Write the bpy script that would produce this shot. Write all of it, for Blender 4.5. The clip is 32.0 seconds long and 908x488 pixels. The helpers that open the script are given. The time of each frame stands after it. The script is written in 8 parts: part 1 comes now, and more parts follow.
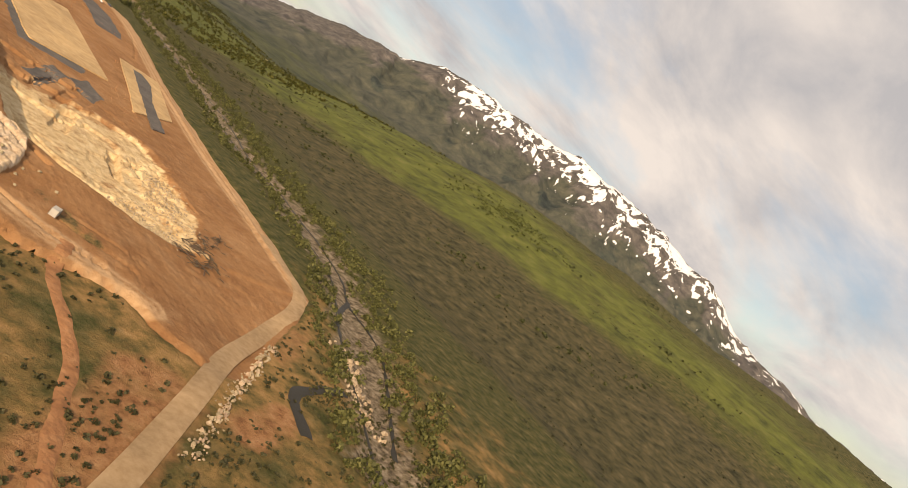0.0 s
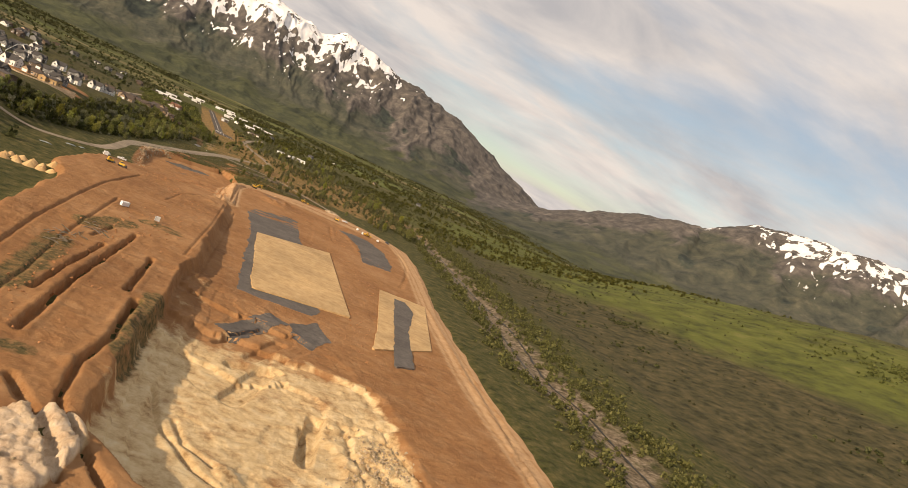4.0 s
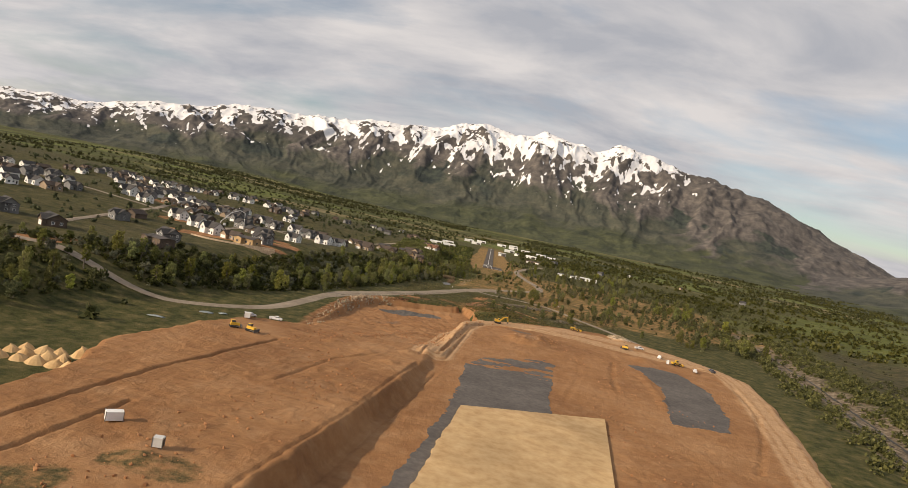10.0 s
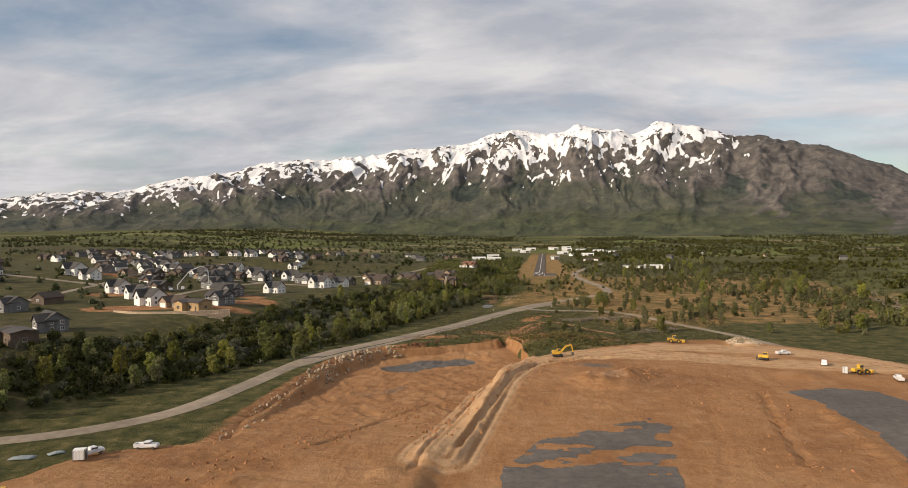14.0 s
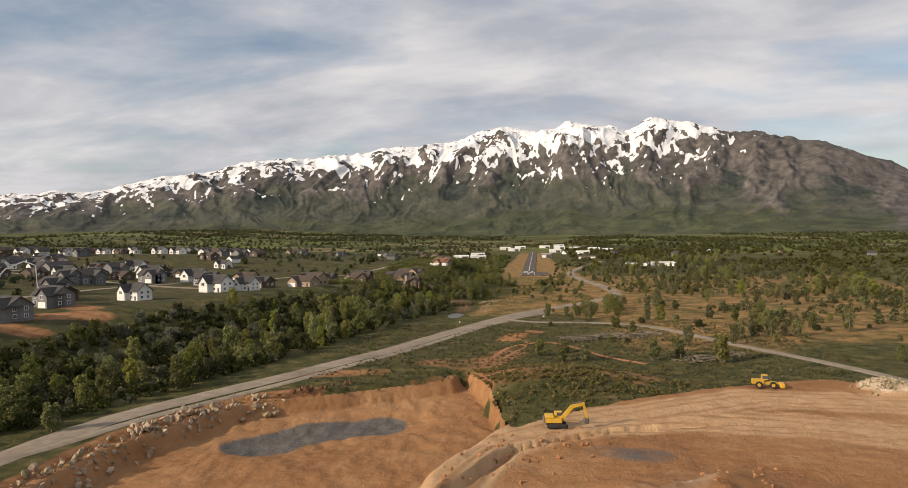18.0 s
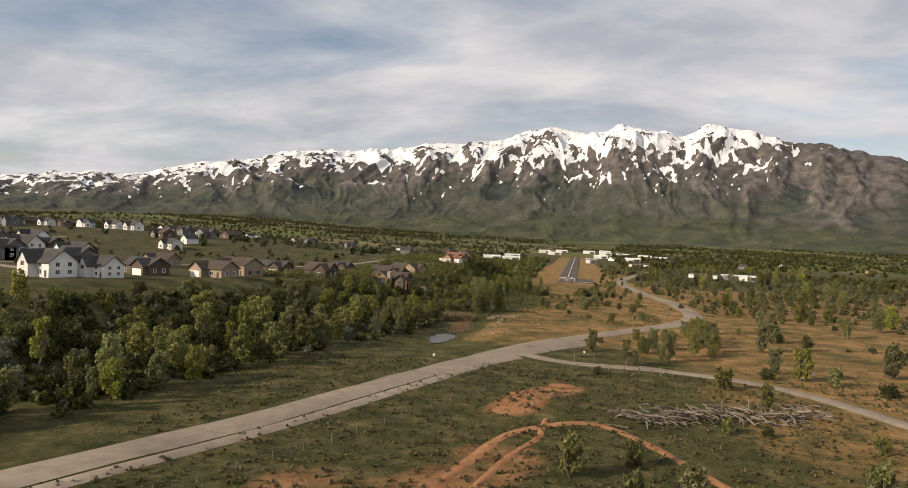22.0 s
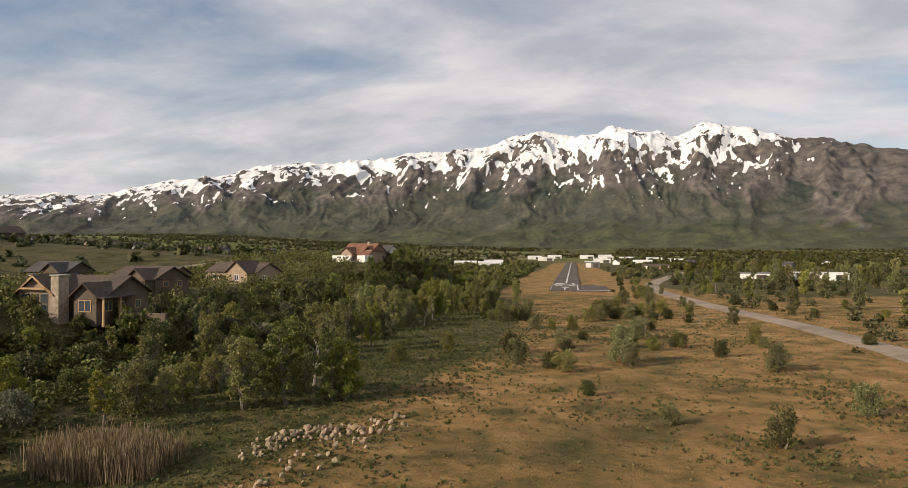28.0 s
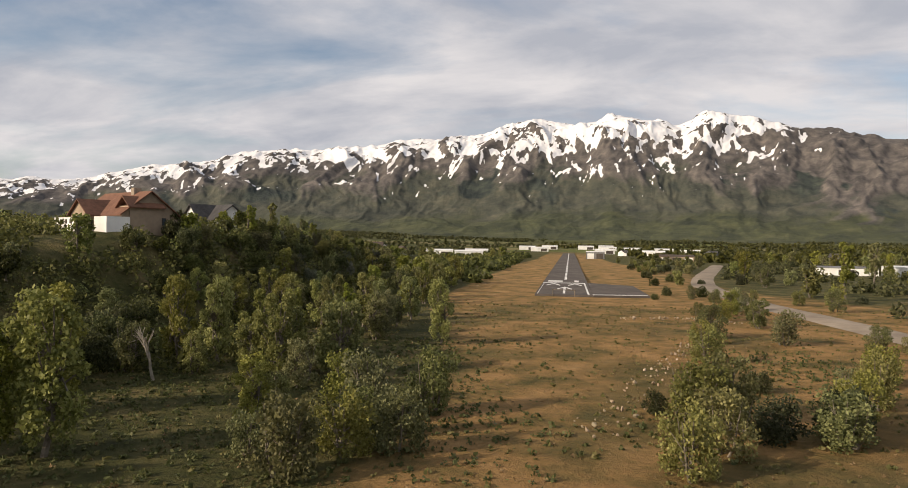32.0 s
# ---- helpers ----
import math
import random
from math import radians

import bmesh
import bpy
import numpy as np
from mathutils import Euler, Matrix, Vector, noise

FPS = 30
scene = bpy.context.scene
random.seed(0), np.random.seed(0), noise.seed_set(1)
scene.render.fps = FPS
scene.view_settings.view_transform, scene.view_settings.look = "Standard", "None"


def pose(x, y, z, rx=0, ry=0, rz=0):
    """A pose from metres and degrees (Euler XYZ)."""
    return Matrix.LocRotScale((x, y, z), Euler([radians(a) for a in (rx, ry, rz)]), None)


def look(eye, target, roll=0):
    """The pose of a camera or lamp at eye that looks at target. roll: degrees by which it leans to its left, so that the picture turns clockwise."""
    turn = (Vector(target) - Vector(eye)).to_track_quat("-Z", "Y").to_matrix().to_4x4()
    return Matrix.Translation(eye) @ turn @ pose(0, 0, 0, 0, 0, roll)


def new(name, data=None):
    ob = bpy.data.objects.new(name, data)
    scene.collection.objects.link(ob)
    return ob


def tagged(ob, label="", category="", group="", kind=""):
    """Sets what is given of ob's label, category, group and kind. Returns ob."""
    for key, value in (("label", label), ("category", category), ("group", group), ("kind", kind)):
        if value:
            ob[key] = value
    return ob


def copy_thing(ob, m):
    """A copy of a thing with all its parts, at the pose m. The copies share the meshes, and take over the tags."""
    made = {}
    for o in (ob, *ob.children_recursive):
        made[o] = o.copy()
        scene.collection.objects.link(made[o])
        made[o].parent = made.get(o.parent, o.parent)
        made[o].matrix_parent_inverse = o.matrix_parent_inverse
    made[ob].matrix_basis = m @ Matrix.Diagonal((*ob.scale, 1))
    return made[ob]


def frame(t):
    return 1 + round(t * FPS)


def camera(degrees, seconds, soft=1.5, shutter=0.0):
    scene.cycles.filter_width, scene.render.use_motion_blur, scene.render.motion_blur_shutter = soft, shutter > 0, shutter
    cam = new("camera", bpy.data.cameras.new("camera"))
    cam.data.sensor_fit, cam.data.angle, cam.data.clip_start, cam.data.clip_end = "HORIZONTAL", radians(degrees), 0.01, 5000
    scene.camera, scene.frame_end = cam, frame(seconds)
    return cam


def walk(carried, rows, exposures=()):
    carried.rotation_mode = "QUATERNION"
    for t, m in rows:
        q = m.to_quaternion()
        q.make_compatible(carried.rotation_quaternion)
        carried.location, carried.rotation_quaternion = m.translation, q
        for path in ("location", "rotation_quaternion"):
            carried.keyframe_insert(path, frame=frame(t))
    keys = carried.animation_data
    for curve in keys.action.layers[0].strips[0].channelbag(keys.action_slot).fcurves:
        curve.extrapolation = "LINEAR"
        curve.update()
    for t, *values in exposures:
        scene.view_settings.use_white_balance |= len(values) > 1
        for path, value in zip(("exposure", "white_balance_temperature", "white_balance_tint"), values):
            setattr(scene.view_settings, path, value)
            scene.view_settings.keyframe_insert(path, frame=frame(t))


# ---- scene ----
cam = camera(66.2, 32.0, 0.7)
PATH = [
    (0, (-162.53, -1268.33, 82.35), (-81.82, -1209.70, 75.48), 39.45),
    (0.5, (-148.36, -1258.62, 81.62), (-71.84, -1194.56, 75.11), 37.16),
    (1, (-134.80, -1247.47, 80.75), (-64.34, -1176.74, 75.07), 32.05),
    (1.5, (-121.83, -1235.20, 79.72), (-58.02, -1158.64, 71.61), 28.56),
    (2, (-109.48, -1222.21, 78.66), (-52.18, -1140.78, 69.34), 28.86),
    (2.5, (-97.86, -1208.78, 77.74), (-45.62, -1124.05, 68.21), 29.23),
    (3, (-87.00, -1194.99, 77.03), (-38.43, -1108.14, 67.18), 28.67),
    (3.5, (-76.61, -1180.80, 76.39), (-31.85, -1091.75, 68.24), 26.22),
    (4, (-66.59, -1166.07, 75.65), (-26.59, -1074.71, 68.36), 24.42),
    (4.5, (-57.44, -1150.60, 74.71), (-22.34, -1057.17, 68.51), 22.55),
    (6.5, (-27.91, -1085.49, 71.37), (-10.24, -987.30, 64.65), 20.47),
    (7, (-22.10, -1068.06, 70.39), (-7.67, -969.40, 62.75), 20.00),
    (7.5, (-17.12, -1051.15, 69.22), (-5.99, -952.07, 61.56), 18.03),
    (8, (-12.88, -1034.33, 68.03), (-5.01, -934.91, 60.66), 16.17),
    (8.5, (-9.11, -1017.05, 66.92), (-4.87, -917.39, 59.87), 13.73),
    (9, (-5.61, -999.49, 65.82), (-4.78, -899.70, 59.39), 12.56),
    (9.5, (-2.49, -981.91, 64.70), (-5.32, -882.03, 60.74), 11.52),
    (10, (0.06, -964.17, 63.59), (-5.32, -864.40, 59.52), 11.13),
    (10.5, (2.08, -946.25, 62.45), (-5.30, -846.66, 57.27), 9.16),
    (11, (3.70, -928.22, 61.28), (-6.47, -828.81, 57.44), 5.45),
    (11.5, (5.02, -910.06, 60.18), (-7.16, -810.90, 55.70), 4.22),
    (12, (6.10, -891.61, 59.12), (-7.09, -792.57, 54.92), 3.20),
    (12.5, (6.99, -872.86, 57.97), (-6.76, -773.82, 56.27), 1.83),
    (13, (7.76, -854.09, 56.76), (-6.08, -755.06, 56.27), 0.95),
    (13.5, (8.34, -835.48, 55.57), (-5.21, -736.42, 54.06), 0.39),
    (14, (8.65, -817.04, 54.55), (-4.49, -717.92, 52.61), -0.53),
    (14.5, (8.77, -798.71, 53.67), (-3.97, -699.52, 53.01), -1.05),
    (16.5, (8.58, -729.46, 47.09), (-3.29, -630.21, 44.29), -0.58),
    (17, (8.77, -710.72, 45.58), (-2.56, -611.38, 43.82), -0.25),
    (17.5, (9.10, -692.38, 44.21), (-2.10, -593.05, 41.34), -0.31),
    (18, (9.56, -674.63, 42.95), (-2.34, -575.35, 41.31), -0.85),
    (18.5, (10.05, -656.99, 41.69), (-2.95, -557.88, 38.78), -0.11),
    (19, (10.39, -639.06, 40.38), (-3.41, -540.08, 37.05), 0.97),
    (19.5, (10.55, -620.92, 39.07), (-3.67, -521.94, 37.80), 2.56),
    (20, (10.69, -602.77, 37.84), (-3.38, -503.78, 35.81), 3.64),
    (20.5, (10.78, -584.65, 36.70), (-3.77, -485.71, 35.82), 3.31),
    (21, (10.67, -566.66, 35.54), (-4.76, -467.87, 33.91), 2.76),
    (21.5, (10.34, -548.83, 34.28), (-6.27, -450.26, 31.65), 2.06),
    (22, (9.93, -531.11, 33.04), (-8.06, -432.75, 31.65), 2.30),
    (22.5, (9.53, -513.49, 31.98), (-9.72, -415.37, 32.00), 1.25),
    (23, (9.19, -496.00, 31.05), (-11.39, -398.14, 30.42), -1.44),
    (23.5, (8.91, -478.21, 30.13), (-12.32, -380.50, 28.99), -3.05),
    (24, (8.43, -459.57, 29.09), (-12.38, -361.76, 29.26), -3.95),
    (24.5, (7.58, -440.24, 27.89), (-12.24, -342.22, 27.53), -4.54),
    (25, (6.89, -421.01, 26.69), (-11.67, -322.75, 26.32), -4.43),
    (25.5, (6.73, -402.30, 25.58), (-10.60, -303.82, 24.80), -4.33),
    (27.5, (4.38, -332.19, 19.54), (-11.19, -233.42, 18.16), 1.54),
    (28, (4.19, -314.40, 18.49), (-12.82, -215.86, 19.35), 0.22),
    (28.5, (4.12, -296.74, 17.68), (-14.34, -198.46, 17.15), 0.71),
    (29, (4.01, -279.14, 16.97), (-14.98, -180.96, 16.05), 0.90),
    (29.5, (3.79, -261.49, 16.23), (-14.89, -163.25, 16.58), -0.10),
    (30, (3.49, -243.47, 15.44), (-14.96, -145.19, 16.73), -0.89),
    (30.5, (3.10, -225.10, 14.65), (-15.41, -126.87, 17.33), -1.23),
    (31, (2.66, -206.79, 14.00), (-15.53, -108.47, 15.91), -0.19),
    (31.5, (2.13, -188.56, 13.52), (-15.18, -90.08, 14.76), -0.01),
    (32, (1.33, -170.22, 13.05), (-15.11, -71.58, 12.77), 0.79),
]
walk(cam, [(t, look(eye, target, roll)) for t, eye, target, roll in PATH], [(0, 0.12, 7700, 14), (4, 0.04, 7600, 14), (9, -0.1, 6950, 12), (14, -0.07, 6600, 11), (32, 0.0, 6650, 12)])

# ---------------------------------------------------------------- light
SUN_FROM = Vector((-0.80, -0.55, 0.0)).normalized()
SUN_UP = radians(23.0)
to_sun = Vector((SUN_FROM.x * math.cos(SUN_UP), SUN_FROM.y * math.cos(SUN_UP), math.sin(SUN_UP)))
sun = new("sun", bpy.data.lights.new("sun", "SUN"))
sun.data.energy, sun.data.angle, sun.data.color = 5.0, radians(0.9), (1.0, 0.84, 0.64)
sun.rotation_euler = to_sun.to_track_quat("Z", "Y").to_euler()

world = bpy.data.worlds.new("evening_sky")
scene.world = world
world.use_nodes = True
wt = world.node_tree
wt.nodes.clear()


def wnode(kind, **values):
    n = wt.nodes.new(kind)
    for key, value in values.items():
        n.inputs[key].default_value = value
    return n


sky = wt.nodes.new("ShaderNodeTexSky")
sky.sky_type, sky.sun_disc = "NISHITA", False
sky.sun_elevation, sky.sun_rotation = SUN_UP, math.atan2(to_sun.x, to_sun.y)
sky.air_density, sky.dust_density = 1.0, 1.2
sky_part = wnode("ShaderNodeVectorMath")
sky_part.operation = "SCALE"
sky_part.inputs[3].default_value = 0.11
wt.links.new(sky.outputs[0], sky_part.inputs[0])
# cloud deck: directions projected on a high plane
coord = wt.nodes.new("ShaderNodeTexCoord")
split = wt.nodes.new("ShaderNodeSeparateXYZ")
wt.links.new(coord.outputs["Generated"], split.inputs[0])
lift = wnode("ShaderNodeMath")
lift.operation, lift.inputs[1].default_value = "MAXIMUM", 0.0
wt.links.new(split.outputs[2], lift.inputs[0])
lift2 = wnode("ShaderNodeMath")
lift2.operation, lift2.inputs[1].default_value = "ADD", 0.24
wt.links.new(lift.outputs[0], lift2.inputs[0])
over = wnode("ShaderNodeVectorMath")
over.operation = "DIVIDE"
wt.links.new(coord.outputs["Generated"], over.inputs[0])
both = wt.nodes.new("ShaderNodeCombineXYZ")
for n in range(3):
    wt.links.new(lift2.outputs[0], both.inputs[n])
wt.links.new(both.outputs[0], over.inputs[1])
turn = wt.nodes.new("ShaderNodeMapping")
turn.inputs["Rotation"].default_value = (0, 0, radians(28))
turn.inputs["Scale"].default_value = (0.62, 1.0, 1.0)
wt.links.new(over.outputs[0], turn.inputs[0])
puffs = wnode("ShaderNodeTexNoise", Scale=1.5, Detail=9.0, Roughness=0.55, Distortion=0.35)
wt.links.new(turn.outputs[0], puffs.inputs["Vector"])
cover = wt.nodes.new("ShaderNodeValToRGB")
cover.color_ramp.elements[0].position, cover.color_ramp.elements[1].position = 0.31, 0.53
wt.links.new(puffs.outputs[0], cover.inputs[0])
shade = wnode("ShaderNodeTexNoise", Scale=2.6, Detail=10.0, Roughness=0.56, Distortion=0.3)
wt.links.new(turn.outputs[0], shade.inputs["Vector"])
tone = wt.nodes.new("ShaderNodeValToRGB")
tone.color_ramp.elements[0].position, tone.color_ramp.elements[0].color = 0.36, (0.43, 0.455, 0.51, 1)
tone.color_ramp.elements[1].position, tone.color_ramp.elements[1].color = 0.64, (0.72, 0.705, 0.71, 1)
wt.links.new(shade.outputs[0], tone.inputs[0])
mix = wt.nodes.new("ShaderNodeMixRGB")
wt.links.new(cover.outputs[0], mix.inputs[0])
wt.links.new(sky_part.outputs[0], mix.inputs[1])
wt.links.new(tone.outputs[0], mix.inputs[2])
back = wnode("ShaderNodeBackground", Strength=1.05)
wt.links.new(mix.outputs[0], back.inputs[0])
wt.links.new(back.outputs[0], wt.nodes.new("ShaderNodeOutputWorld").inputs[0])

# ---------------------------------------------------------------- materials


def ramp_stops(ramp, stops):
    els = ramp.color_ramp.elements
    while len(els) < len(stops):
        els.new(0.5)
    for el, (p, c) in zip(els, stops):
        el.position, el.color = p, (*c, 1)


def mat(name, stops, scale=0.5, rough=0.9, metal=0.0, bump=0.3, bump_scale=None, detail=6.0, spread=0.0, second=None, spec=0.3):
    """Noise-mottled surface in metres: colour stops over one noise, a second slow noise that shifts the tone, and relief."""
    m = bpy.data.materials.new(name)
    m.use_nodes = True
    t = m.node_tree
    b = t.nodes["Principled BSDF"]
    b.inputs["Roughness"].default_value, b.inputs["Metallic"].default_value = rough, metal
    b.inputs["Specular IOR Level"].default_value = spec
    geo = t.nodes.new("ShaderNodeNewGeometry")
    noise_a = t.nodes.new("ShaderNodeTexNoise")
    noise_a.inputs["Scale"].default_value, noise_a.inputs["Detail"].default_value = scale, detail
    noise_a.inputs["Roughness"].default_value = 0.62
    t.links.new(geo.outputs["Position"], noise_a.inputs["Vector"])
    r = t.nodes.new("ShaderNodeValToRGB")
    ramp_stops(r, stops)
    t.links.new(noise_a.outputs[0], r.inputs[0])
    out = r.outputs[0]
    slow = t.nodes.new("ShaderNodeTexNoise")
    slow.inputs["Scale"].default_value, slow.inputs["Detail"].default_value = second or scale * 0.13, 4.0
    t.links.new(geo.outputs["Position"], slow.inputs["Vector"])
    hsv = t.nodes.new("ShaderNodeHueSaturation")
    mp = t.nodes.new("ShaderNodeMapRange")
    mp.inputs["From Min"].default_value, mp.inputs["From Max"].default_value = 0.3, 0.7
    mp.inputs["To Min"].default_value, mp.inputs["To Max"].default_value = 0.78, 1.22
    t.links.new(slow.outputs[0], mp.inputs["Value"])
    t.links.new(mp.outputs[0], hsv.inputs["Value"])
    t.links.new(out, hsv.inputs["Color"])
    out = hsv.outputs[0]
    if spread:
        info = t.nodes.new("ShaderNodeObjectInfo")
        h2 = t.nodes.new("ShaderNodeHueSaturation")
        m2 = t.nodes.new("ShaderNodeMapRange")
        m2.inputs["To Min"].default_value, m2.inputs["To Max"].default_value = 1 - spread, 1 + spread
        t.links.new(info.outputs["Random"], m2.inputs["Value"])
        t.links.new(m2.outputs[0], h2.inputs["Value"])
        m3 = t.nodes.new("ShaderNodeMapRange")
        m3.inputs["To Min"].default_value, m3.inputs["To Max"].default_value = 0.5 + spread * 0.10, 0.5 - spread * 0.06
        t.links.new(info.outputs["Random"], m3.inputs["Value"])
        t.links.new(m3.outputs[0], h2.inputs["Hue"])
        t.links.new(out, h2.inputs["Color"])
        out = h2.outputs[0]
    t.links.new(out, b.inputs["Base Color"])
    if bump:
        bn = t.nodes.new("ShaderNodeTexNoise")
        bn.inputs["Scale"].default_value, bn.inputs["Detail"].default_value = bump_scale or scale * 2.5, 5.0
        t.links.new(geo.outputs["Position"], bn.inputs["Vector"])
        bp = t.nodes.new("ShaderNodeBump")
        bp.inputs["Strength"].default_value, bp.inputs["Distance"].default_value = 1.0, bump
        t.links.new(bn.outputs[0], bp.inputs["Height"])
        t.links.new(bp.outputs[0], b.inputs["Normal"])
    return m


EARTH = mat("graded_earth", [(0.25, (0.235, 0.105, 0.045)), (0.5, (0.33, 0.155, 0.068)), (0.75, (0.42, 0.22, 0.105))], 0.22, bump=0.5, bump_scale=0.5)
ASPHALT = mat("asphalt", [(0.3, (0.05, 0.05, 0.052)), (0.7, (0.085, 0.083, 0.08))], 1.2, rough=0.85, bump=0.02)
SAND_ROAD = mat("sandy_road", [(0.3, (0.30, 0.195, 0.10)), (0.7, (0.42, 0.29, 0.165))], 0.4, bump=0.05)
OLD_ROAD = mat("worn_road", [(0.3, (0.21, 0.165, 0.12)), (0.7, (0.30, 0.25, 0.19))], 0.4, bump=0.05)

# ---------------------------------------------------------------- terrain heights


def smooth(a, b, v):
    s = np.clip((v - a) / (b - a), 0, 1)
    return s * s * (3 - 2 * s)


def grid_noise(x, y, scale, seed=0, octaves=4, ridged=False, lac=2.03, gain=0.5):
    """Value noise on numpy arrays; about -1 to 1."""
    total, amp, norm = np.zeros_like(x, dtype=float), 1.0, 0.0
    px, py = x / scale + seed * 17.31, y / scale - seed * 9.77
    for o in range(octaves):
        ix, iy = np.floor(px), np.floor(py)
        fx, fy = px - ix, py - iy
        fx, fy = fx * fx * (3 - 2 * fx), fy * fy * (3 - 2 * fy)

        def h(i, j):
            v = np.sin((ix + i) * 127.1 + (iy + j) * 311.7 + seed * 74.7 + o * 13.3) * 43758.5453
            return (v - np.floor(v)) * 2 - 1

        n = (h(0, 0) * (1 - fx) + h(1, 0) * fx) * (1 - fy) + (h(0, 1) * (1 - fx) + h(1, 1) * fx) * fy
        if ridged:
            n = 1 - 2 * np.abs(n)
        total += n * amp
        norm += amp
        px, py, amp = px * lac + 3.7, py * lac - 1.9, amp * gain
    return total / norm


def line_at(y, pairs):
    ys, vs = zip(*pairs)
    return np.interp(y, ys, vs)


def natural(x, y):
    """Height of the land without earthworks."""
    x, y = np.asarray(x, float), np.asarray(y, float)
    # bluff with houses on the west side
    foot = line_at(y, [(-1500, -135), (-1000, -135), (-760, -150), (-640, -135), (-560, -112), (-450, -92), (-380, -78), (-300, -72), (-200, -56), (-100, -46), (0, -46), (200, -60), (600, -130)])
    brow = line_at(y, [(-1500, -330), (-800, -260), (-640, -190), (-530, -178), (-450, -160), (-340, -128), (-280, -108), (-200, -92), (-120, -76), (-40, -66), (60, -80), (300, -160), (700, -330)])
    top = line_at(y, [(-1500, 14), (-800, 15), (-600, 16), (-530, 15), (-420, 16), (-340, 15), (-280, 13), (-200, 9.5), (-125, 8.5), (-90, 12), (-70, 14), (-30, 14), (60, 11), (300, 8), (700, 4)])
    z = top * smooth(foot, brow, x) * 1.0
    z += smooth(brow - 10, brow - 300, x) * line_at(y, [(-1500, 12), (-200, 14), (0, 12), (900, 10)]) + smooth(brow - 250, brow - 1000, x) * line_at(y, [(-1500, 18), (0, 19), (900, 24), (2500, 34)])
    # valley floor
    z += grid_noise(x, y, 130, 3, 4) * 1.0
    # eastern hills
    efoot = line_at(y, [(-3000, 330), (-800, 290), (-300, 360), (0, 520), (300, 760), (900, 1400), (2000, 2600)])
    eridge = line_at(y, [(-3000, 1500), (-1400, 1250), (-1000, 1180), (-500, 1090), (-100, 1060), (300, 1250), (900, 1900), (2000, 3000)])
    etop = line_at(y, [(-3000, 170), (-1400, 150), (-700, 150), (-380, 140), (-100, 100), (150, 70), (400, 60), (1500, 60)])
    up = smooth(efoot, eridge, x)
    z += etop * (0.35 * up + 0.65 * np.clip((x - efoot) / (eridge - efoot), 0, 1)) * (1 - 0.35 * smooth(eridge + 100, eridge + 700, x))
    z += up * (grid_noise(x, y, 300, 5, 5) * 18 + grid_noise(x + y * 0.3, y * 0.6, 120, 6, 4, True) * 5.5)
    # land rises slowly towards the northern range
    z += smooth(500, 2300, y) * 24
    # creek bed on the east side of the site
    creek = line_at(y, [(-1500, 20), (-1160, 35), (-1090, 78), (-1000, 134), (-900, 160), (-840, 160), (-720, 190), (-530, 222), (-300, 250), (0, 330), (600, 500)])
    wob = grid_noise(y, y * 0, 60, 9, 3) * 10
    z -= 3.2 * np.exp(-(((x - creek - wob) / 14) ** 2)) * smooth(900, 300, y)
    # scrubby spoil mound north of the site
    z += 5.4 * np.exp(-(((x - 14) / 24) ** 2 + ((y + 480) / 20) ** 2)) + 2.2 * np.exp(-(((x - 2) / 9) ** 2 + ((y + 392) / 10) ** 2))
    # shallow pond hollow and drainage beside the road
    z -= 2.5 * np.exp(-(((x + 36) / 16) ** 2 + ((y + 300) / 40) ** 2))
    return z


SITE_PAIRS_W = [(-1135, -28), (-1128, -33), (-1121, -39), (-1108, -45), (-1104, -56), (-1099, -74), (-1090, -84), (-1060, -92), (-1000, -108), (-930, -112), (-860, -108), (-790, -104), (-750, -113), (-700, -106), (-665, -98), (-648, -74), (-620, -76), (-540, -76), (-520, -72), (-503, -66), (-493, -51), (-484, -36), (-470, -14)]
SITE_PAIRS_E = [(-1135, -18), (-1123, -8), (-1080, 44), (-1058, 66), (-1000, 76), (-945, 84), (-890, 92), (-777, 113), (-700, 132), (-620, 150), (-566, 156), (-520, 140), (-490, 104)]
SITE_NORTH = [(-60, -484), (-43, -474), (-14, -458), (-6, -484), (4, -530), (21, -512), (57, -490), (88, -480), (100, -490), (125, -505), (150, -545)]
BENCH_EDGE = [(-1120, -62), (-1030, -60), (-1015, -61.5), (-1004, -60), (-963, -54), (-922, -48), (-885, -45), (-860, -38), (-778, -29), (-717, -21), (-674, -18), (-600, -14), (-562, -11), (-535, -4), (-505, 6)]
BOWL_SOUTH = [(-70, -1015), (-57, -1032), (-50, -1043), (-40, -1049), (-25, -1057), (-9, -1060), (20, -1062), (80, -1062)]
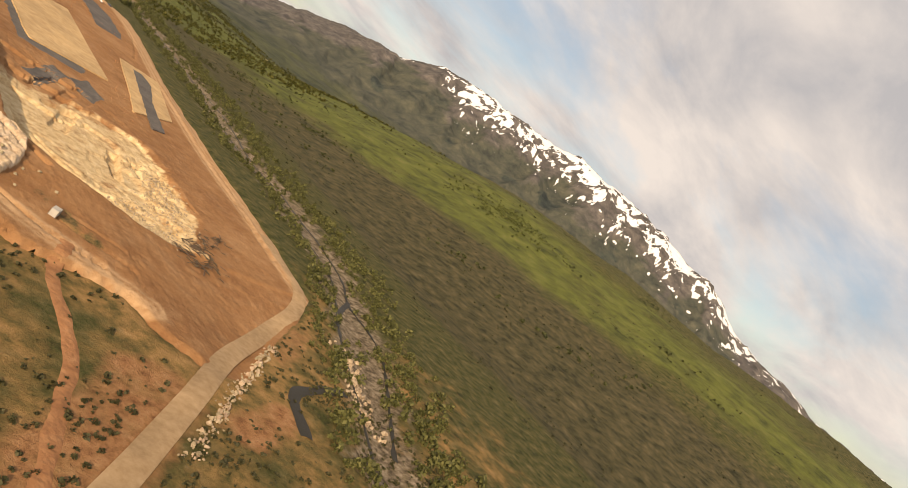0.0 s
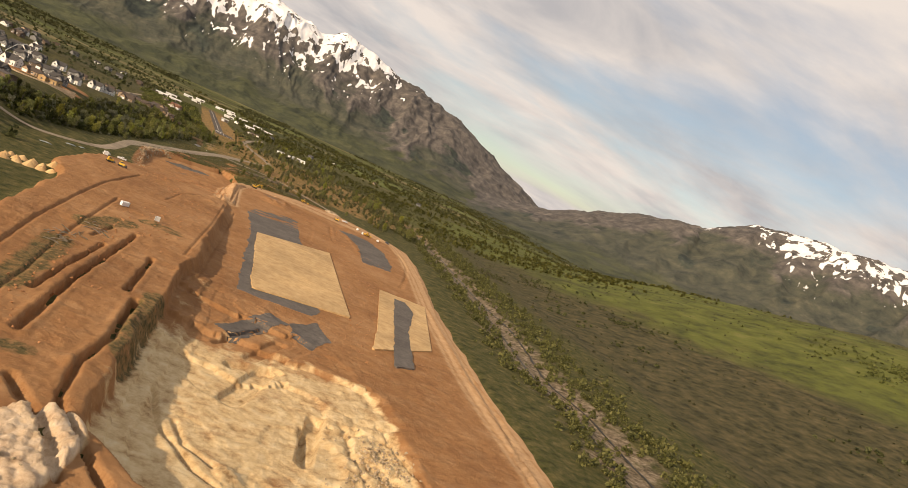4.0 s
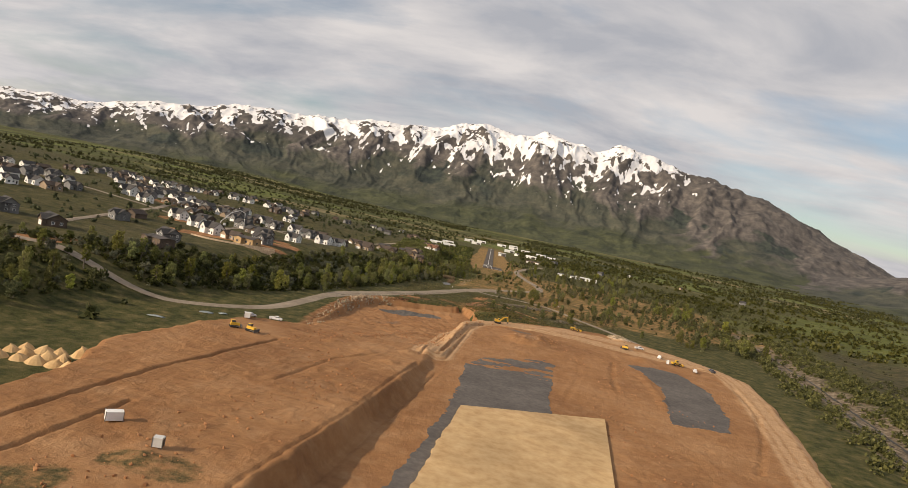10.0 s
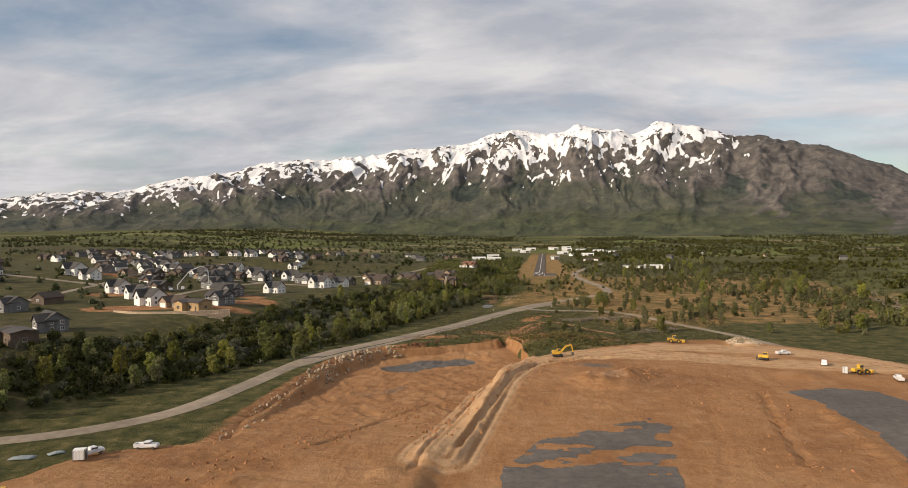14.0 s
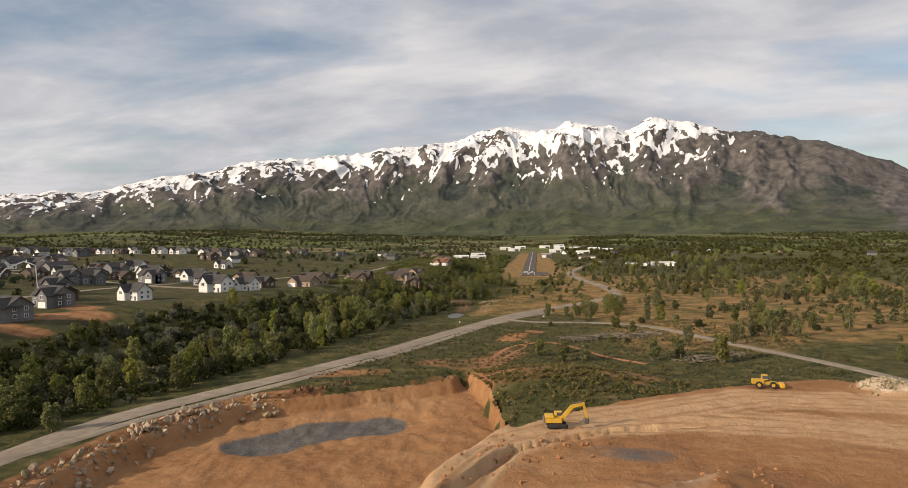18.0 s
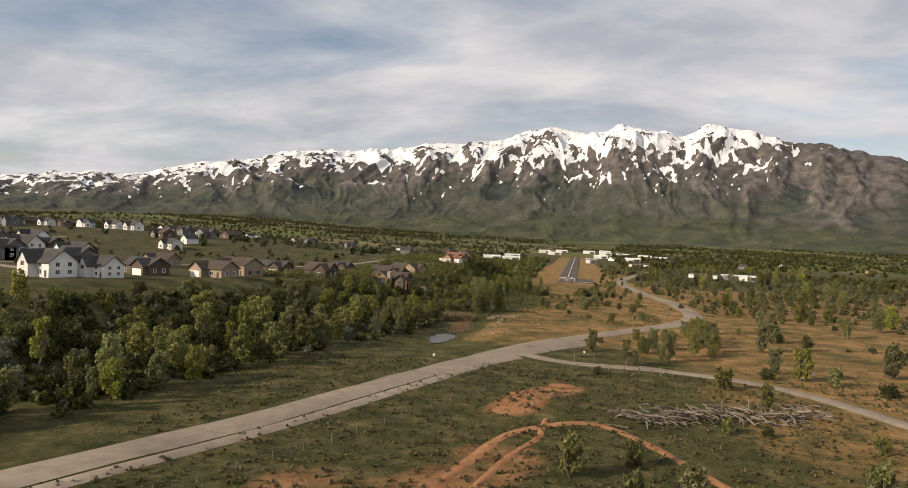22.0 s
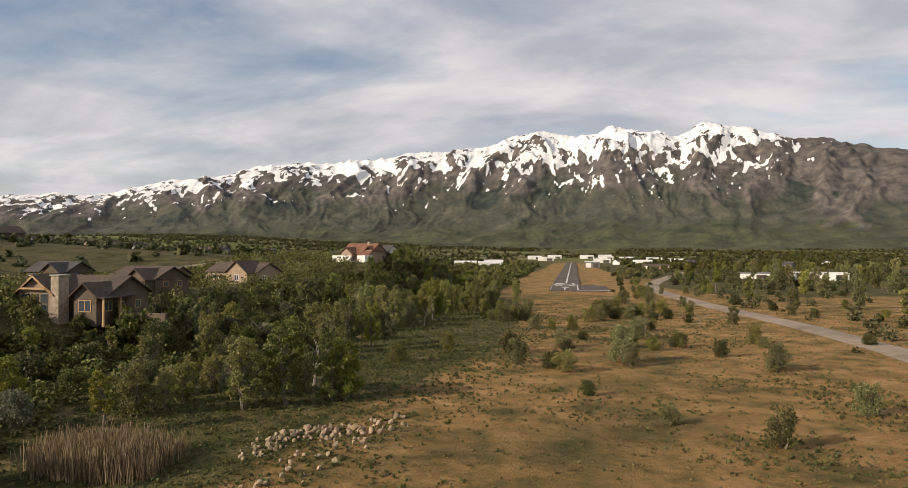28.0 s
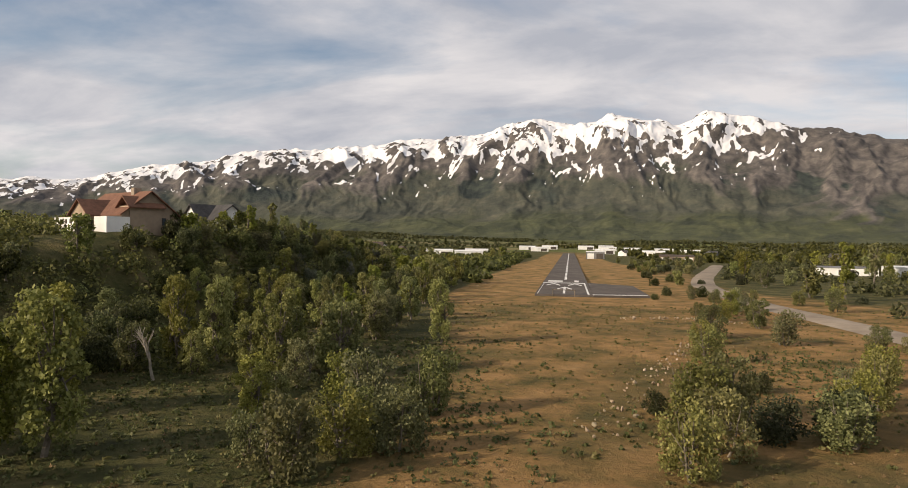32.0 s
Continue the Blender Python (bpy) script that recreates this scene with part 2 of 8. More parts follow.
TRENCHES = [
    ([(-81, -989), (-76, -942), (-64, -864)], 1.25, 2.8),
    ([(-84, -960), (-80, -933), (-73, -893)], 0.9, 1.8),
    ([(-61, -938), (-56, -892)], 1.15, 2.4),
    ([(-60, -963), (-57, -944)], 1.1, 2.2),
    ([(-58, -944), (-61, -977), (-66, -999), (-67, -1017), (-65, -1026), (-55, -1046)], 1.1, 2.4),
    ([(-77, -1014), (-70, -1027), (-66, -1037), (-63, -1047)], 1.4, 2.2),
    ([(-78, -887), (-73, -864)], 0.8, 1.4),
    ([(-100, -949), (-97, -888), (-92, -829), (-86, -772), (-73, -702)], 0.75, 0.8),
    ([(-91, -1003), (-90, -966), (-88, -944), (-86, -899), (-77, -804)], 0.7, 0.7),
    ([(-41, -996), (-39, -1008), (-32, -1016)], 0.8, 1.1),
    ([(-47, -982), (-45, -1000), (-37, -1019), (-24, -1034)], 0.9, 1.3),
    ([(9, -975), (7, -1015)], 0.8, 0.9),
    ([(-5, -982), (-8, -1004)], 1.5, 1.6),
    ([(22, -968), (26, -1012)], 0.7, 0.8),
    ([(-26, -975), (-13, -947)], 4.5, 1.3),
    ([(-18, -940), (-6, -922)], 3.2, 1.1),
    ([(-30, -935), (-12, -912)], 1.2, 1.2),
    ([(-89, -1054), (-77, -1074), (-69, -1085), (-61, -1093), (-51, -1098)], 0.8, 1.1),
    ([(-60, -1080), (-53, -1085), (-39, -1095)], 0.7, 1.0),
    ([(-56, -1075), (-46, -1081), (-33, -1089)], 0.5, 0.6),
    ([(-89, -1077), (-83, -1088), (-76, -1096)], 0.8, 1.0),
    ([(92, -877), (84, -936), (70, -992), (63, -1029)], 0.9, 1.0),
    ([(76, -587), (70, -622), (67, -652)], 0.9, 0.9),
    ([(-21, -667), (-19, -630), (-16, -580), (-10, -543), (3, -518)], 0.8, 0.9),
    ([(-13, -650), (-9, -613), (-4, -570), (5, -545), (24, -532), (45, -526)], 1.1, 1.3),
    ([(-48, -650), (-40, -615), (-30, -590)], 0.7, 0.5),
    ([(-66, -610), (-52, -590), (-36, -572)], 0.7, 0.5),
    ([(100, -735), (118, -690), (134, -640), (140, -590)], 0.9, 0.8),
    ([(40, -690), (52, -640), (56, -600)], 0.6, 0.45),
    ([(-56, -760), (-48, -715), (-36, -690)], 0.6, 0.5),
    ([(52, -745), (60, -800), (50, -850)], 0.5, 0.35),
    ([(-44, -868), (-30, -775), (-20, -690)], 0.6, 0.5),
    ([(-36, -868), (-23, -775), (-12, -690)], 0.6, 0.5),
]
_heaps = random.Random(8)
HEAPS = []
for _ in range(520):
    a_, r_ = _heaps.uniform(0, 6.283), math.sqrt(_heaps.random())
    u_, v_ = math.cos(a_) * r_ * 26, math.sin(a_) * r_ * 10.5
    HEAPS.append((-76 + 0.45 * u_ + 0.89 * v_, -1050 + 0.89 * u_ - 0.45 * v_, _heaps.uniform(0.9, 2.1), _heaps.uniform(0.4, 1.5)))
PILE = (-76, -1050)


def seg_dist(x, y, line):
    """Distance to a plan polyline."""
    best = np.full(np.shape(x), 1e9)
    for (ax, ay), (bx, by) in zip(line, line[1:]):
        dx, dy = bx - ax, by - ay
        u = np.clip(((x - ax) * dx + (y - ay) * dy) / (dx * dx + dy * dy), 0, 1)
        best = np.minimum(best, np.hypot(x - ax - u * dx, y - ay - u * dy))
    return best


def in_site(x, y):
    """Roughly the distance inside the border of the earthworks; negative outside."""
    w, e = line_at(y, SITE_PAIRS_W), line_at(y, SITE_PAIRS_E)
    n = np.interp(x, [p[0] for p in SITE_NORTH], [p[1] for p in SITE_NORTH])
    wob = grid_noise(x, y, 14, 21, 3) * 2.0
    return np.minimum(np.minimum(x - w, e - x), np.minimum(y + 1132, (n - y) * 0.8)) + wob


def in_bowl(x, y):
    """Distance inside the lower part: east of the bench edge and north of the southern rim."""
    south = np.interp(x, [p[0] for p in BOWL_SOUTH], [p[1] for p in BOWL_SOUTH])
    return np.minimum(x - line_at(y, BENCH_EDGE), y - south) + grid_noise(x, y, 12, 31, 3) * 1.6


def quarry(x, y):
    """1 in the pale, broken pit at the southern end of the lower part."""
    east = line_at(y, [(-1062, 8), (-1036, 14), (-1020, 23), (-955, 29), (-925, 16), (-880, -14), (-868, -30)])
    return smooth(-2, 4, np.minimum(in_bowl(x, y), np.minimum(east - x, -872 - y)) + grid_noise(x, y, 10, 52, 3) * 4)


def pad_flat(x, y):
    """1 on the rolled pads, where the ground is even."""
    return smooth(4, -4, seg_dist(x, y, [(20, -650), (18, -740), (12, -840)]) - 34) + smooth(3, -3, seg_dist(x, y, [(86, -790), (60, -880)]) - 16) + smooth(3, -3, seg_dist(x, y, [(104, -580), (98, -670)]) - 13)


def site_height(x, y):
    """Graded earth: upper western bench, a cut face, the lower pad, stockpiles and trenches."""
    x, y = np.atleast_1d(np.asarray(x, float)), np.atleast_1d(np.asarray(y, float))
    d = in_bowl(x, y)
    bench = line_at(y, [(-1120, 0.9), (-1085, 2.4), (-1045, 4.5), (-820, 5.5), (-700, 4.0), (-650, 1.6), (-615, -2.2), (-560, -4.4), (-450, -4.6)])
    bench = bench - 4.6 * smooth(-45, 10, x) * smooth(-1000, -1040, y)
    low = line_at(y, [(-1120, 0.2), (-1000, -0.8), (-900, -1.0), (-800, -0.8), (-700, 0.2), (-640, 0.9), (-560, 2.4), (-450, 2.8)])
    wide = line_at(y, [(-1120, 3.0), (-890, 3.0), (-860, 5.5), (-500, 7)])
    z = bench + (low - bench) * smooth(-wide * 0.3, wide * 0.7, d)
    # haul track on a low bank between pad and pit, round the north end
    ring = seg_dist(x, y, [(-17, -657), (-14, -622), (-10, -575), (-2, -544), (14, -529), (40, -522), (63, -526), (92, -537), (136, -546)])
    z += 1.5 * smooth(7.5, 4.0, ring) * smooth(-690, -645, y) * smooth(-538, -560, y)
    # pale pit: stepped rock shelves
    q = quarry(x, y)
    jag = np.floor(grid_noise(x, y, 9, 51, 2) * 3) * 2.2 + grid_noise(x, y, 3, 53, 2) * 0.5
    north_of = y + jag + 0.25 * x
    steps = 1.5 * smooth(-911, -912, north_of) + 1.9 * smooth(-938, -939, north_of) + 1.2 * smooth(-962, -963, north_of) * smooth(2, -2, x + jag)
    rubble = smooth(13, 5, seg_dist(x, y, [(-26, -1023), (-14, -1035), (5, -1034), (14, -1008), (15, -975)]) + grid_noise(x, y, 9, 55, 2) * 3)
    blocks = np.floor(grid_noise(x * 0.8 + y * 0.6, y * 0.8 - x * 0.6, 5.5, 56, 2) * 3.5) * 0.42 + grid_noise(x, y, 2.2, 57, 2, True) * 0.4
    floor_slab = np.floor(grid_noise(x - y * 0.3, y + x * 0.3, 26, 58, 2) * 2.2) * 0.35
    z += q * (0.6 - steps + 2.2 * smooth(-975, -1045, y) + rubble * blocks + floor_slab + grid_noise(x, y, 4, 54, 3) * 0.10)
    # box cuts in the pit floor
    for (ax, ay), (bx, by), wide_, deep in (((-8, -1002), (0, -974), 2.4, 2.2), ((4, -982), (12, -978), 2.0, 1.4), ((-24, -950), (-10, -946), 3.0, 1.6)):
        z -= q * deep * smooth(wide_ + 0.25, wide_ - 0.25, seg_dist(x, y, [(ax, ay), (bx, by)]))
    # arc terraces along the pit's west wall
    arc = np.clip(d, 0, 22)
    z += q * smooth(22, 4, d) * (np.floor(arc / 5) * -0.9 + 2.2)
    wander, patchy = grid_noise(x, y, 5, 61, 2) * 0.4, 0.55 + 0.6 * grid_noise(x, y, 11, 62, 3)
    for line, half, deep in TRENCHES:
        r = seg_dist(x, y, line) + wander
        z += -deep * smooth(half * 0.8 + 0.25, half * 0.8 - 0.25, r) + 0.16 * deep * patchy * np.exp(-(((r - half - 1.1) / 0.8) ** 2))
    # rubble stockpile on the bench
    px, py = (x - PILE[0]) * 0.45 + (y - PILE[1]) * 0.89, (x - PILE[0]) * 0.89 - (y - PILE[1]) * 0.45
    rr = np.hypot(px / 27, py / 10.5)
    near_pile = rr < 1.25
    if np.any(near_pile):
        hx_, hy_ = x[near_pile], y[near_pile]
        top = np.zeros(hx_.shape)
        for ax, ay, ar, ah in HEAPS:
            top = np.maximum(top, ah * (1 - np.hypot(hx_ - ax, hy_ - ay) / ar))
        add = np.zeros(np.shape(x))
        add[near_pile] = top
        z = z + add + smooth(1.08, 0.95, rr) * 1.6
    # side bank along the eastern track and the damp pit at the north-west
    z += 0.9 * np.exp(-((seg_dist(x, y, [(62, -1052), (72, -990), (80, -940), (88, -885), (108, -775)]) / 1.6) ** 2))
    z -= 1.6 * smooth(16, 6, seg_dist(x, y, [(-50, -520), (-30, -505)]))
    # spoil heaps
    for hx, hy, hr, hh in ((29, -572, 15, 3.4), (40, -563, 9, 2.4), (97, -560, 9, 1.6), (-84, -870, 9, 1.2), (-58, -834, 7, 1.0), (-84, -905, 6, 0.9), (-90, -1012, 7, 1.2), (-68, -1000, 4, 0.9), (96, -492, 9, 3.0), (-57, -682, 6, 1.0), (-30, -703, 5, 0.9), (-40, -690, 6, 0.8), (-26, -672, 5, 1.0)):
        rr = np.hypot(x - hx, y - hy) / hr
        z += hh * np.clip(1 - rr, 0, 1) * (1 + grid_noise(x, y, 5, 73, 3) * 0.7)
    for k in range(10):
        z += 1.1 * np.clip(1 - np.hypot(x - 88 + 0.08 * k * k * 0.3, y + 606 + k * 6) / 3.4, 0, 1)
    even = 1 - 0.85 * np.clip(pad_flat(x, y), 0, 1)
    z += even * (grid_noise(x, y, 45, 33, 4) * 0.5 + grid_noise(x, y, 7, 34, 3, True) * 0.26 + grid_noise(x, y, 2.6, 35, 2) * 0.10)
    # churned floor of the northern pit
    pit = smooth(-640, -610, y) * smooth(2, -6, d)
    z += pit * (grid_noise(x * 0.8 + y * 0.5, (y - x) * 0.35, 5, 36, 3, True) * 0.55 + grid_noise(x, y, 2.2, 38, 2) * 0.18)
    # wheel ruts along the tracks
    z += 0.14 * np.sin(ring * 3.2) * smooth(12, 8, ring)
    return z

# ---------------------------------------------------------------- ground, hills and mountains


def sheet(name, xs, ys, zfun, material, attrs=None, keep=None):
    """A height field over a grid, as one mesh; attrs gives float attributes from x, y, z."""
    gx, gy = np.meshgrid(xs, ys)
    gz = zfun(gx, gy)
    return lattice(name, gx, gy, gz, material, attrs, keep)


def lattice(name, gx, gy, gz, material, attrs=None, keep=None):
    rows, cols = gx.shape
    verts = np.stack([gx.ravel(), gy.ravel(), gz.ravel()], 1)
    idx = np.arange(rows * cols).reshape(rows, cols)
    quads = np.stack([idx[:-1, :-1], idx[:-1, 1:], idx[1:, 1:], idx[1:, :-1]], -1).reshape(-1, 4)
    if keep is not None:
        quads = quads[keep.ravel()[quads].all(1)]
    me = bpy.data.meshes.new(name)
    me.vertices.add(len(verts))
    me.vertices.foreach_set("co", verts.ravel())
    me.loops.add(len(quads) * 4)
    me.loops.foreach_set("vertex_index", quads.ravel().astype(np.int32))
    me.polygons.add(len(quads))
    me.polygons.foreach_set("loop_start", np.arange(0, len(quads) * 4, 4, dtype=np.int32))
    me.polygons.foreach_set("use_smooth", np.ones(len(quads), dtype=bool))
    me.update(calc_edges=True)
    me.validate()
    for key, values in (attrs or {}).items():
        a = me.attributes.new(key, "FLOAT", "POINT")
        a.data.foreach_set("value", values.ravel().astype(np.float32))
    me.materials.append(material)
    return new(name, me)


def nodes(m):
    m.use_nodes = True
    t = m.node_tree
    return t, t.nodes["Principled BSDF"]


def attr_noise_mask(t, key, scale, amount, sharp=0.12, detail=6.0):
    """An attribute with its border broken up by noise, sharpened to 0..1."""
    a = t.nodes.new("ShaderNodeAttribute")
    a.attribute_name = key
    geo = t.nodes.new("ShaderNodeNewGeometry")
    n = t.nodes.new("ShaderNodeTexNoise")
    n.inputs["Scale"].default_value, n.inputs["Detail"].default_value, n.inputs["Roughness"].default_value = scale, detail, 0.65
    t.links.new(geo.outputs["Position"], n.inputs["Vector"])
    mul = t.nodes.new("ShaderNodeMath")
    mul.operation, mul.inputs[1].default_value, mul.inputs[2].default_value = "MULTIPLY_ADD", amount, -amount / 2
    t.links.new(n.outputs[0], mul.inputs[0])
    add = t.nodes.new("ShaderNodeMath")
    add.operation = "ADD"
    t.links.new(a.outputs["Fac"], add.inputs[0])
    t.links.new(mul.outputs[0], add.inputs[1])
    mp = t.nodes.new("ShaderNodeMapRange")
    mp.inputs["From Min"].default_value, mp.inputs["From Max"].default_value = 0.5 - sharp, 0.5 + sharp
    t.links.new(add.outputs[0], mp.inputs["Value"])
    return mp.outputs[0]


def tone(t, scale, stops, detail=7.0):
    geo = t.nodes.new("ShaderNodeNewGeometry")
    n = t.nodes.new("ShaderNodeTexNoise")
    n.inputs["Scale"].default_value, n.inputs["Detail"].default_value, n.inputs["Roughness"].default_value = scale, detail, 0.68
    t.links.new(geo.outputs["Position"], n.inputs["Vector"])
    r = t.nodes.new("ShaderNodeValToRGB")
    ramp_stops(r, stops)
    t.links.new(n.outputs[0], r.inputs[0])
    return r.outputs[0]


def blend(t, mask, a, b):
    m = t.nodes.new("ShaderNodeMixRGB")
    t.links.new(mask, m.inputs[0])
    t.links.new(a, m.inputs[1])
    t.links.new(b, m.inputs[2])
    return m.outputs[0]


def relief(t, b, scale, depth, detail=6.0):
    geo = t.nodes.new("ShaderNodeNewGeometry")
    n = t.nodes.new("ShaderNodeTexNoise")
    n.inputs["Scale"].default_value, n.inputs["Detail"].default_value, n.inputs["Roughness"].default_value = scale, detail, 0.7
    t.links.new(geo.outputs["Position"], n.inputs["Vector"])
    bp = t.nodes.new("ShaderNodeBump")
    bp.inputs["Strength"].default_value, bp.inputs["Distance"].default_value = 1.0, depth
    t.links.new(n.outputs[0], bp.inputs["Height"])
    t.links.new(bp.outputs[0], b.inputs["Normal"])


GROUND = bpy.data.materials.new("meadow_and_scrub")
t, b = nodes(GROUND)
b.inputs["Roughness"].default_value, b.inputs["Specular IOR Level"].default_value = 0.95, 0.15
grass = tone(t, 0.16, [(0.32, (0.024, 0.027, 0.010)), (0.44, (0.055, 0.058, 0.018)), (0.56, (0.098, 0.088, 0.033)), (0.70, (0.19, 0.145, 0.068))], 10)
dry = tone(t, 0.14, [(0.33, (0.070, 0.066, 0.022)), (0.43, (0.175, 0.122, 0.045)), (0.53, (0.29, 0.175, 0.068)), (0.64, (0.37, 0.225, 0.095)), (0.76, (0.42, 0.29, 0.155))], 12)
lush = tone(t, 0.03, [(0.34, (0.044, 0.050, 0.016)), (0.44, (0.082, 0.092, 0.024)), (0.55, (0.116, 0.128, 0.030)), (0.70, (0.165, 0.16, 0.052))], 12)
scrub = tone(t, 0.09, [(0.34, (0.022, 0.023, 0.010)), (0.44, (0.054, 0.050, 0.023)), (0.58, (0.094, 0.079, 0.038)), (0.72, (0.16, 0.125, 0.066))], 11)
gravel = tone(t, 0.30, [(0.34, (0.045, 0.038, 0.026)), (0.46, (0.15, 0.115, 0.075)), (0.58, (0.27, 0.215, 0.15)), (0.72, (0.40, 0.34, 0.26))], 10)
c = blend(t, attr_noise_mask(t, "scrub", 0.02, 0.5), grass, scrub)
c = blend(t, attr_noise_mask(t, "lush", 0.009, 1.7, 0.25, 11), c, lush)
c = blend(t, attr_noise_mask(t, "dry", 0.05, 1.0), c, dry)
bare = tone(t, 0.25, [(0.32, (0.17, 0.078, 0.034)), (0.5, (0.33, 0.165, 0.075)), (0.7, (0.44, 0.25, 0.125))], 9)
c = blend(t, attr_noise_mask(t, "bare", 0.09, 0.8, 0.15), c, bare)
c = blend(t, attr_noise_mask(t, "gravel", 0.06, 1.9, 0.16, 9), c, gravel)
# far farmland: a patchwork of fields
geo = t.nodes.new("ShaderNodeNewGeometry")
plots = t.nodes.new("ShaderNodeMapping")
plots.inputs["Rotation"].default_value, plots.inputs["Scale"].default_value = (0, 0, radians(14)), (0.0042, 0.0075, 0.0)
t.links.new(geo.outputs["Position"], plots.inputs[0])
cells = t.nodes.new("ShaderNodeTexVoronoi")
cells.inputs["Scale"].default_value, cells.inputs["Randomness"].default_value = 1.0, 0.75
t.links.new(plots.outputs[0], cells.inputs["Vector"])
crop = t.nodes.new("ShaderNodeValToRGB")
ramp_stops(crop, [(0.0, (0.055, 0.062, 0.022)), (0.3, (0.105, 0.112, 0.036)), (0.55, (0.085, 0.080, 0.034)), (0.75, (0.13, 0.150, 0.040)), (1.0, (0.21, 0.17, 0.085))])
one_of = t.nodes.new("ShaderNodeSeparateColor")
t.links.new(cells.outputs["Color"], one_of.inputs[0])
t.links.new(one_of.outputs[0], crop.inputs[0])
mottle = tone(t, 0.02, [(0.35, (0.45, 0.45, 0.45)), (0.5, (0.9, 0.9, 0.9)), (0.68, (1.25, 1.2, 1.15))], 10)
field_mix = t.nodes.new("ShaderNodeMixRGB")
field_mix.blend_type, field_mix.inputs[0].default_value = "MULTIPLY", 1.0
t.links.new(crop.outputs[0], field_mix.inputs[1])
t.links.new(mottle, field_mix.inputs[2])
c = blend(t, attr_noise_mask(t, "farm", 0.004, 0.6, 0.25), c, field_mix.outputs[0])
t.links.new(c, b.inputs["Base Color"])
relief(t, b, 0.8, 0.8, 9.0)

far_out = lambda lo, hi, step, reach, k: np.concatenate([lo - (np.geomspace(step, reach, k))[::-1], np.arange(lo, hi, step), hi + np.geomspace(step, reach, k) - step])
GX = far_out(-230, 230, 3.5, 4300, 125)
GY = far_out(-1330, 230, 4.0, 4300, 90)


def creek_mask(x, y):
    creek = line_at(y, [(-1500, 20), (-1160, 35), (-1090, 78), (-1000, 134), (-900, 160), (-840, 160), (-720, 190), (-530, 222), (-300, 250), (0, 330), (600, 500)])
    return np.exp(-(((x - creek - grid_noise(y, y * 0, 60, 9, 3) * 10) / 24) ** 2)) * smooth(0, -400, y)


def ground_height(x, y):
    z = natural(x, y)
    inside = smooth(-6, 2, in_site(x, y))
    return z * (1 - inside) + (site_height(x, y) - 2.5) * inside


def cover(x, y):
    creek_bed = creek_mask(x, y)
    rim, x0, y0 = in_site(x, y), x, y
    x, y = x + grid_noise(x, y, 160, 81, 4) * 45 * smooth(60, 110, np.abs(x)), y + grid_noise(x, y, 210, 83, 4) * 85 * smooth(60, 110, np.abs(x))
    efoot = line_at(y, [(-3000, 330), (-800, 290), (-300, 360), (0, 520), (300, 760), (900, 1400)])
    east = x - efoot
    lushness = 0.80 * smooth(130, 300, east + 0.42 * (y + 700)) * smooth(900, 480, east) * smooth(900, 200, y)
    lushness += 0.30 * smooth(170, 300, x) * smooth(-580, -430, y) * smooth(700, 100, y) * smooth(60, -60, east)
    scrubby = smooth(-90, 20, east) * smooth(420, 200, east) + smooth(800, 1050, east) + 0.5 * smooth(-80, -140, x) * smooth(-760, -600, y) + 0.4 * smooth(400, 900, y)
    dryness = 0.58 * smooth(line_at(y, [(-330, -30), (-240, -22), (-190, -10), (-100, -10), (-40, -24), (100, -30)]) - 8, line_at(y, [(-330, -30), (-240, -22), (-190, -10), (-100, -10), (-40, -24), (100, -30)]) + 4, x) * smooth(75, 40, x) * smooth(-345, -300, y) * smooth(420, 200, y)
    dryness += 0.58 * smooth(20, 50, x) * smooth(330, 240, x) * smooth(-470, -400, y) * smooth(60, -60, y)
    dryness += 0.75 * smooth(34, 24, np.abs(x - 2)) * smooth(-30, 0, y) * smooth(1000, 900, y)
    dryness += 0.72 * smooth(14, -10, rim + 14) * smooth(-22, -6, rim) * smooth(-430, -520, y)
    dryness += 0.5 * smooth(-960, -1120, y) * smooth(330, 60, x) * smooth(-420, -120, x)
    spot = lambda pts, r: smooth(r, r * 0.35, seg_dist(x0, y0, pts))
    bared = 0.8 * spot([(-2, -400), (7, -374)], 8) + 0.52 * spot([(-24, -446), (-10, -450), (0, -425)], 13) + 0.75 * spot([(-76, -650), (-79, -621), (-80, -578), (-79, -536), (-70, -503), (-53, -489)], 8) + 0.6 * spot([(-66, -470), (-40, -462)], 9) + 0.9 * spot([(-218, -668), (-202, -640)], 15) + 0.9 * spot([(-215, -490), (-196, -478)], 16) + 0.8 * spot([(-172, -458), (-150, -443)], 13) + 0.7 * spot([(-176, -421), (-160, -430)], 10) + 0.7 * spot([(-190, -478), (-150, -474)], 11)
    bared += 0.6 * spot([(-250, -440), (-225, -425)], 14) + 0.55 * spot([(-20, -478), (0, -462)], 14) + 0.5 * spot([(0, -482), (16, -478), (34, -474)], 20) + 0.6 * spot([(-330, -330), (-300, -340)], 16)
    bared += 0.62 * spot([(-52, -1148), (-70, -1166), (-86, -1180)], 22) + 0.6 * spot([(-30, -1160), (-10, -1150)], 12) + 0.5 * spot([(10, -1118), (40, -1092)], 9)
    return {"bare": bared, "lush": lushness, "scrub": scrubby, "dry": np.clip(dryness, 0, 1), "gravel": 0.85 * creek_bed, "farm": 0.85 * smooth(420, 950, y0 + 0.35 * np.abs(x0))}


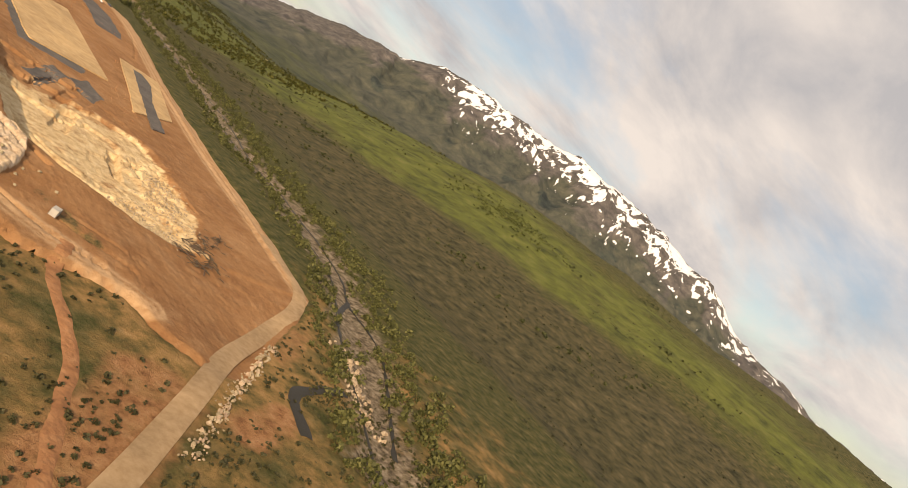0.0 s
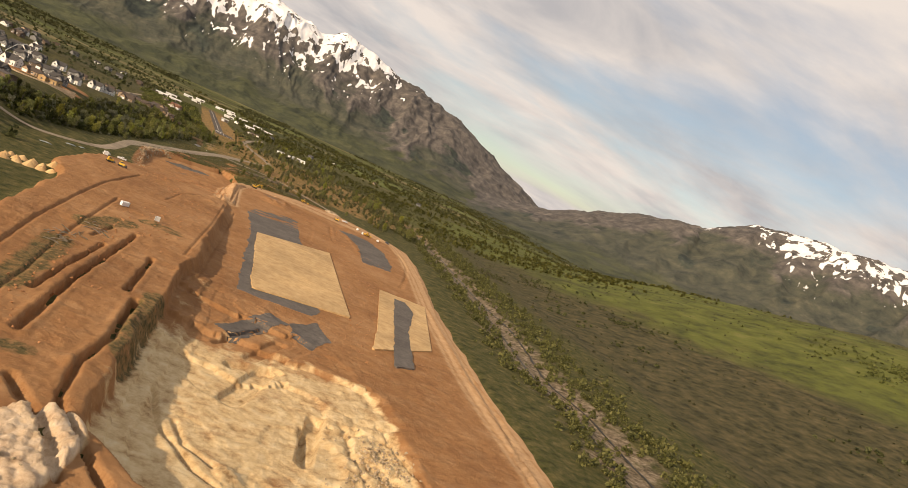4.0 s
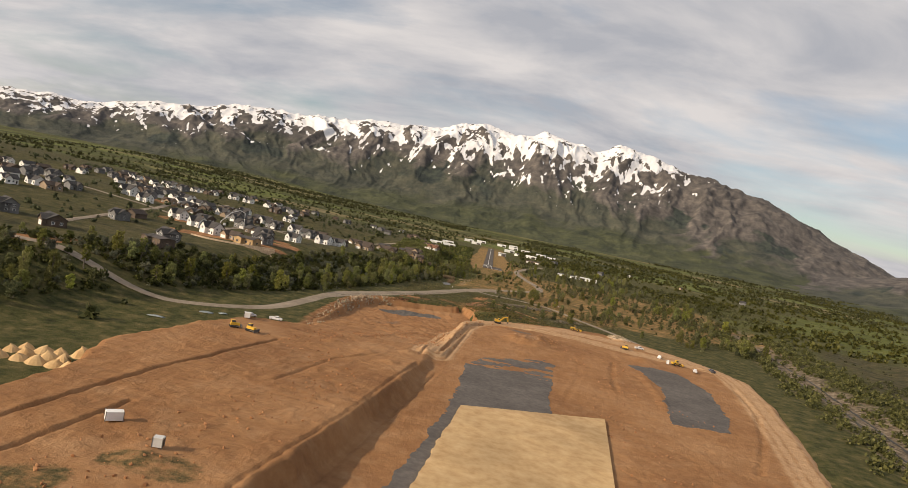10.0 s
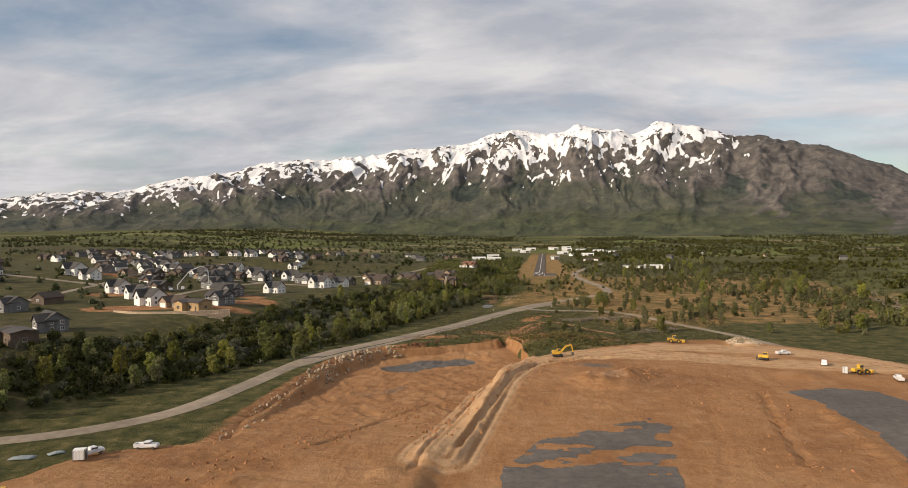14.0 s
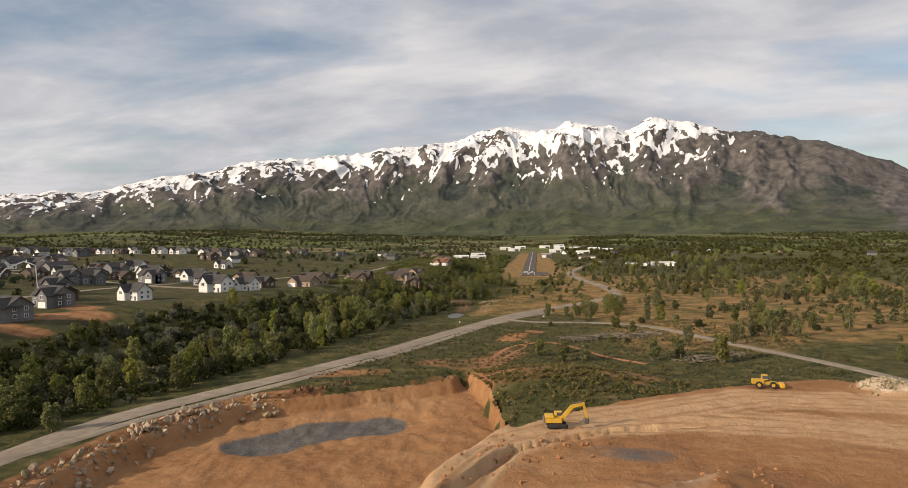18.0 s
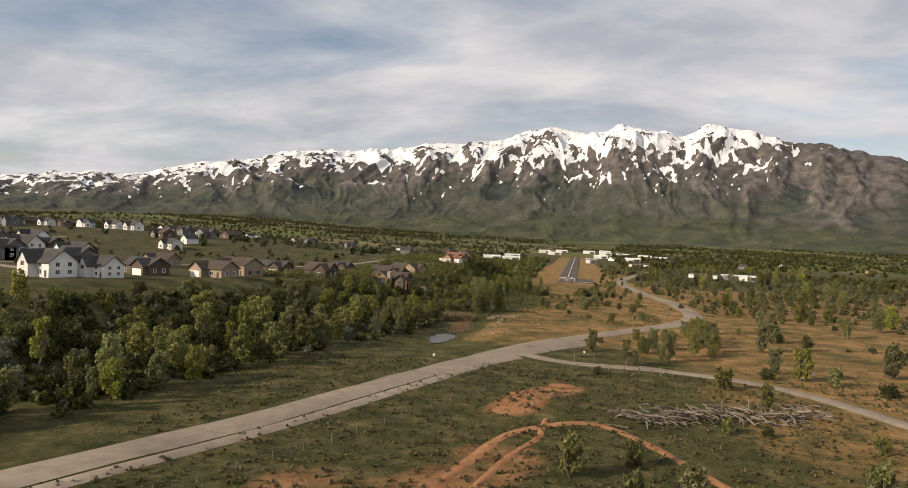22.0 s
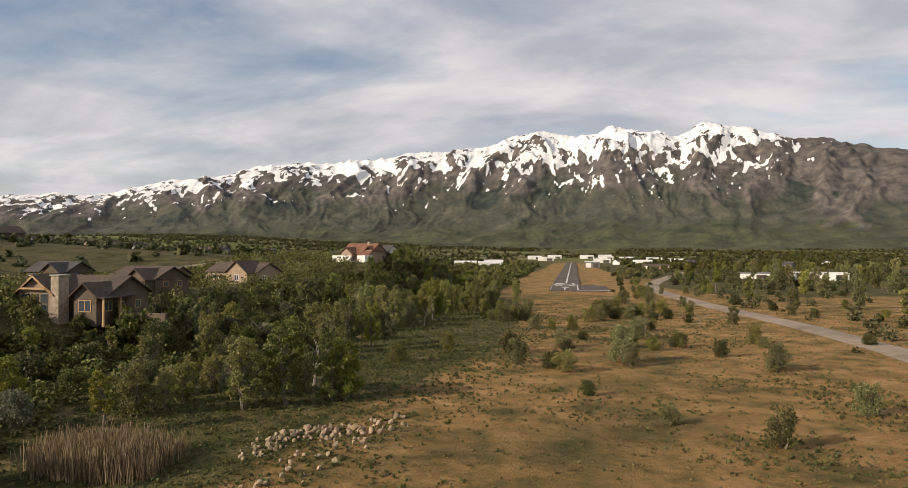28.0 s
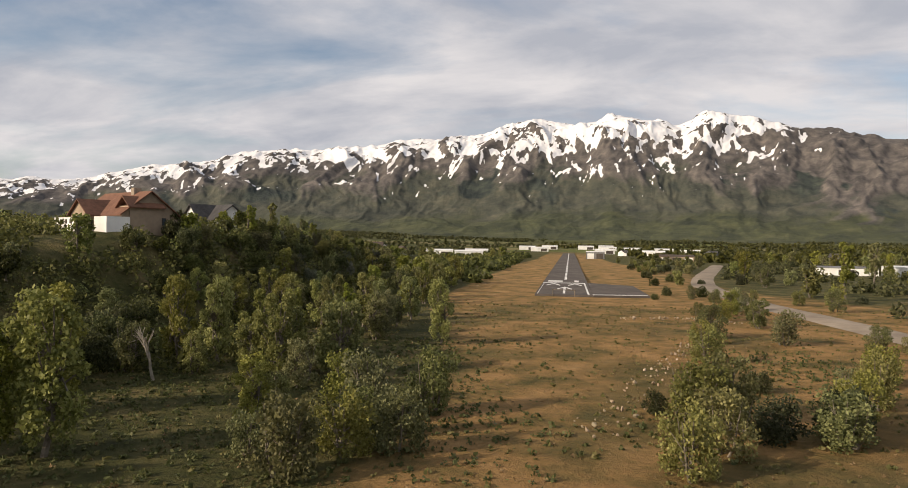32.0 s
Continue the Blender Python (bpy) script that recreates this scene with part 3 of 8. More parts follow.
gx, gy = np.meshgrid(GX, GY)
ground = lattice("ground", gx, gy, ground_height(gx, gy), GROUND, cover(gx, gy))
tagged(ground, "valley floor of grass, scrub and dry soil rising into green hills", "ground", kind="structure")

# ---- mountains
def gradient_noise(px, py, seed):
    """Smooth noise of random slopes on a lattice; about -0.7 to 0.7."""
    ix, iy = np.floor(px), np.floor(py)
    fx, fy = px - ix, py - iy

    def corner(i, j):
        v = np.sin((ix + i) * 127.1 + (iy + j) * 311.7 + seed * 74.7) * 43758.5453
        turn_ = (v - np.floor(v)) * 2 * np.pi
        return np.cos(turn_) * (fx - i) + np.sin(turn_) * (fy - j)

    u, v = fx**3 * (fx * (fx * 6 - 15) + 10), fy**3 * (fy * (fy * 6 - 15) + 10)
    return (corner(0, 0) * (1 - u) + corner(1, 0) * u) * (1 - v) + (corner(0, 1) * (1 - u) + corner(1, 1) * u) * v


def rolls(x, y, seed, octaves=4, gain=0.5):
    """Sum of gradient noises, about -1 to 1."""
    return sum(gradient_noise(x * 2.03**o + o * 5.3, y * 2.03**o - o * 3.1, seed + o) * gain**o for o in range(octaves)) * 1.5


def ridges(x, y, seed, octaves=5, gain=0.55):
    """Branching ridges, 0 in the gullies to 1 on the crests; finer ones grow on the larger."""
    total, norm, keep_on, amp = np.zeros_like(x), 0.0, np.ones_like(x), 1.0
    for o in range(octaves):
        n = np.clip(1 - np.abs(gradient_noise(x * 2.07**o + o * 7.7, y * 1.9**o - o * 4.9, seed + o)) * 2.2, 0, 1) ** 1.6
        n = n * keep_on
        total, norm = total + n * amp, norm + amp
        keep_on, amp = np.clip(0.35 + n * 1.2, 0, 1), amp * gain
    return total / norm


MOUNTAIN = bpy.data.materials.new("hazed_mountain_slopes")
t, b = nodes(MOUNTAIN)
b.inputs["Roughness"].default_value, b.inputs["Specular IOR Level"].default_value = 0.9, 0.2
# wood and slope colours lean blue-grey: distance haze mixed into their base tones
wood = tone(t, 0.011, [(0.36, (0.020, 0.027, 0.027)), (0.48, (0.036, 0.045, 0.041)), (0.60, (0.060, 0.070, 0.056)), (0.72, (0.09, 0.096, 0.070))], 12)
rock = tone(t, 0.016, [(0.34, (0.052, 0.049, 0.048)), (0.46, (0.088, 0.081, 0.077)), (0.58, (0.132, 0.118, 0.108)), (0.74, (0.215, 0.188, 0.162))], 12)
snow = tone(t, 0.02, [(0.3, (0.70, 0.71, 0.74)), (0.7, (0.84, 0.83, 0.82))], 5)
slope = tone(t, 0.012, [(0.34, (0.036, 0.041, 0.036)), (0.46, (0.060, 0.065, 0.052)), (0.58, (0.084, 0.086, 0.064)), (0.72, (0.13, 0.122, 0.088))], 12)
green = tone(t, 0.008, [(0.35, (0.032, 0.038, 0.026)), (0.47, (0.056, 0.064, 0.036)), (0.58, (0.080, 0.087, 0.044)), (0.72, (0.13, 0.125, 0.07))], 12)
c = blend(t, attr_noise_mask(t, "meadow", 0.005, 0.9, 0.2, 9), slope, green)
c = blend(t, attr_noise_mask(t, "stone", 0.012, 0.7, 0.16, 9), c, rock)
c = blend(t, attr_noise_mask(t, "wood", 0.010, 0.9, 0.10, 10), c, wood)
c = blend(t, attr_noise_mask(t, "snow", 0.06, 0.5, 0.05, 8), c, snow)
t.links.new(c, b.inputs["Base Color"])
relief(t, b, 0.045, 5.0, 10)


def mountain(name, label, centre, crest, near, reach, az_step, seed, snow_line, stone_line, foot):
    """A range round a centre: crest gives bearing and elevation of the summits in degrees, reach the crest's distance."""
    az = np.arange(crest[0][0], crest[-1][0], az_step)
    up = np.interp(az, [a for a, _ in crest], [e for _, e in crest])
    s = np.concatenate([np.linspace(0, 1, 210), np.linspace(1.012, 1.10, 7)])
    A, S = np.meshgrid(az, s)
    R = near + (reach - near) * S
    crest_z = np.tile(reach * np.tan(np.radians(up)), (len(s), 1)) + 36
    along = A * reach * np.pi / 180
    crest_z = crest_z + rolls(along / 120, along * 0, seed + 1, 5, 0.6) * 6
    inner = np.clip(S, 0, 1)
    z = foot + (crest_z - foot) * (0.10 * inner + 0.18 * smooth(0.10, 0.70, inner) + 0.72 * smooth(0.42, 1.12, inner) / smooth(0.42, 1.12, 1.0))
    warp = rolls(along / 600, R / 600, seed + 2, 4) * 170
    big = ridges((along + warp) / 900 + R / 2600, (R + warp) / 2100, seed + 10, 3)
    spurs = ridges((along + warp * 0.8) / 340 - R / 1900, R / 800, seed + 20, 5)
    fine = ridges((along + warp * 0.5) / 110, R / 230, seed + 30, 4, 0.6)
    lumps = rolls(along / 300, R / 300, seed + 40, 5)
    steep = smooth(0.36, 0.84, inner) * (1 - smooth(0.86, 1.0, inner) * 0.8)
    z += crest_z * (steep * (0.13 * (big - 0.42) + 0.10 * (spurs - 0.32) + 0.022 * (fine - 0.3)) + 0.03 * smooth(0.05, 0.3, inner) * (spurs - 0.3))
    z += lumps * 9 * smooth(0.0, 0.25, inner) + smooth(0.8, 1.0, inner) * (fine - 0.3) * 6
    z -= np.clip(S - 1, 0, 1) * 9 * crest_z
    rel = (z - foot) / np.maximum(crest_z - foot, 1)
    bare_rib = ridges((along + warp * 0.3) / 120 + R / 210, R / 190, seed + 50, 4, 0.75) + 0.8 * ridges((along - warp * 0.3) / 75 - R / 160, R / 140, seed + 55, 4, 0.75)
    bare_rib = 0.5 + 0.2 * (bare_rib - bare_rib.mean()) / bare_rib.std()
    runnel = ridges((along + warp * 0.3) / 90 + R / 300, R / 210, seed + 65, 3, 0.8) + ridges((along - warp * 0.2) / 70 - R / 260, R / 180, seed + 69, 3, 0.8)
    runnel = 0.5 + 0.2 * (runnel - runnel.mean()) / runnel.std()
    gully = 0.25 * (spurs - spurs.mean()) / spurs.std() * 0.2 + bare_rib + 0.35 * 0.2 * (fine - fine.mean()) / fine.std()
    attrs = {
        "meadow": 0.5 + (0.20 - rel) * 3.0 + lumps * 0.25,
        "stone": 0.5 + (rel - np.interp(A, *stone_line)) * 2.6 + (spurs - 0.35) * 0.9 + lumps * 0.25,
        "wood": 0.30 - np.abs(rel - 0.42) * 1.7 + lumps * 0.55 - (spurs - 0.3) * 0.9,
        "snow": 0.5 + (rel - np.interp(A, *snow_line)) * 4.4 - (gully - 0.5) * (1.2 + 2.0 * smooth(0.66, 0.86, rel)) + (runnel - 0.5) * 3.6 * smooth(0.92, 0.74, rel),
    }
    ang = np.radians(A)
    return tagged(lattice(name, centre[0] + R * np.sin(ang), centre[1] + R * np.cos(ang), z, MOUNTAIN, attrs), label, "mountain", kind="structure")


NORTH = [(-75, 1.5), (-60, 2.0), (-48, 2.6), (-42, 2.8), (-37.5, 3.5), (-34.5, 3.4), (-29.8, 4.75), (-27, 5.0), (-25.1, 5.65), (-21.5, 6.3), (-19.3, 6.0), (-14.5, 6.8), (-12.7, 7.2), (-9.5, 7.1), (-6.3, 7.7), (-4.4, 8.45), (-2.2, 8.6), (0.2, 8.3), (2.85, 9.0), (5.3, 8.4), (7.6, 8.3), (9.3, 9.0), (12.4, 8.65), (14.6, 7.8), (18.8, 6.9), (21.8, 6.4), (24.2, 5.3), (26.8, 4.1), (30.5, 2.6), (32.5, 1.7), (36, 0.3)]
EAST = [(20, 0.3), (27, 1.5), (30, 2.1), (34.1, 3.9), (37.0, 4.7), (41.0, 5.6), (44.4, 7.2), (46.5, 7.5), (50.5, 7.75), (54.3, 8.0), (58.0, 8.6), (61.8, 8.3), (66.7, 8.0), (70.2, 7.1), (72.4, 7.0), (74.7, 5.9), (77.3, 4.8), (80.4, 4.5), (84, 3.6), (92, 3.4), (110, 2.5)]
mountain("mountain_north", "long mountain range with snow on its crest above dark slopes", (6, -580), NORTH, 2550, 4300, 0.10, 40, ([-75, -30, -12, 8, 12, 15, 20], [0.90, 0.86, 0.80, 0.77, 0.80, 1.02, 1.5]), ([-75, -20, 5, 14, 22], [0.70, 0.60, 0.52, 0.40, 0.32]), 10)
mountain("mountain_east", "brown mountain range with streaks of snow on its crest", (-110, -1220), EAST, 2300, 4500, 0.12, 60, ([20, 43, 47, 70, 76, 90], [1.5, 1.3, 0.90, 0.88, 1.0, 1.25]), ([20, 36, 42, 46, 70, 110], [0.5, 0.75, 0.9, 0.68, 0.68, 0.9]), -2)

# ---- graded building site
def drag(t, stops):
    """Long streaks left by blades and tracks, along the site."""
    geo = t.nodes.new("ShaderNodeNewGeometry")
    mp = t.nodes.new("ShaderNodeMapping")
    mp.inputs["Rotation"].default_value = (0, 0, radians(9))
    mp.inputs["Scale"].default_value = (0.30, 0.045, 0.2)
    t.links.new(geo.outputs["Position"], mp.inputs[0])
    n = t.nodes.new("ShaderNodeTexNoise")
    n.inputs["Scale"].default_value, n.inputs["Detail"].default_value, n.inputs["Roughness"].default_value, n.inputs["Distortion"].default_value = 1.0, 10.0, 0.68, 1.8
    t.links.new(mp.outputs[0], n.inputs["Vector"])
    r = t.nodes.new("ShaderNodeValToRGB")
    ramp_stops(r, stops)
    t.links.new(n.outputs[0], r.inputs[0])
    return r.outputs[0]


SITE = bpy.data.materials.new("bare_earth_and_rock")
t, b = nodes(SITE)
b.inputs["Roughness"].default_value, b.inputs["Specular IOR Level"].default_value = 0.95, 0.15
earth_far = tone(t, 0.05, [(0.32, (0.19, 0.088, 0.038)), (0.5, (0.315, 0.158, 0.068)), (0.68, (0.42, 0.235, 0.110))], 11)
earth_drag = drag(t, [(0.32, (0.15, 0.070, 0.032)), (0.46, (0.28, 0.140, 0.064)), (0.56, (0.31, 0.160, 0.074)), (0.70, (0.45, 0.27, 0.140))])
earth_near = tone(t, 0.30, [(0.33, (0.17, 0.078, 0.034)), (0.44, (0.27, 0.132, 0.057)), (0.58, (0.34, 0.178, 0.080)), (0.70, (0.44, 0.265, 0.135))], 11)
half = t.nodes.new("ShaderNodeValue")
half.outputs[0].default_value = 0.5
third = t.nodes.new("ShaderNodeValue")
third.outputs[0].default_value = 0.42
earth = blend(t, half.outputs[0], earth_far, earth_drag)
earth = blend(t, half.outputs[0], earth, earth_near)
earth_wide = tone(t, 0.017, [(0.36, (0.15, 0.068, 0.030)), (0.5, (0.30, 0.150, 0.064)), (0.64, (0.46, 0.27, 0.135))], 12)
earth = blend(t, third.outputs[0], earth, earth_wide)
pale = tone(t, 0.22, [(0.30, (0.28, 0.165, 0.075)), (0.42, (0.52, 0.36, 0.19)), (0.55, (0.65, 0.49, 0.28)), (0.74, (0.72, 0.59, 0.38))], 10)
worn = tone(t, 0.25, [(0.3, (0.40, 0.24, 0.125)), (0.7, (0.53, 0.35, 0.20))], 8)
damp = tone(t, 0.2, [(0.3, (0.095, 0.088, 0.082)), (0.7, (0.15, 0.135, 0.12))], 6)
weeds = tone(t, 0.5, [(0.32, (0.045, 0.045, 0.018)), (0.48, (0.13, 0.095, 0.042)), (0.66, (0.28, 0.16, 0.07))], 9)
chalk = tone(t, 0.35, [(0.3, (0.30, 0.20, 0.125)), (0.44, (0.50, 0.37, 0.25)), (0.62, (0.64, 0.51, 0.37)), (0.78, (0.70, 0.60, 0.47))], 10)
c = blend(t, attr_noise_mask(t, "worn", 0.12, 0.9, 0.3), earth, worn)
c = blend(t, attr_noise_mask(t, "pale", 0.10, 1.5, 0.13, 9), c, pale)
c = blend(t, attr_noise_mask(t, "damp", 0.10, 0.7, 0.1), c, damp)
c = blend(t, attr_noise_mask(t, "weeds", 0.16, 1.9, 0.15, 9), c, weeds)
c = blend(t, attr_noise_mask(t, "chalk", 0.12, 0.5, 0.12), c, chalk)
t.links.new(c, b.inputs["Base Color"])
relief(t, b, 0.22, 0.9, 9.0)
site_x, site_y = np.meshgrid(np.concatenate([np.arange(-130, -104, 1.6), np.arange(-104, 30, 0.55), np.arange(30, 168, 1.4)]), np.concatenate([np.arange(-1142, -1085, 1.5), np.arange(-1085, -850, 0.6), np.arange(-850, -680, 1.0), np.arange(-680, -462, 1.3)]))
inside = in_site(site_x, site_y)
fade = smooth(-2.4, 0.6, inside)
natural_z = natural(site_x, site_y)
site_z = site_height(site_x, site_y) * fade + (natural_z - 1.0) * (1 - fade)
HAUL = [(-17, -657), (-14, -622), (-10, -575), (-2, -544), (14, -529), (40, -522), (63, -526), (92, -537), (136, -546)]
EAST_TRACK = [(66, -1056), (76, -1000), (82, -945), (89, -890), (110, -777), (132, -680), (146, -600), (148, -560), (136, -530), (104, -508), (60, -503), (24, -524)]
SOUTH_TRACK = [(-94, -1040), (-90, -1065), (-77, -1080), (-65, -1091), (-53, -1101), (-40, -1112)]
ring = np.minimum(seg_dist(site_x, site_y, HAUL), np.minimum(seg_dist(site_x, site_y, EAST_TRACK), seg_dist(site_x, site_y, SOUTH_TRACK) + 4.0))
pile_r = np.hypot(((site_x - PILE[0]) * 0.45 + (site_y - PILE[1]) * 0.89) / 27, ((site_x - PILE[0]) * 0.89 - (site_y - PILE[1]) * 0.45) / 10.5)
patch = lambda pts, r: smooth(r, r * 0.4, seg_dist(site_x, site_y, pts))
attrs = {
    "pale": np.clip(0.74 * quarry(site_x, site_y) * (0.35 + 0.65 * smooth(-925, -955, site_y)) + 0.95 * smooth(1.15, 0.9, pile_r) + 0.30 * patch([(22, -583), (34, -575)], 9), 0, 1),
    "chalk": 0.62 * smooth(1.12, 1.0, pile_r) + 0.40 * patch([(26, -572), (38, -566)], 9) + 0.8 * patch([(95, -492), (97, -492)], 10),
    "worn": np.clip((0.55 + 0.35 * np.sin(ring * 1.7 + 0.6 * grid_noise(site_x, site_y, 18, 97, 2))) * smooth(12, 6, ring) + 0.20, 0, 1),
    "damp": np.clip(0.9 * patch([(-55, -524), (-46, -512), (-31, -503)], 11) + 0.45 * patch([(-52, -575), (-44, -560)], 6) + 0.5 * patch([(20, -545), (30, -548)], 7), 0, 1),
    "weeds": np.clip(0.7 * patch([(-82, -871), (-70, -850)], 9) + 0.6 * patch([(-60, -837), (-50, -836)], 8) + 0.7 * patch([(-86, -905), (-90, -960)], 8) + 0.7 * patch([(-52, -935), (-58, -985)], 6) + 0.6 * patch([(-92, -1005), (-78, -1000)], 6) + 0.6 * patch([(-62, -1070), (-50, -1086)], 5), 0, 1),
}
site = lattice("ground_earthworks", site_x, site_y, site_z, SITE, attrs, inside > -6)
tagged(site, "graded building site of bare orange earth with benches and cuts", "earthworks", kind="structure")

# ---- roads


def top_height(x, y):
    """Top of the land with the earthworks, on arrays."""
    x, y = np.asarray(x, float), np.asarray(y, float)
    k = smooth(-2.4, 0.6, in_site(x, y)) * (y < -455) * (y > -1150)
    return np.maximum(site_height(x, y) * k + (natural(x, y) - 1.0) * (1 - k), ground_height(x, y))


def table(fun, x0, x1, y0, y1, step):
    """Tabulates fun over a plan rectangle and returns a quick look-up."""
    xs, ys = np.arange(x0, x1 + step, step), np.arange(y0, y1 + step, step)
    grid = fun(*np.meshgrid(xs, ys)).tolist()

    def look_up(x, y):
        i, j = (x - x0) / step, (y - y0) / step
        a, c_ = int(i), int(j)
        u, v = i - a, j - c_
        r0, r1 = grid[c_], grid[c_ + 1]
        return (r0[a] * (1 - u) + r0[a + 1] * u) * (1 - v) + (r1[a] * (1 - u) + r1[a + 1] * u) * v

    return look_up


near_surface = table(top_height, -460, 340, -1340, 460, 2.5)


def surface(x, y):
    """Top of the land at one place."""
    if -458 < x < 337 and -1338 < y < 457:
        return near_surface(x, y)
    return float(ground_height(np.float64(x), np.float64(y)))


def smooth_line(points, step):
    """Catmull-Rom through plan points, about one point a step."""
    pts = [Vector(p) for p in points]
    pts = [pts[0] * 2 - pts[1]] + pts + [pts[-1] * 2 - pts[-2]]
    out = []
    for a, b_, c_, d in zip(pts, pts[1:], pts[2:], pts[3:]):
        n = max(2, int((c_ - b_).length / step))
        for i in range(n):
            u = i / n
            out.append(0.5 * ((2 * b_) + (c_ - a) * u + (2 * a - 5 * b_ + 4 * c_ - d) * u * u + (3 * b_ - a - 3 * c_ + d) * u**3))
    return out + [pts[-2]]


def strip(name, points, width, material, lift=0.12, step=4.0, across=4, ragged=0.0):
    """A road that lies on the land; width is one number or one a point."""
    line = smooth_line([(x, y) for x, y in points], step)
    seed = len(points) + int(abs(points[0][0]))
    verts, quads = [], []
    for i, p in enumerate(line):
        d = (line[min(i + 1, len(line) - 1)] - line[max(i - 1, 0)]).normalized()
        nrm = Vector((d.y, -d.x))
        mid = surface(p.x, p.y)
        for k in range(across + 1):
            u = (k / across - 0.5) * width
            if ragged and k in (0, across):
                u += noise.noise((i * 0.35, seed, k)) * ragged
            q = p + nrm * u
            verts.append((q.x, q.y, 0.75 * mid + 0.25 * surface(q.x, q.y) + lift - (0.25 if k in (0, across) else 0)))
    for i in range(len(line) - 1):
        for k in range(across):
            a = i * (across + 1) + k
            quads.append((a, a + 1, a + across + 2, a + across + 1))
    me = bpy.data.meshes.new(name)
    me.from_pydata(verts, [], quads)
    me.polygons.foreach_set("use_smooth", [True] * len(quads))
    me.materials.append(material)
    me.update()
    return new(name, me)


ROAD_MAIN = [(-330, -640), (-240, -655), (-186, -660), (-150, -657), (-122, -645), (-104, -622), (-97, -585), (-90, -525), (-66, -470), (-42, -415), (-20, -352), (-2, -313), (26, -272), (50, -238), (61, -200), (60, -150), (51, -90), (43, -20), (43, 50), (52, 110), (70, 190), (95, 300)]
tagged(strip("road_main", ROAD_MAIN, 7.8, OLD_ROAD, 0.3, 4.0, 4, 0.5), "winding two-lane country road with a worn sandy surface", "road", kind="structure")
ROAD_FRONT = [(-96, -560), (-88, -540), (-82, -521), (-59, -470), (-36, -416), (-15, -356), (-6, -338)]
tagged(strip("road_frontage", ROAD_FRONT, 3.6, OLD_ROAD, 0.28), "narrow sandy frontage lane beside the road", "road", kind="structure")
tagged(strip("road_apron", [(-24, -366), (-17, -350), (-9, -334), (1, -319), (14, -302)], 8.4, OLD_ROAD, 0.24), "wide sandy apron where the roads meet", "road", kind="structure")
ROAD_SOUTH = [(-150, -1262), (-108, -1212), (-66, -1172), (-43, -1150), (-15, -1123), (20, -1096), (48, -1074), (62, -1056), (69, -1030), (76, -1000)]
tagged(strip("road_south", ROAD_SOUTH, 7.0, SAND_ROAD, 0.55), "straight pale gravel road along the edge of the building site", "road", kind="structure")
ROAD_SIDE = [(-8, -330), (8, -341), (34, -345), (60, -362), (85, -415), (100, -445), (118, -490)]
tagged(strip("track_south", [(-60, -1092), (-68, -1110), (-70, -1128), (-73, -1144), (-81, -1162), (-90, -1182), (-100, -1200)], 4.2, EARTH, 0.2, 2.5, 4, 0.8), "dirt track leading away from the building site", "track", kind="structure")
tagged(strip("track_bare", [(-9, -452), (-7, -439), (-5, -430), (0, -413), (13, -403), (21, -411), (26, -420), (32, -432), (44, -446)], 2.4, EARTH, 0.16, 2.0, 4, 0.6), "narrow track of bare earth winding through grass", "track", kind="structure")
tagged(strip("track_spur", [(-3, -442), (0, -428), (4, -415), (5, -404)], 1.6, EARTH, 0.15, 2.0, 4, 0.5), "faint wheel track of bare earth in the grass", "track", kind="structure")
tagged(strip("road_side", ROAD_SIDE, 5.0, OLD_ROAD, 0.26), "pale gravel side road branching towards the site", "road", kind="structure")

# ---------------------------------------------------------------- rolled pads on the site


def part(name, bm, material, parent=None, label="", smooth_faces=False):
    """Links a bmesh as one mesh object, under a thing or a part where one is given."""
    me = bpy.data.meshes.new(name)
    bm.to_mesh(me)
    bm.free()
    if smooth_faces:
        me.polygons.foreach_set("use_smooth", [True] * len(me.polygons))
    for one in material if isinstance(material, (list, tuple)) else [material]:
        me.materials.append(one)
    ob = new(name, me)
    if parent:
        ob.parent = parent
    if label:
        ob["label"] = label
    return ob


def inside_polygon(x, y, corners):
    """Even-odd test on arrays."""
    hit = np.zeros(x.shape, bool)
    for (ax, ay), (bx, by) in zip(corners, corners[1:] + corners[:1]):
        with np.errstate(divide="ignore", invalid="ignore"):
            cross = (ay > y) != (by > y)
            hit ^= cross & (x < (bx - ax) * (y - ay) / (by - ay + 1e-12) + ax)
    return hit


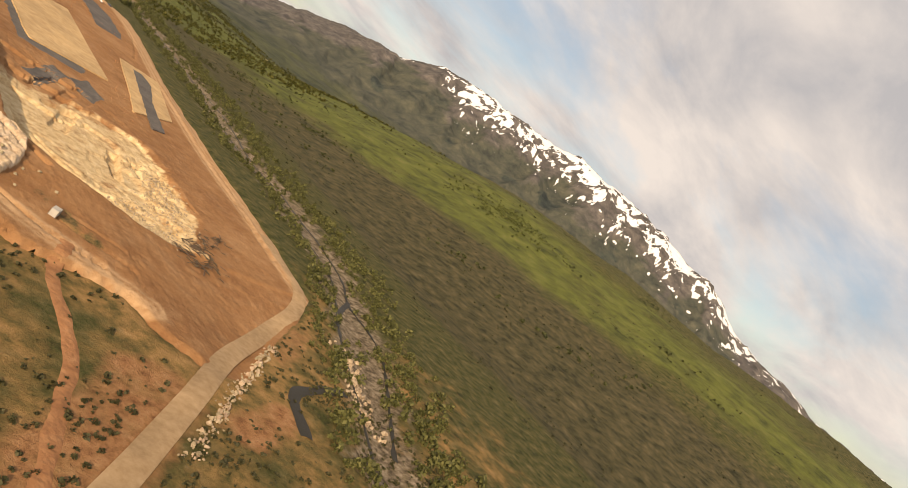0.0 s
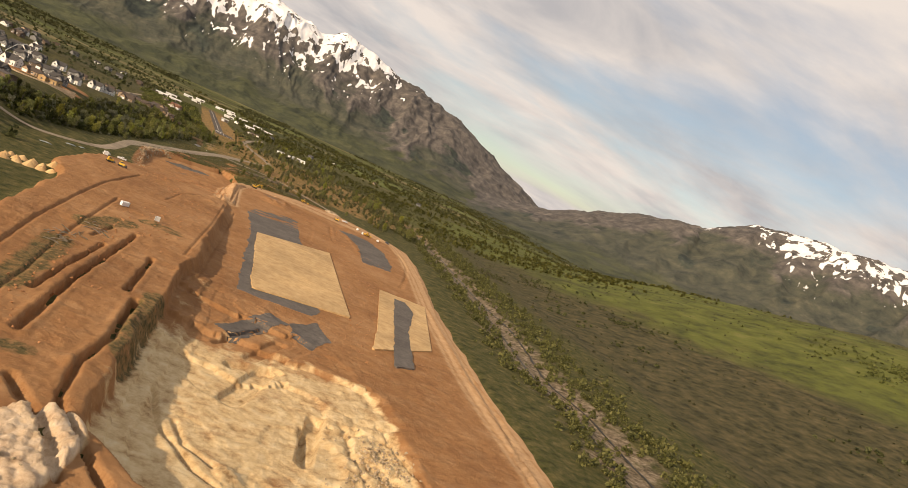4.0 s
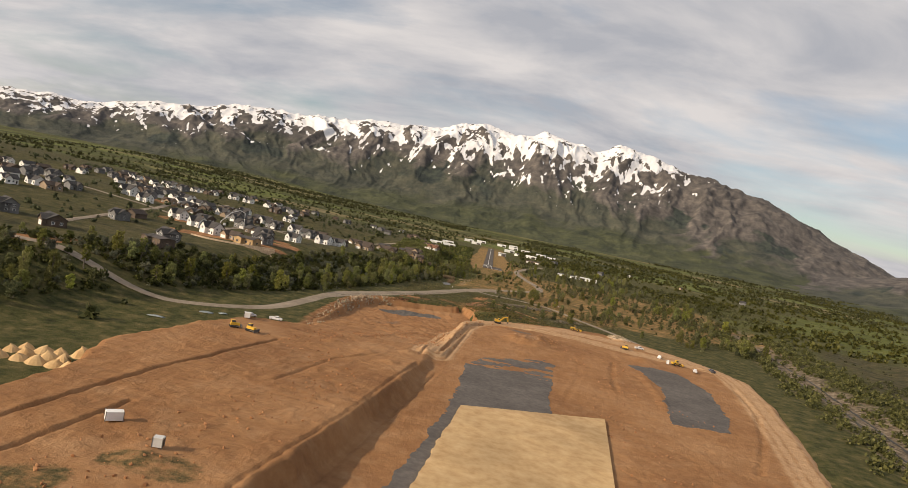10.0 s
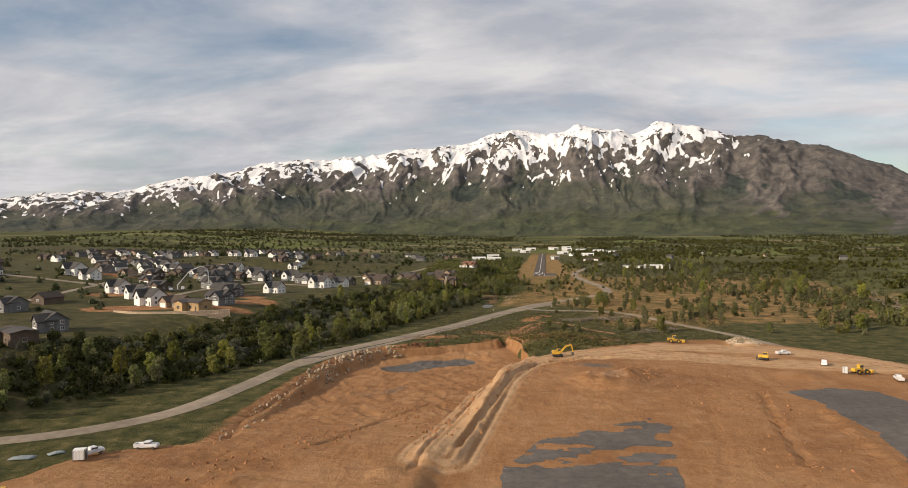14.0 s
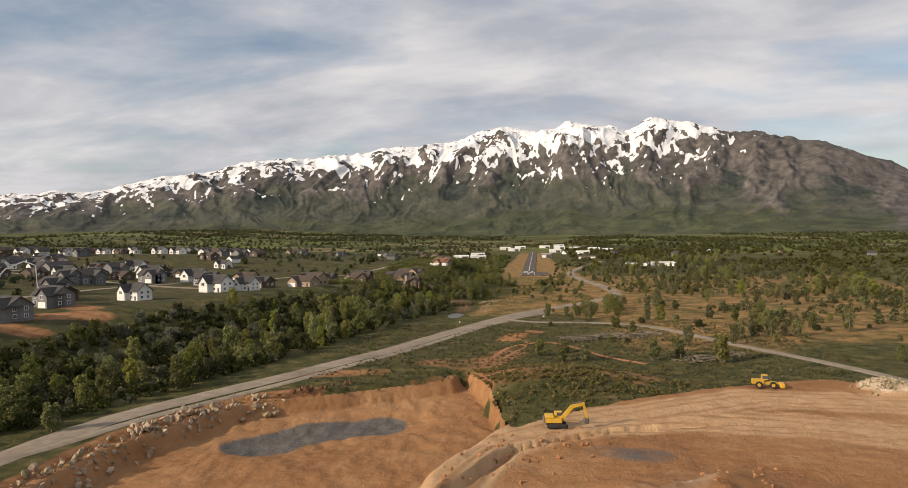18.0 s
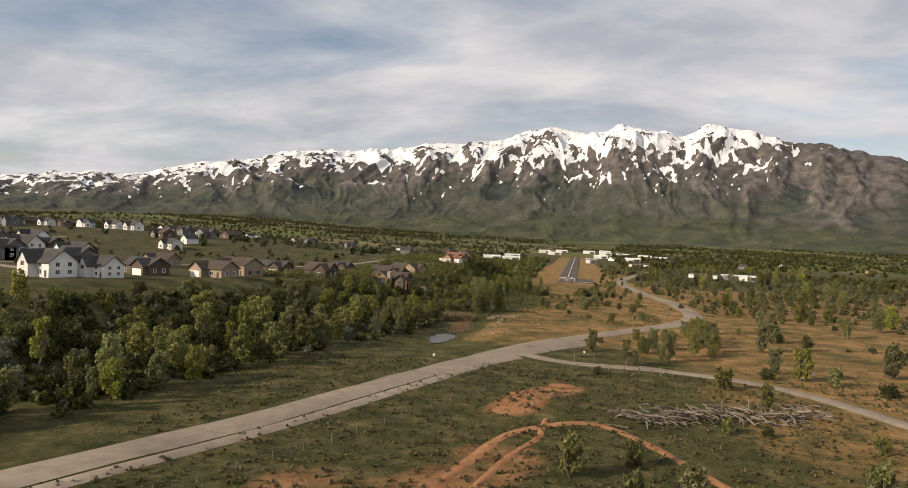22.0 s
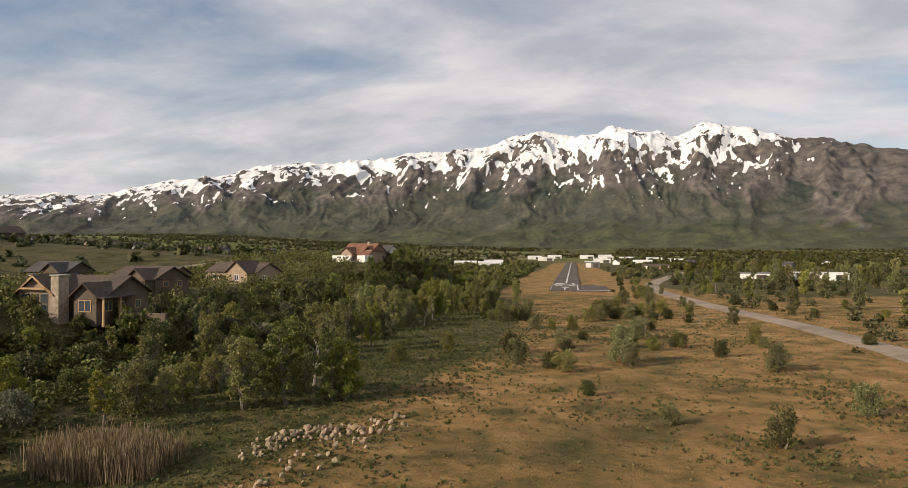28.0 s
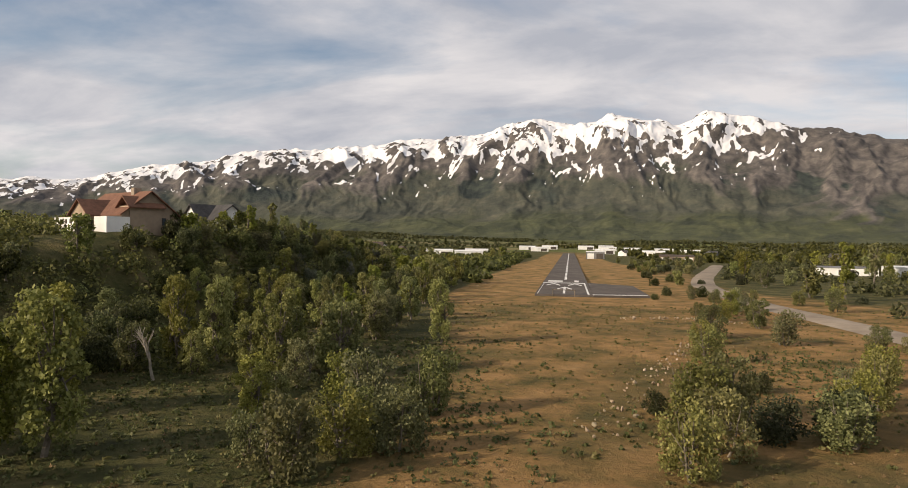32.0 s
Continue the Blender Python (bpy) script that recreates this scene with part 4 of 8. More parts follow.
def slab(name, corners, lift, material, ragged, seed, label, trim=False, bare_from=None):
    """A thin spread layer that follows the graded earth, with uneven bites along its edges."""
    xs, ys = [c[0] for c in corners], [c[1] for c in corners]
    gx, gy = np.meshgrid(np.arange(min(xs) - 6, max(xs) + 6, 0.65), np.arange(min(ys) - 6, max(ys) + 6, 0.65))
    bx = grid_noise(gx, gy, 6, seed, 3) * ragged
    by = grid_noise(gx, gy, 7, seed + 5, 3) * ragged * 0.5
    west = smooth(max(xs) * 0.35 + min(xs) * 0.65, min(xs), gx) if trim else 1.0
    bx, by = bx * west, by * west
    keep = inside_polygon(gx + bx, gy + by, corners)
    if bare_from:
        keep &= ~((grid_noise(gx * 0.5, gy, 5, seed + 9, 3) > 0.16) & (gy > bare_from + grid_noise(gx, gy, 9, seed + 11, 2) * 12))
    # draw the outermost points onto the outline, so that edges run clean
    wx, wy = gx + bx, gy + by
    best, dx, dy = np.full(gx.shape, 9.0), np.zeros(gx.shape), np.zeros(gx.shape)
    for (ax, ay), (cx, cy) in zip(corners, corners[1:] + corners[:1]):
        u = np.clip(((wx - ax) * (cx - ax) + (wy - ay) * (cy - ay)) / ((cx - ax) ** 2 + (cy - ay) ** 2), 0, 1)
        ex, ey = ax + u * (cx - ax) - wx, ay + u * (cy - ay) - wy
        near = np.hypot(ex, ey) < best
        best, dx, dy = np.where(near, np.hypot(ex, ey), best), np.where(near, ex, dx), np.where(near, ey, dy)
    pull = keep & (best < 0.93)
    gx, gy = gx + np.where(pull, dx, 0), gy + np.where(pull, dy, 0)
    ob = lattice(name, gx, gy, site_height(gx, gy) + lift, material, None, keep)
    bm = bmesh.new()
    bm.from_mesh(ob.data)
    edge = [e for e in bm.edges if len(e.link_faces) == 1]
    skirt = bmesh.ops.extrude_edge_only(bm, edges=edge)["geom"]
    for v in skirt:
        if isinstance(v, bmesh.types.BMVert):
            v.co.z -= lift + 0.4
    for face in bm.faces:
        face.smooth = False
    loose = [v for v in bm.verts if not v.link_faces]
    bmesh.ops.delete(bm, geom=loose, context="VERTS")
    bm.to_mesh(ob.data)
    bm.free()
    return tagged(ob, label, "pad", kind="structure")


BASE_SAND = mat("rolled_sand_base", [(0.3, (0.40, 0.25, 0.115)), (0.5, (0.50, 0.335, 0.165)), (0.7, (0.57, 0.40, 0.215))], 0.25, bump=0.05, bump_scale=2.0)
MILLINGS = mat("dark_millings", [(0.3, (0.085, 0.075, 0.068)), (0.6, (0.125, 0.11, 0.098)), (0.8, (0.17, 0.14, 0.115))], 0.5, bump=0.05, bump_scale=3.0)
slab("pavement_north", [(-20, -870), (-3, -720), (-1, -660), (8, -638), (22, -628), (36, -617), (41, -624), (38, -650), (31, -722), (40, -716), (20, -862), (14, -874)], 0.10, MILLINGS, 2.0, 3, "dark grey layer of asphalt millings spread on graded earth", False, -664)
slab("pavement_sand", [(0, -729), (53, -708), (36, -856), (-13, -861)], 0.75, BASE_SAND, 1.6, 7, "rolled pale sand building pad with a ragged edge", True)
slab("pavement_dark", [(1, -896), (15, -882), (17, -903), (6, -920), (0, -910)], 0.12, MILLINGS, 1.5, 11, "patch of dark millings at the end of the pad")
slab("pavement_square", [(76, -766), (107, -769), (77, -867), (54, -884), (37, -897), (50, -858)], 0.6, BASE_SAND, 0.8, 13, "rolled pale sand building pad with trimmed edges", True)
slab("pavement_stripe", [(83, -777), (90, -777), (89, -800), (70, -848), (55, -905), (44, -910), (55, -872), (76, -800)], 0.72, MILLINGS, 0.8, 17, "long strip of dark millings lying on a sand pad")
slab("pavement_curved", [(84, -586), (98, -577), (113, -581), (119, -618), (115, -655), (107, -687), (82, -692), (88, -654), (93, -625), (91, -602)], 0.12, MILLINGS, 2.6, 19, "curved patch of fresh dark millings on the site")
slab("pavement_shelf", [(-30, -922), (-6, -890), (0, -897), (-22, -930)], 0.12, MILLINGS, 1.5, 23, "grey gravel spread on a shelf of the pit")

# ---------------------------------------------------------------- trees and shrubs


def leaf_material(name, dark, mid, light):
    m = bpy.data.materials.new(name)
    t, b = nodes(m)
    b.inputs["Roughness"].default_value, b.inputs["Specular IOR Level"].default_value = 0.6, 0.25
    geo = t.nodes.new("ShaderNodeNewGeometry")
    r = t.nodes.new("ShaderNodeValToRGB")
    ramp_stops(r, [(0.0, dark), (0.55, mid), (1.0, light)])
    t.links.new(geo.outputs["Random Per Island"], r.inputs[0])
    info = t.nodes.new("ShaderNodeObjectInfo")
    h = t.nodes.new("ShaderNodeHueSaturation")
    for out, lo, hi, key in (("v", 0.66, 1.3, "Value"), ("h", 0.478, 0.515, "Hue"), ("s", 0.75, 1.1, "Saturation")):
        mp = t.nodes.new("ShaderNodeMapRange")
        mp.inputs["To Min"].default_value, mp.inputs["To Max"].default_value = lo, hi
        if out == "v":
            t.links.new(info.outputs["Random"], mp.inputs["Value"])
        else:
            w = t.nodes.new("ShaderNodeMath")
            w.operation, w.inputs[1].default_value = "MULTIPLY", 7.3 if out == "h" else 13.7
            fr = t.nodes.new("ShaderNodeMath")
            fr.operation = "FRACT"
            t.links.new(info.outputs["Random"], w.inputs[0])
            t.links.new(w.outputs[0], fr.inputs[0])
            t.links.new(fr.outputs[0], mp.inputs["Value"])
        t.links.new(mp.outputs[0], h.inputs[key])
    t.links.new(r.outputs[0], h.inputs["Color"])
    t.links.new(h.outputs[0], b.inputs["Base Color"])
    soft = t.nodes.new("ShaderNodeBsdfTranslucent")
    t.links.new(h.outputs[0], soft.inputs["Color"])
    mx = t.nodes.new("ShaderNodeMixShader")
    mx.inputs[0].default_value = 0.36
    t.links.new(b.outputs[0], mx.inputs[1])
    t.links.new(soft.outputs[0], mx.inputs[2])
    t.links.new(mx.outputs[0], t.nodes["Material Output"].inputs[0])
    return m


LEAF_SPRING = leaf_material("spring_leaves", (0.112, 0.126, 0.027), (0.215, 0.230, 0.050), (0.33, 0.335, 0.095))
LEAF_DARK = leaf_material("dark_leaves", (0.040, 0.047, 0.017), (0.066, 0.075, 0.026), (0.108, 0.114, 0.042))
LEAF_OAK = leaf_material("oak_leaves", (0.040, 0.047, 0.014), (0.088, 0.098, 0.027), (0.172, 0.176, 0.054))
LEAF_SILVER = leaf_material("silvery_leaves", (0.095, 0.104, 0.061), (0.140, 0.150, 0.090), (0.202, 0.208, 0.132))
LEAF_OLIVE = leaf_material("olive_leaves", (0.094, 0.100, 0.028), (0.185, 0.190, 0.054), (0.30, 0.295, 0.098))
LEAF_SAGE = leaf_material("sage_leaves", (0.048, 0.048, 0.022), (0.082, 0.078, 0.038), (0.13, 0.118, 0.06))
LEAF_GREEN = leaf_material("green_grass", (0.062, 0.070, 0.020), (0.105, 0.112, 0.032), (0.16, 0.155, 0.055))
LEAF_GRASS = leaf_material("grass_blades", (0.085, 0.085, 0.026), (0.14, 0.128, 0.045), (0.22, 0.18, 0.08))
LEAF_DRY = leaf_material("dry_reeds", (0.20, 0.13, 0.055), (0.34, 0.23, 0.10), (0.48, 0.36, 0.18))
BARK = mat("grey_bark", [(0.3, (0.09, 0.075, 0.055)), (0.7, (0.22, 0.19, 0.15))], 3.0, bump=0.05)


def add_leaf(verts, faces, p, size, rng, droop=0.0):
    """One bent leaf spray: two quads folded along the middle."""
    n = Vector((rng.gauss(0, 1), rng.gauss(0, 1), rng.gauss(0.35, 0.8))).normalized()
    a = n.orthogonal().normalized()
    a.rotate(Matrix.Rotation(rng.uniform(0, 6.28), 3, n))
    b_ = n.cross(a)
    l, w = size * rng.uniform(0.7, 1.3), size * rng.uniform(0.35, 0.6)
    base = len(verts)
    for u, v in ((-1.1, 0.1), (0.0, -1), (1.15, -0.1), (0.1, 1)):
        verts.append(p + a * (u * l * 0.55) + b_ * (v * w) + n * (0.12 * w * u) + Vector((0, 0, -droop * size * (u > 0))))
    faces.append((base, base + 1, base + 2, base + 3))


def limb(bm, a, b_, ra, rb, sides=6):
    d = (b_ - a).normalized()
    u = d.orthogonal().normalized()
    v = d.cross(u)
    rings = []
    for p, r in ((a, ra), (a.lerp(b_, 0.5) + u * ra * 0.5, (ra + rb) / 2), (b_, rb)):
        rings.append([bm.verts.new(p + (u * math.cos(k * 2 * math.pi / sides) + v * math.sin(k * 2 * math.pi / sides)) * r) for k in range(sides)])
    for r0, r1 in zip(rings, rings[1:]):
        for k in range(sides):
            bm.faces.new((r0[k], r0[(k + 1) % sides], r1[(k + 1) % sides], r1[k]))
    bm.faces.new(rings[-1])


def make_tree(name, seed, height, spread, lobes, leaves, leaf, size, label, bare=0.22, slim=1.0, stems=1, group=""):
    """A tapered trunk with limbs to each lobe, and a crown of many separate leaf sprays in uneven lobes with gaps."""
    rng = random.Random(seed)
    root = new(name)
    bm = bmesh.new()
    centres = []
    for k in range(lobes):
        ang = k * 2.4 + rng.uniform(-0.5, 0.5)
        low = 0.08 if bare < 0.1 else 0.22
        up = bare + (1 - bare) * (low + (0.92 - low) * (k + rng.uniform(0, 0.8)) / lobes)
        out = spread * (1.0 - 0.55 * abs(up - 0.5) * 2 * slim) * rng.uniform(0.25, 0.8)
        r = spread * rng.uniform(0.30, 0.62) * (10 / lobes) ** 0.62
        centres.append((Vector((math.cos(ang) * out, math.sin(ang) * out, up * height)), r, rng.uniform(0.75, 1.25)))
    for s in range(stems):
        lean = Vector((rng.uniform(-0.12, 0.12), rng.uniform(-0.12, 0.12), 0)) * height * (2.2 if stems > 1 else 1)
        foot = Vector((rng.uniform(-0.3, 0.3), rng.uniform(-0.3, 0.3), 0)) * (stems > 1)
        fork = foot + lean * 0.6 + Vector((0, 0, height * (bare + 0.15)))
        top = foot + lean + Vector((0, 0, height * 0.86))
        limb(bm, foot - Vector((0, 0, 0.5)), fork, height * 0.022 + 0.03, height * 0.016)
        limb(bm, fork, top, height * 0.016, height * 0.004)
        for c_, r, _ in centres[s::stems]:
            limb(bm, fork.lerp(top, rng.uniform(0, 0.5)), c_, height * 0.009, height * 0.003, 4)
    trunk = part("trunk", bm, BARK, root)
    verts, faces = [], []
    weights = [r**2 for _, r, _ in centres]
    for _ in range(leaves):
        c_, r, tall = rng.choices(centres, weights)[0]
        d = Vector((rng.gauss(0, 1), rng.gauss(0, 1), rng.gauss(0, 1))).normalized() * (r * rng.random() ** 0.42)
        d.z *= tall
        p = c_ + d
        if p.z < height * bare * 0.8:
            continue
        add_leaf(verts, faces, p, size, rng, 0.25)
    me = bpy.data.meshes.new("crown")
    me.from_pydata(verts, [], faces)
    me.materials.append(leaf)
    crown = new("crown", me)
    crown.parent = root
    return tagged(root, label, "tree" if "tree" in name else "shrub", group=group)


TREES = {
    "cottonwood": [make_tree("cottonwood_tree", 11 + k, 10.5, 3.4, 19, 1350, LEAF_SPRING, 0.50, "tall cottonwood with light green spring leaves and pale trunk", 0.09, group="trees of the wooded slope") for k in range(3)],
    "poplar": [make_tree("poplar_tree", 31 + k, 12.5, 2.1, 16, 950, LEAF_SPRING, 0.48, "slim poplar with light green leaves in the wood", 0.2, 0.5, group="trees of the wooded slope") for k in range(2)],
    "oak": [make_tree("scrub_oak_tree", 41 + k, 6.2, 3.3, 16, 1150, LEAF_OAK, 0.48, "dense dark green scrub oak on the slope", 0.12, 0.6, 2, group="scrub oaks of the slope") for k in range(3)],
    "olive": [make_tree("silver_olive_tree", 51 + k, 5.6, 2.8, 14, 950, LEAF_SILVER, 0.43, "silvery grey-green olive tree among darker trees", 0.12, 0.7, 2, group="silvery trees of the wood") for k in range(2)],
    "willow": [make_tree("willow_shrub", 61 + k, 3.6, 1.6, 14, 760, LEAF_OLIVE, 0.33, "olive green willow shrub standing on dry grass", 0.05, 0.5, 4, group="shrubs on the valley floor") for k in range(3)],
    "juniper": [make_tree("juniper_shrub", 71 + k, 2.5, 1.8, 8, 560, LEAF_DARK, 0.36, "dark green rounded juniper bush on dry grass", 0.0, 0.8, 3, group="dark bushes on the valley floor") for k in range(2)],
    "box": [make_tree("box_elder_tree", 81 + k, 7.6, 2.6, 17, 1100, LEAF_OLIVE, 0.46, "olive green box elder with several stems", 0.08, 0.7, 3, group="trees on the valley floor") for k in range(3)],
    # the same kinds with finer leaves, for the last stretch before the runway
    "near_cottonwood": [make_tree("cottonwood_tree", 15 + k, 9.5, 3.1, 34, 4600, LEAF_SPRING, 0.23, "cottonwood with light green leaves down to the ground", 0.08, group="trees of the wooded slope") for k in range(2)],
    "near_poplar": [make_tree("poplar_tree", 35, 11.5, 2.2, 20, 3200, LEAF_SPRING, 0.23, "slim poplar with light green leaves in the wood", 0.2, 0.5, group="trees of the wooded slope")],
    "near_oak": [make_tree("scrub_oak_tree", 45 + k, 5.6, 3.4, 24, 4300, LEAF_OAK, 0.22, "dense dark green scrub oak on the slope", 0.12, 0.6, 2, group="scrub oaks of the slope") for k in range(2)],
    "near_olive": [make_tree("silver_olive_tree", 55, 5.2, 2.9, 20, 3200, LEAF_SILVER, 0.21, "silvery grey-green olive tree among darker trees", 0.12, 0.7, 2, group="silvery trees of the wood")],
    "near_willow": [make_tree("willow_shrub", 65 + k, 3.4, 1.8, 20, 2700, LEAF_OLIVE, 0.14, "olive green willow shrub standing on dry grass", 0.05, 0.5, 5, group="shrubs on the valley floor") for k in range(2)],
    "near_juniper": [make_tree("juniper_shrub", 75, 2.4, 1.7, 16, 2600, LEAF_DARK, 0.13, "dark green rounded juniper bush on dry grass", 0.0, 0.8, 3, group="dark bushes on the valley floor")],
    "near_box": [make_tree("box_elder_tree", 85 + k, 6.6, 2.6, 30, 4100, LEAF_OLIVE, 0.20, "olive green box elder with several stems", 0.06, 0.7, 3, group="trees on the valley floor") for k in range(2)],
}
used = set()


def plant(kind, x, y, size, rng):
    if -62 < x < 62 and -362 < y < 12:
        kind = "near_" + kind
    ob = rng.choice(TREES[kind])
    m = pose(x, y, surface(x, y) - 0.1, rng.uniform(-3, 3), rng.uniform(-3, 3), rng.uniform(0, 360))
    if ob.name not in used:
        used.add(ob.name)
        ob.matrix_basis = m @ Matrix.Diagonal((size, size, size, 1))
        return
    k = size * rng.uniform(0.92, 1.08)
    made_ob = copy_thing(ob, m)
    made_ob.scale = (k, k, size * rng.uniform(0.85, 1.15))


WOOD_EAST = [(-760, -170), (-700, -165), (-640, -150), (-566, -116), (-500, -92), (-430, -74), (-345, -59), (-300, -46), (-270, -43), (-235, -38), (-200, -27), (-140, -24), (-80, -23), (20, -31), (200, -42), (600, -56)]
WOOD_WEST = [(-760, -330), (-700, -280), (-600, -180), (-545, -152), (-430, -134), (-340, -111), (-280, -96), (-200, -66), (-120, -64), (-60, -60), (20, -78), (200, -130), (600, -230)]
road_pts = [(p.x, p.y) for p in smooth_line(ROAD_MAIN, 6.0)]
side_pts = [(p.x, p.y) for p in smooth_line(ROAD_SIDE, 6.0)]
road_gap_of = lambda x, y: np.minimum(seg_dist(x, y, road_pts), seg_dist(x, y, side_pts))
road_gap = table(road_gap_of, -460, 340, -1000, 460, 4.0)

rng = random.Random(5)
placed = []


def room(x, y, gap):
    if any((x - a) ** 2 + (y - b_) ** 2 < gap * gap for a, b_ in placed[-900:]):
        return False
    placed.append((x, y))
    return True


# wooded slope on the west side
for kind, x, y, s in [("cottonwood", -37, -156, 0.95), ("box", -35, -152, 1.0), ("cottonwood", -36, -144, 0.75), ("olive", -39, -150, 1.0), ("cottonwood", -32, -135, 0.85), ("cottonwood", -35, -102, 0.9), ("poplar", -31, -101, 0.7), ("cottonwood", -20, -125, 0.62), ("box", -38, -162, 0.7), ("willow", -14, -134, 1.4), ("box", -40, -128, 1.0), ("cottonwood", -37, -106, 0.9), ("box", -28, -108, 0.8), ("oak", -42, -140, 1.0), ("oak", -44, -118, 1.1), ("cottonwood", -42, -166, 0.85), ("box", -45, -172, 0.95), ("cottonwood", -40, -180, 0.8), ("willow", -33, -176, 1.3), ("box", -23, -96, 0.9), ("cottonwood", -27, -88, 0.9), ("box", -24, -78, 0.9), ("poplar", -29, -70, 0.75), ("cottonwood", -24, -60, 0.8), ("box", -22, -112, 0.7), ("cottonwood", -32, -234, 0.8), ("box", -30, -230, 0.9), ("cottonwood", -24, -235, 0.75), ("poplar", -26, -232, 0.7), ("olive", -37, -234, 0.9), ("willow", -5, -201, 1.2), ("willow", 3, -209, 1.1), ("box", 13, -202, 0.6), ("willow", -24, -205, 1.3), ("box", -18, -192, 0.6), ("willow", 34, -203, 1.2), ("cottonwood", -29, -134, 0.95), ("cottonwood", -36.5, -124, 1.15), ("willow", -17.6, -131, 0.9), ("cottonwood", -28, -108, 0.78), ("box", -21, -105, 1.2), ("cottonwood", -25, -110, 0.85), ("box", -12.3, -126, 0.62), ("box", -9.3, -124, 0.6), ("cottonwood", -14.6, -84, 0.8), ("cottonwood", -35, -196, 0.95), ("cottonwood", -33.5, -187, 0.8), ("cottonwood", -39, -191, 0.9), ("poplar", -32, -137, 0.6), ("box", -39, -147, 0.95), ("cottonwood", -55, -129, 0.85), ("cottonwood", -29, -237, 1.1), ("cottonwood", -23, -234, 0.95), ("cottonwood", -33, -240, 1.0), ("box", -62, -202, 1.2), ("box", -56, -206, 1.1), ("box", -52, -229, 1.0), ("oak", -58, -218, 1.2), ("oak", -66, -212, 1.1), ("cottonwood", -90, -357, 1.3), ("cottonwood", -77, -349, 1.35), ("cottonwood", -84, -345, 1.2), ("cottonwood", -61.5, -332, 0.95), ("box", -89, -292, 1.2), ("cottonwood", -67, -280, 1.05), ("cottonwood", -70, -290, 1.1), ("poplar", 23, -342, 0.72), ("box", 25, -338, 0.75), ("box", 50, -294, 1.2), ("box", 53, -297, 1.0), ("cottonwood", -117, -554, 0.95), ("box", -97, -534, 0.9), ("cottonwood", -104, -504, 0.9), ("cottonwood", -46, 320, 1.1), ("box", -50, 300, 1.2)]:
    plant(kind, x, y, s, rng)
    placed.append((x, y))
for _ in range(2600):
    y = rng.uniform(-255, 60)
    e, w = float(line_at(y, WOOD_EAST)), float(line_at(y, WOOD_WEST)) - 6
    x = rng.uniform(w, e)
    glade = x > -41 and -200 < y < -112 or x > -34 and -235 < y < -190
    if glade or not room(x, y, 3.0):
        continue
    kind = rng.choices(["oak", "box", "cottonwood", "olive", "poplar"], [4, 3, 2.6, 0.7, 0.6])[0]
    plant(kind, x, y, rng.uniform(0.62, 1.0) * (0.72 if x < -62 else 0.95), rng)
    if len(placed) > 395:
        break
count = 0
tally = {"cottonwood": 0, "poplar": 0, "oak": 0, "olive": 0, "box": 0}
for _ in range(9000):
    y = rng.uniform(-740, -255) if rng.random() < 0.9 else rng.uniform(60, 200)
    e, w = float(line_at(y, WOOD_EAST)), float(line_at(y, WOOD_WEST))
    x = rng.uniform(w, e)
    u = (x - w) / (e - w)
    gappy = noise.noise((x * 0.035, y * 0.035, 2.0))
    open_glade = y > -190 and x > -50 and gappy < 0.0
    if road_gap(x, y) < 9 or open_glade or gappy < -0.42:
        continue
    if not room(x, y, 3.9 if y > -480 else 5.2):
        continue
    mixn = noise.noise((x * 0.02, y * 0.02, 9.0)) + rng.uniform(-0.35, 0.35)
    if u > 0.55 and rng.random() < 0.5:
        kind = "cottonwood" if rng.random() < 0.7 else "poplar"
    elif mixn > 0.25:
        kind = "olive"
    elif mixn > -0.10 and tally["oak"] < 285:
        kind = "oak"
    else:
        kind = rng.choice(["box", "cottonwood"] if tally["oak"] >= 285 else ["box", "oak", "cottonwood"])
    if tally[kind] >= 285:
        kind = min(tally, key=tally.get)
    tally[kind] += 1
    plant(kind, x, y, rng.uniform(0.62, 1.05) * (0.72 if u < 0.3 else 1.0) * (0.85 if y > -240 else 1.0), rng)
    count += 1
    if count > 490:
        break

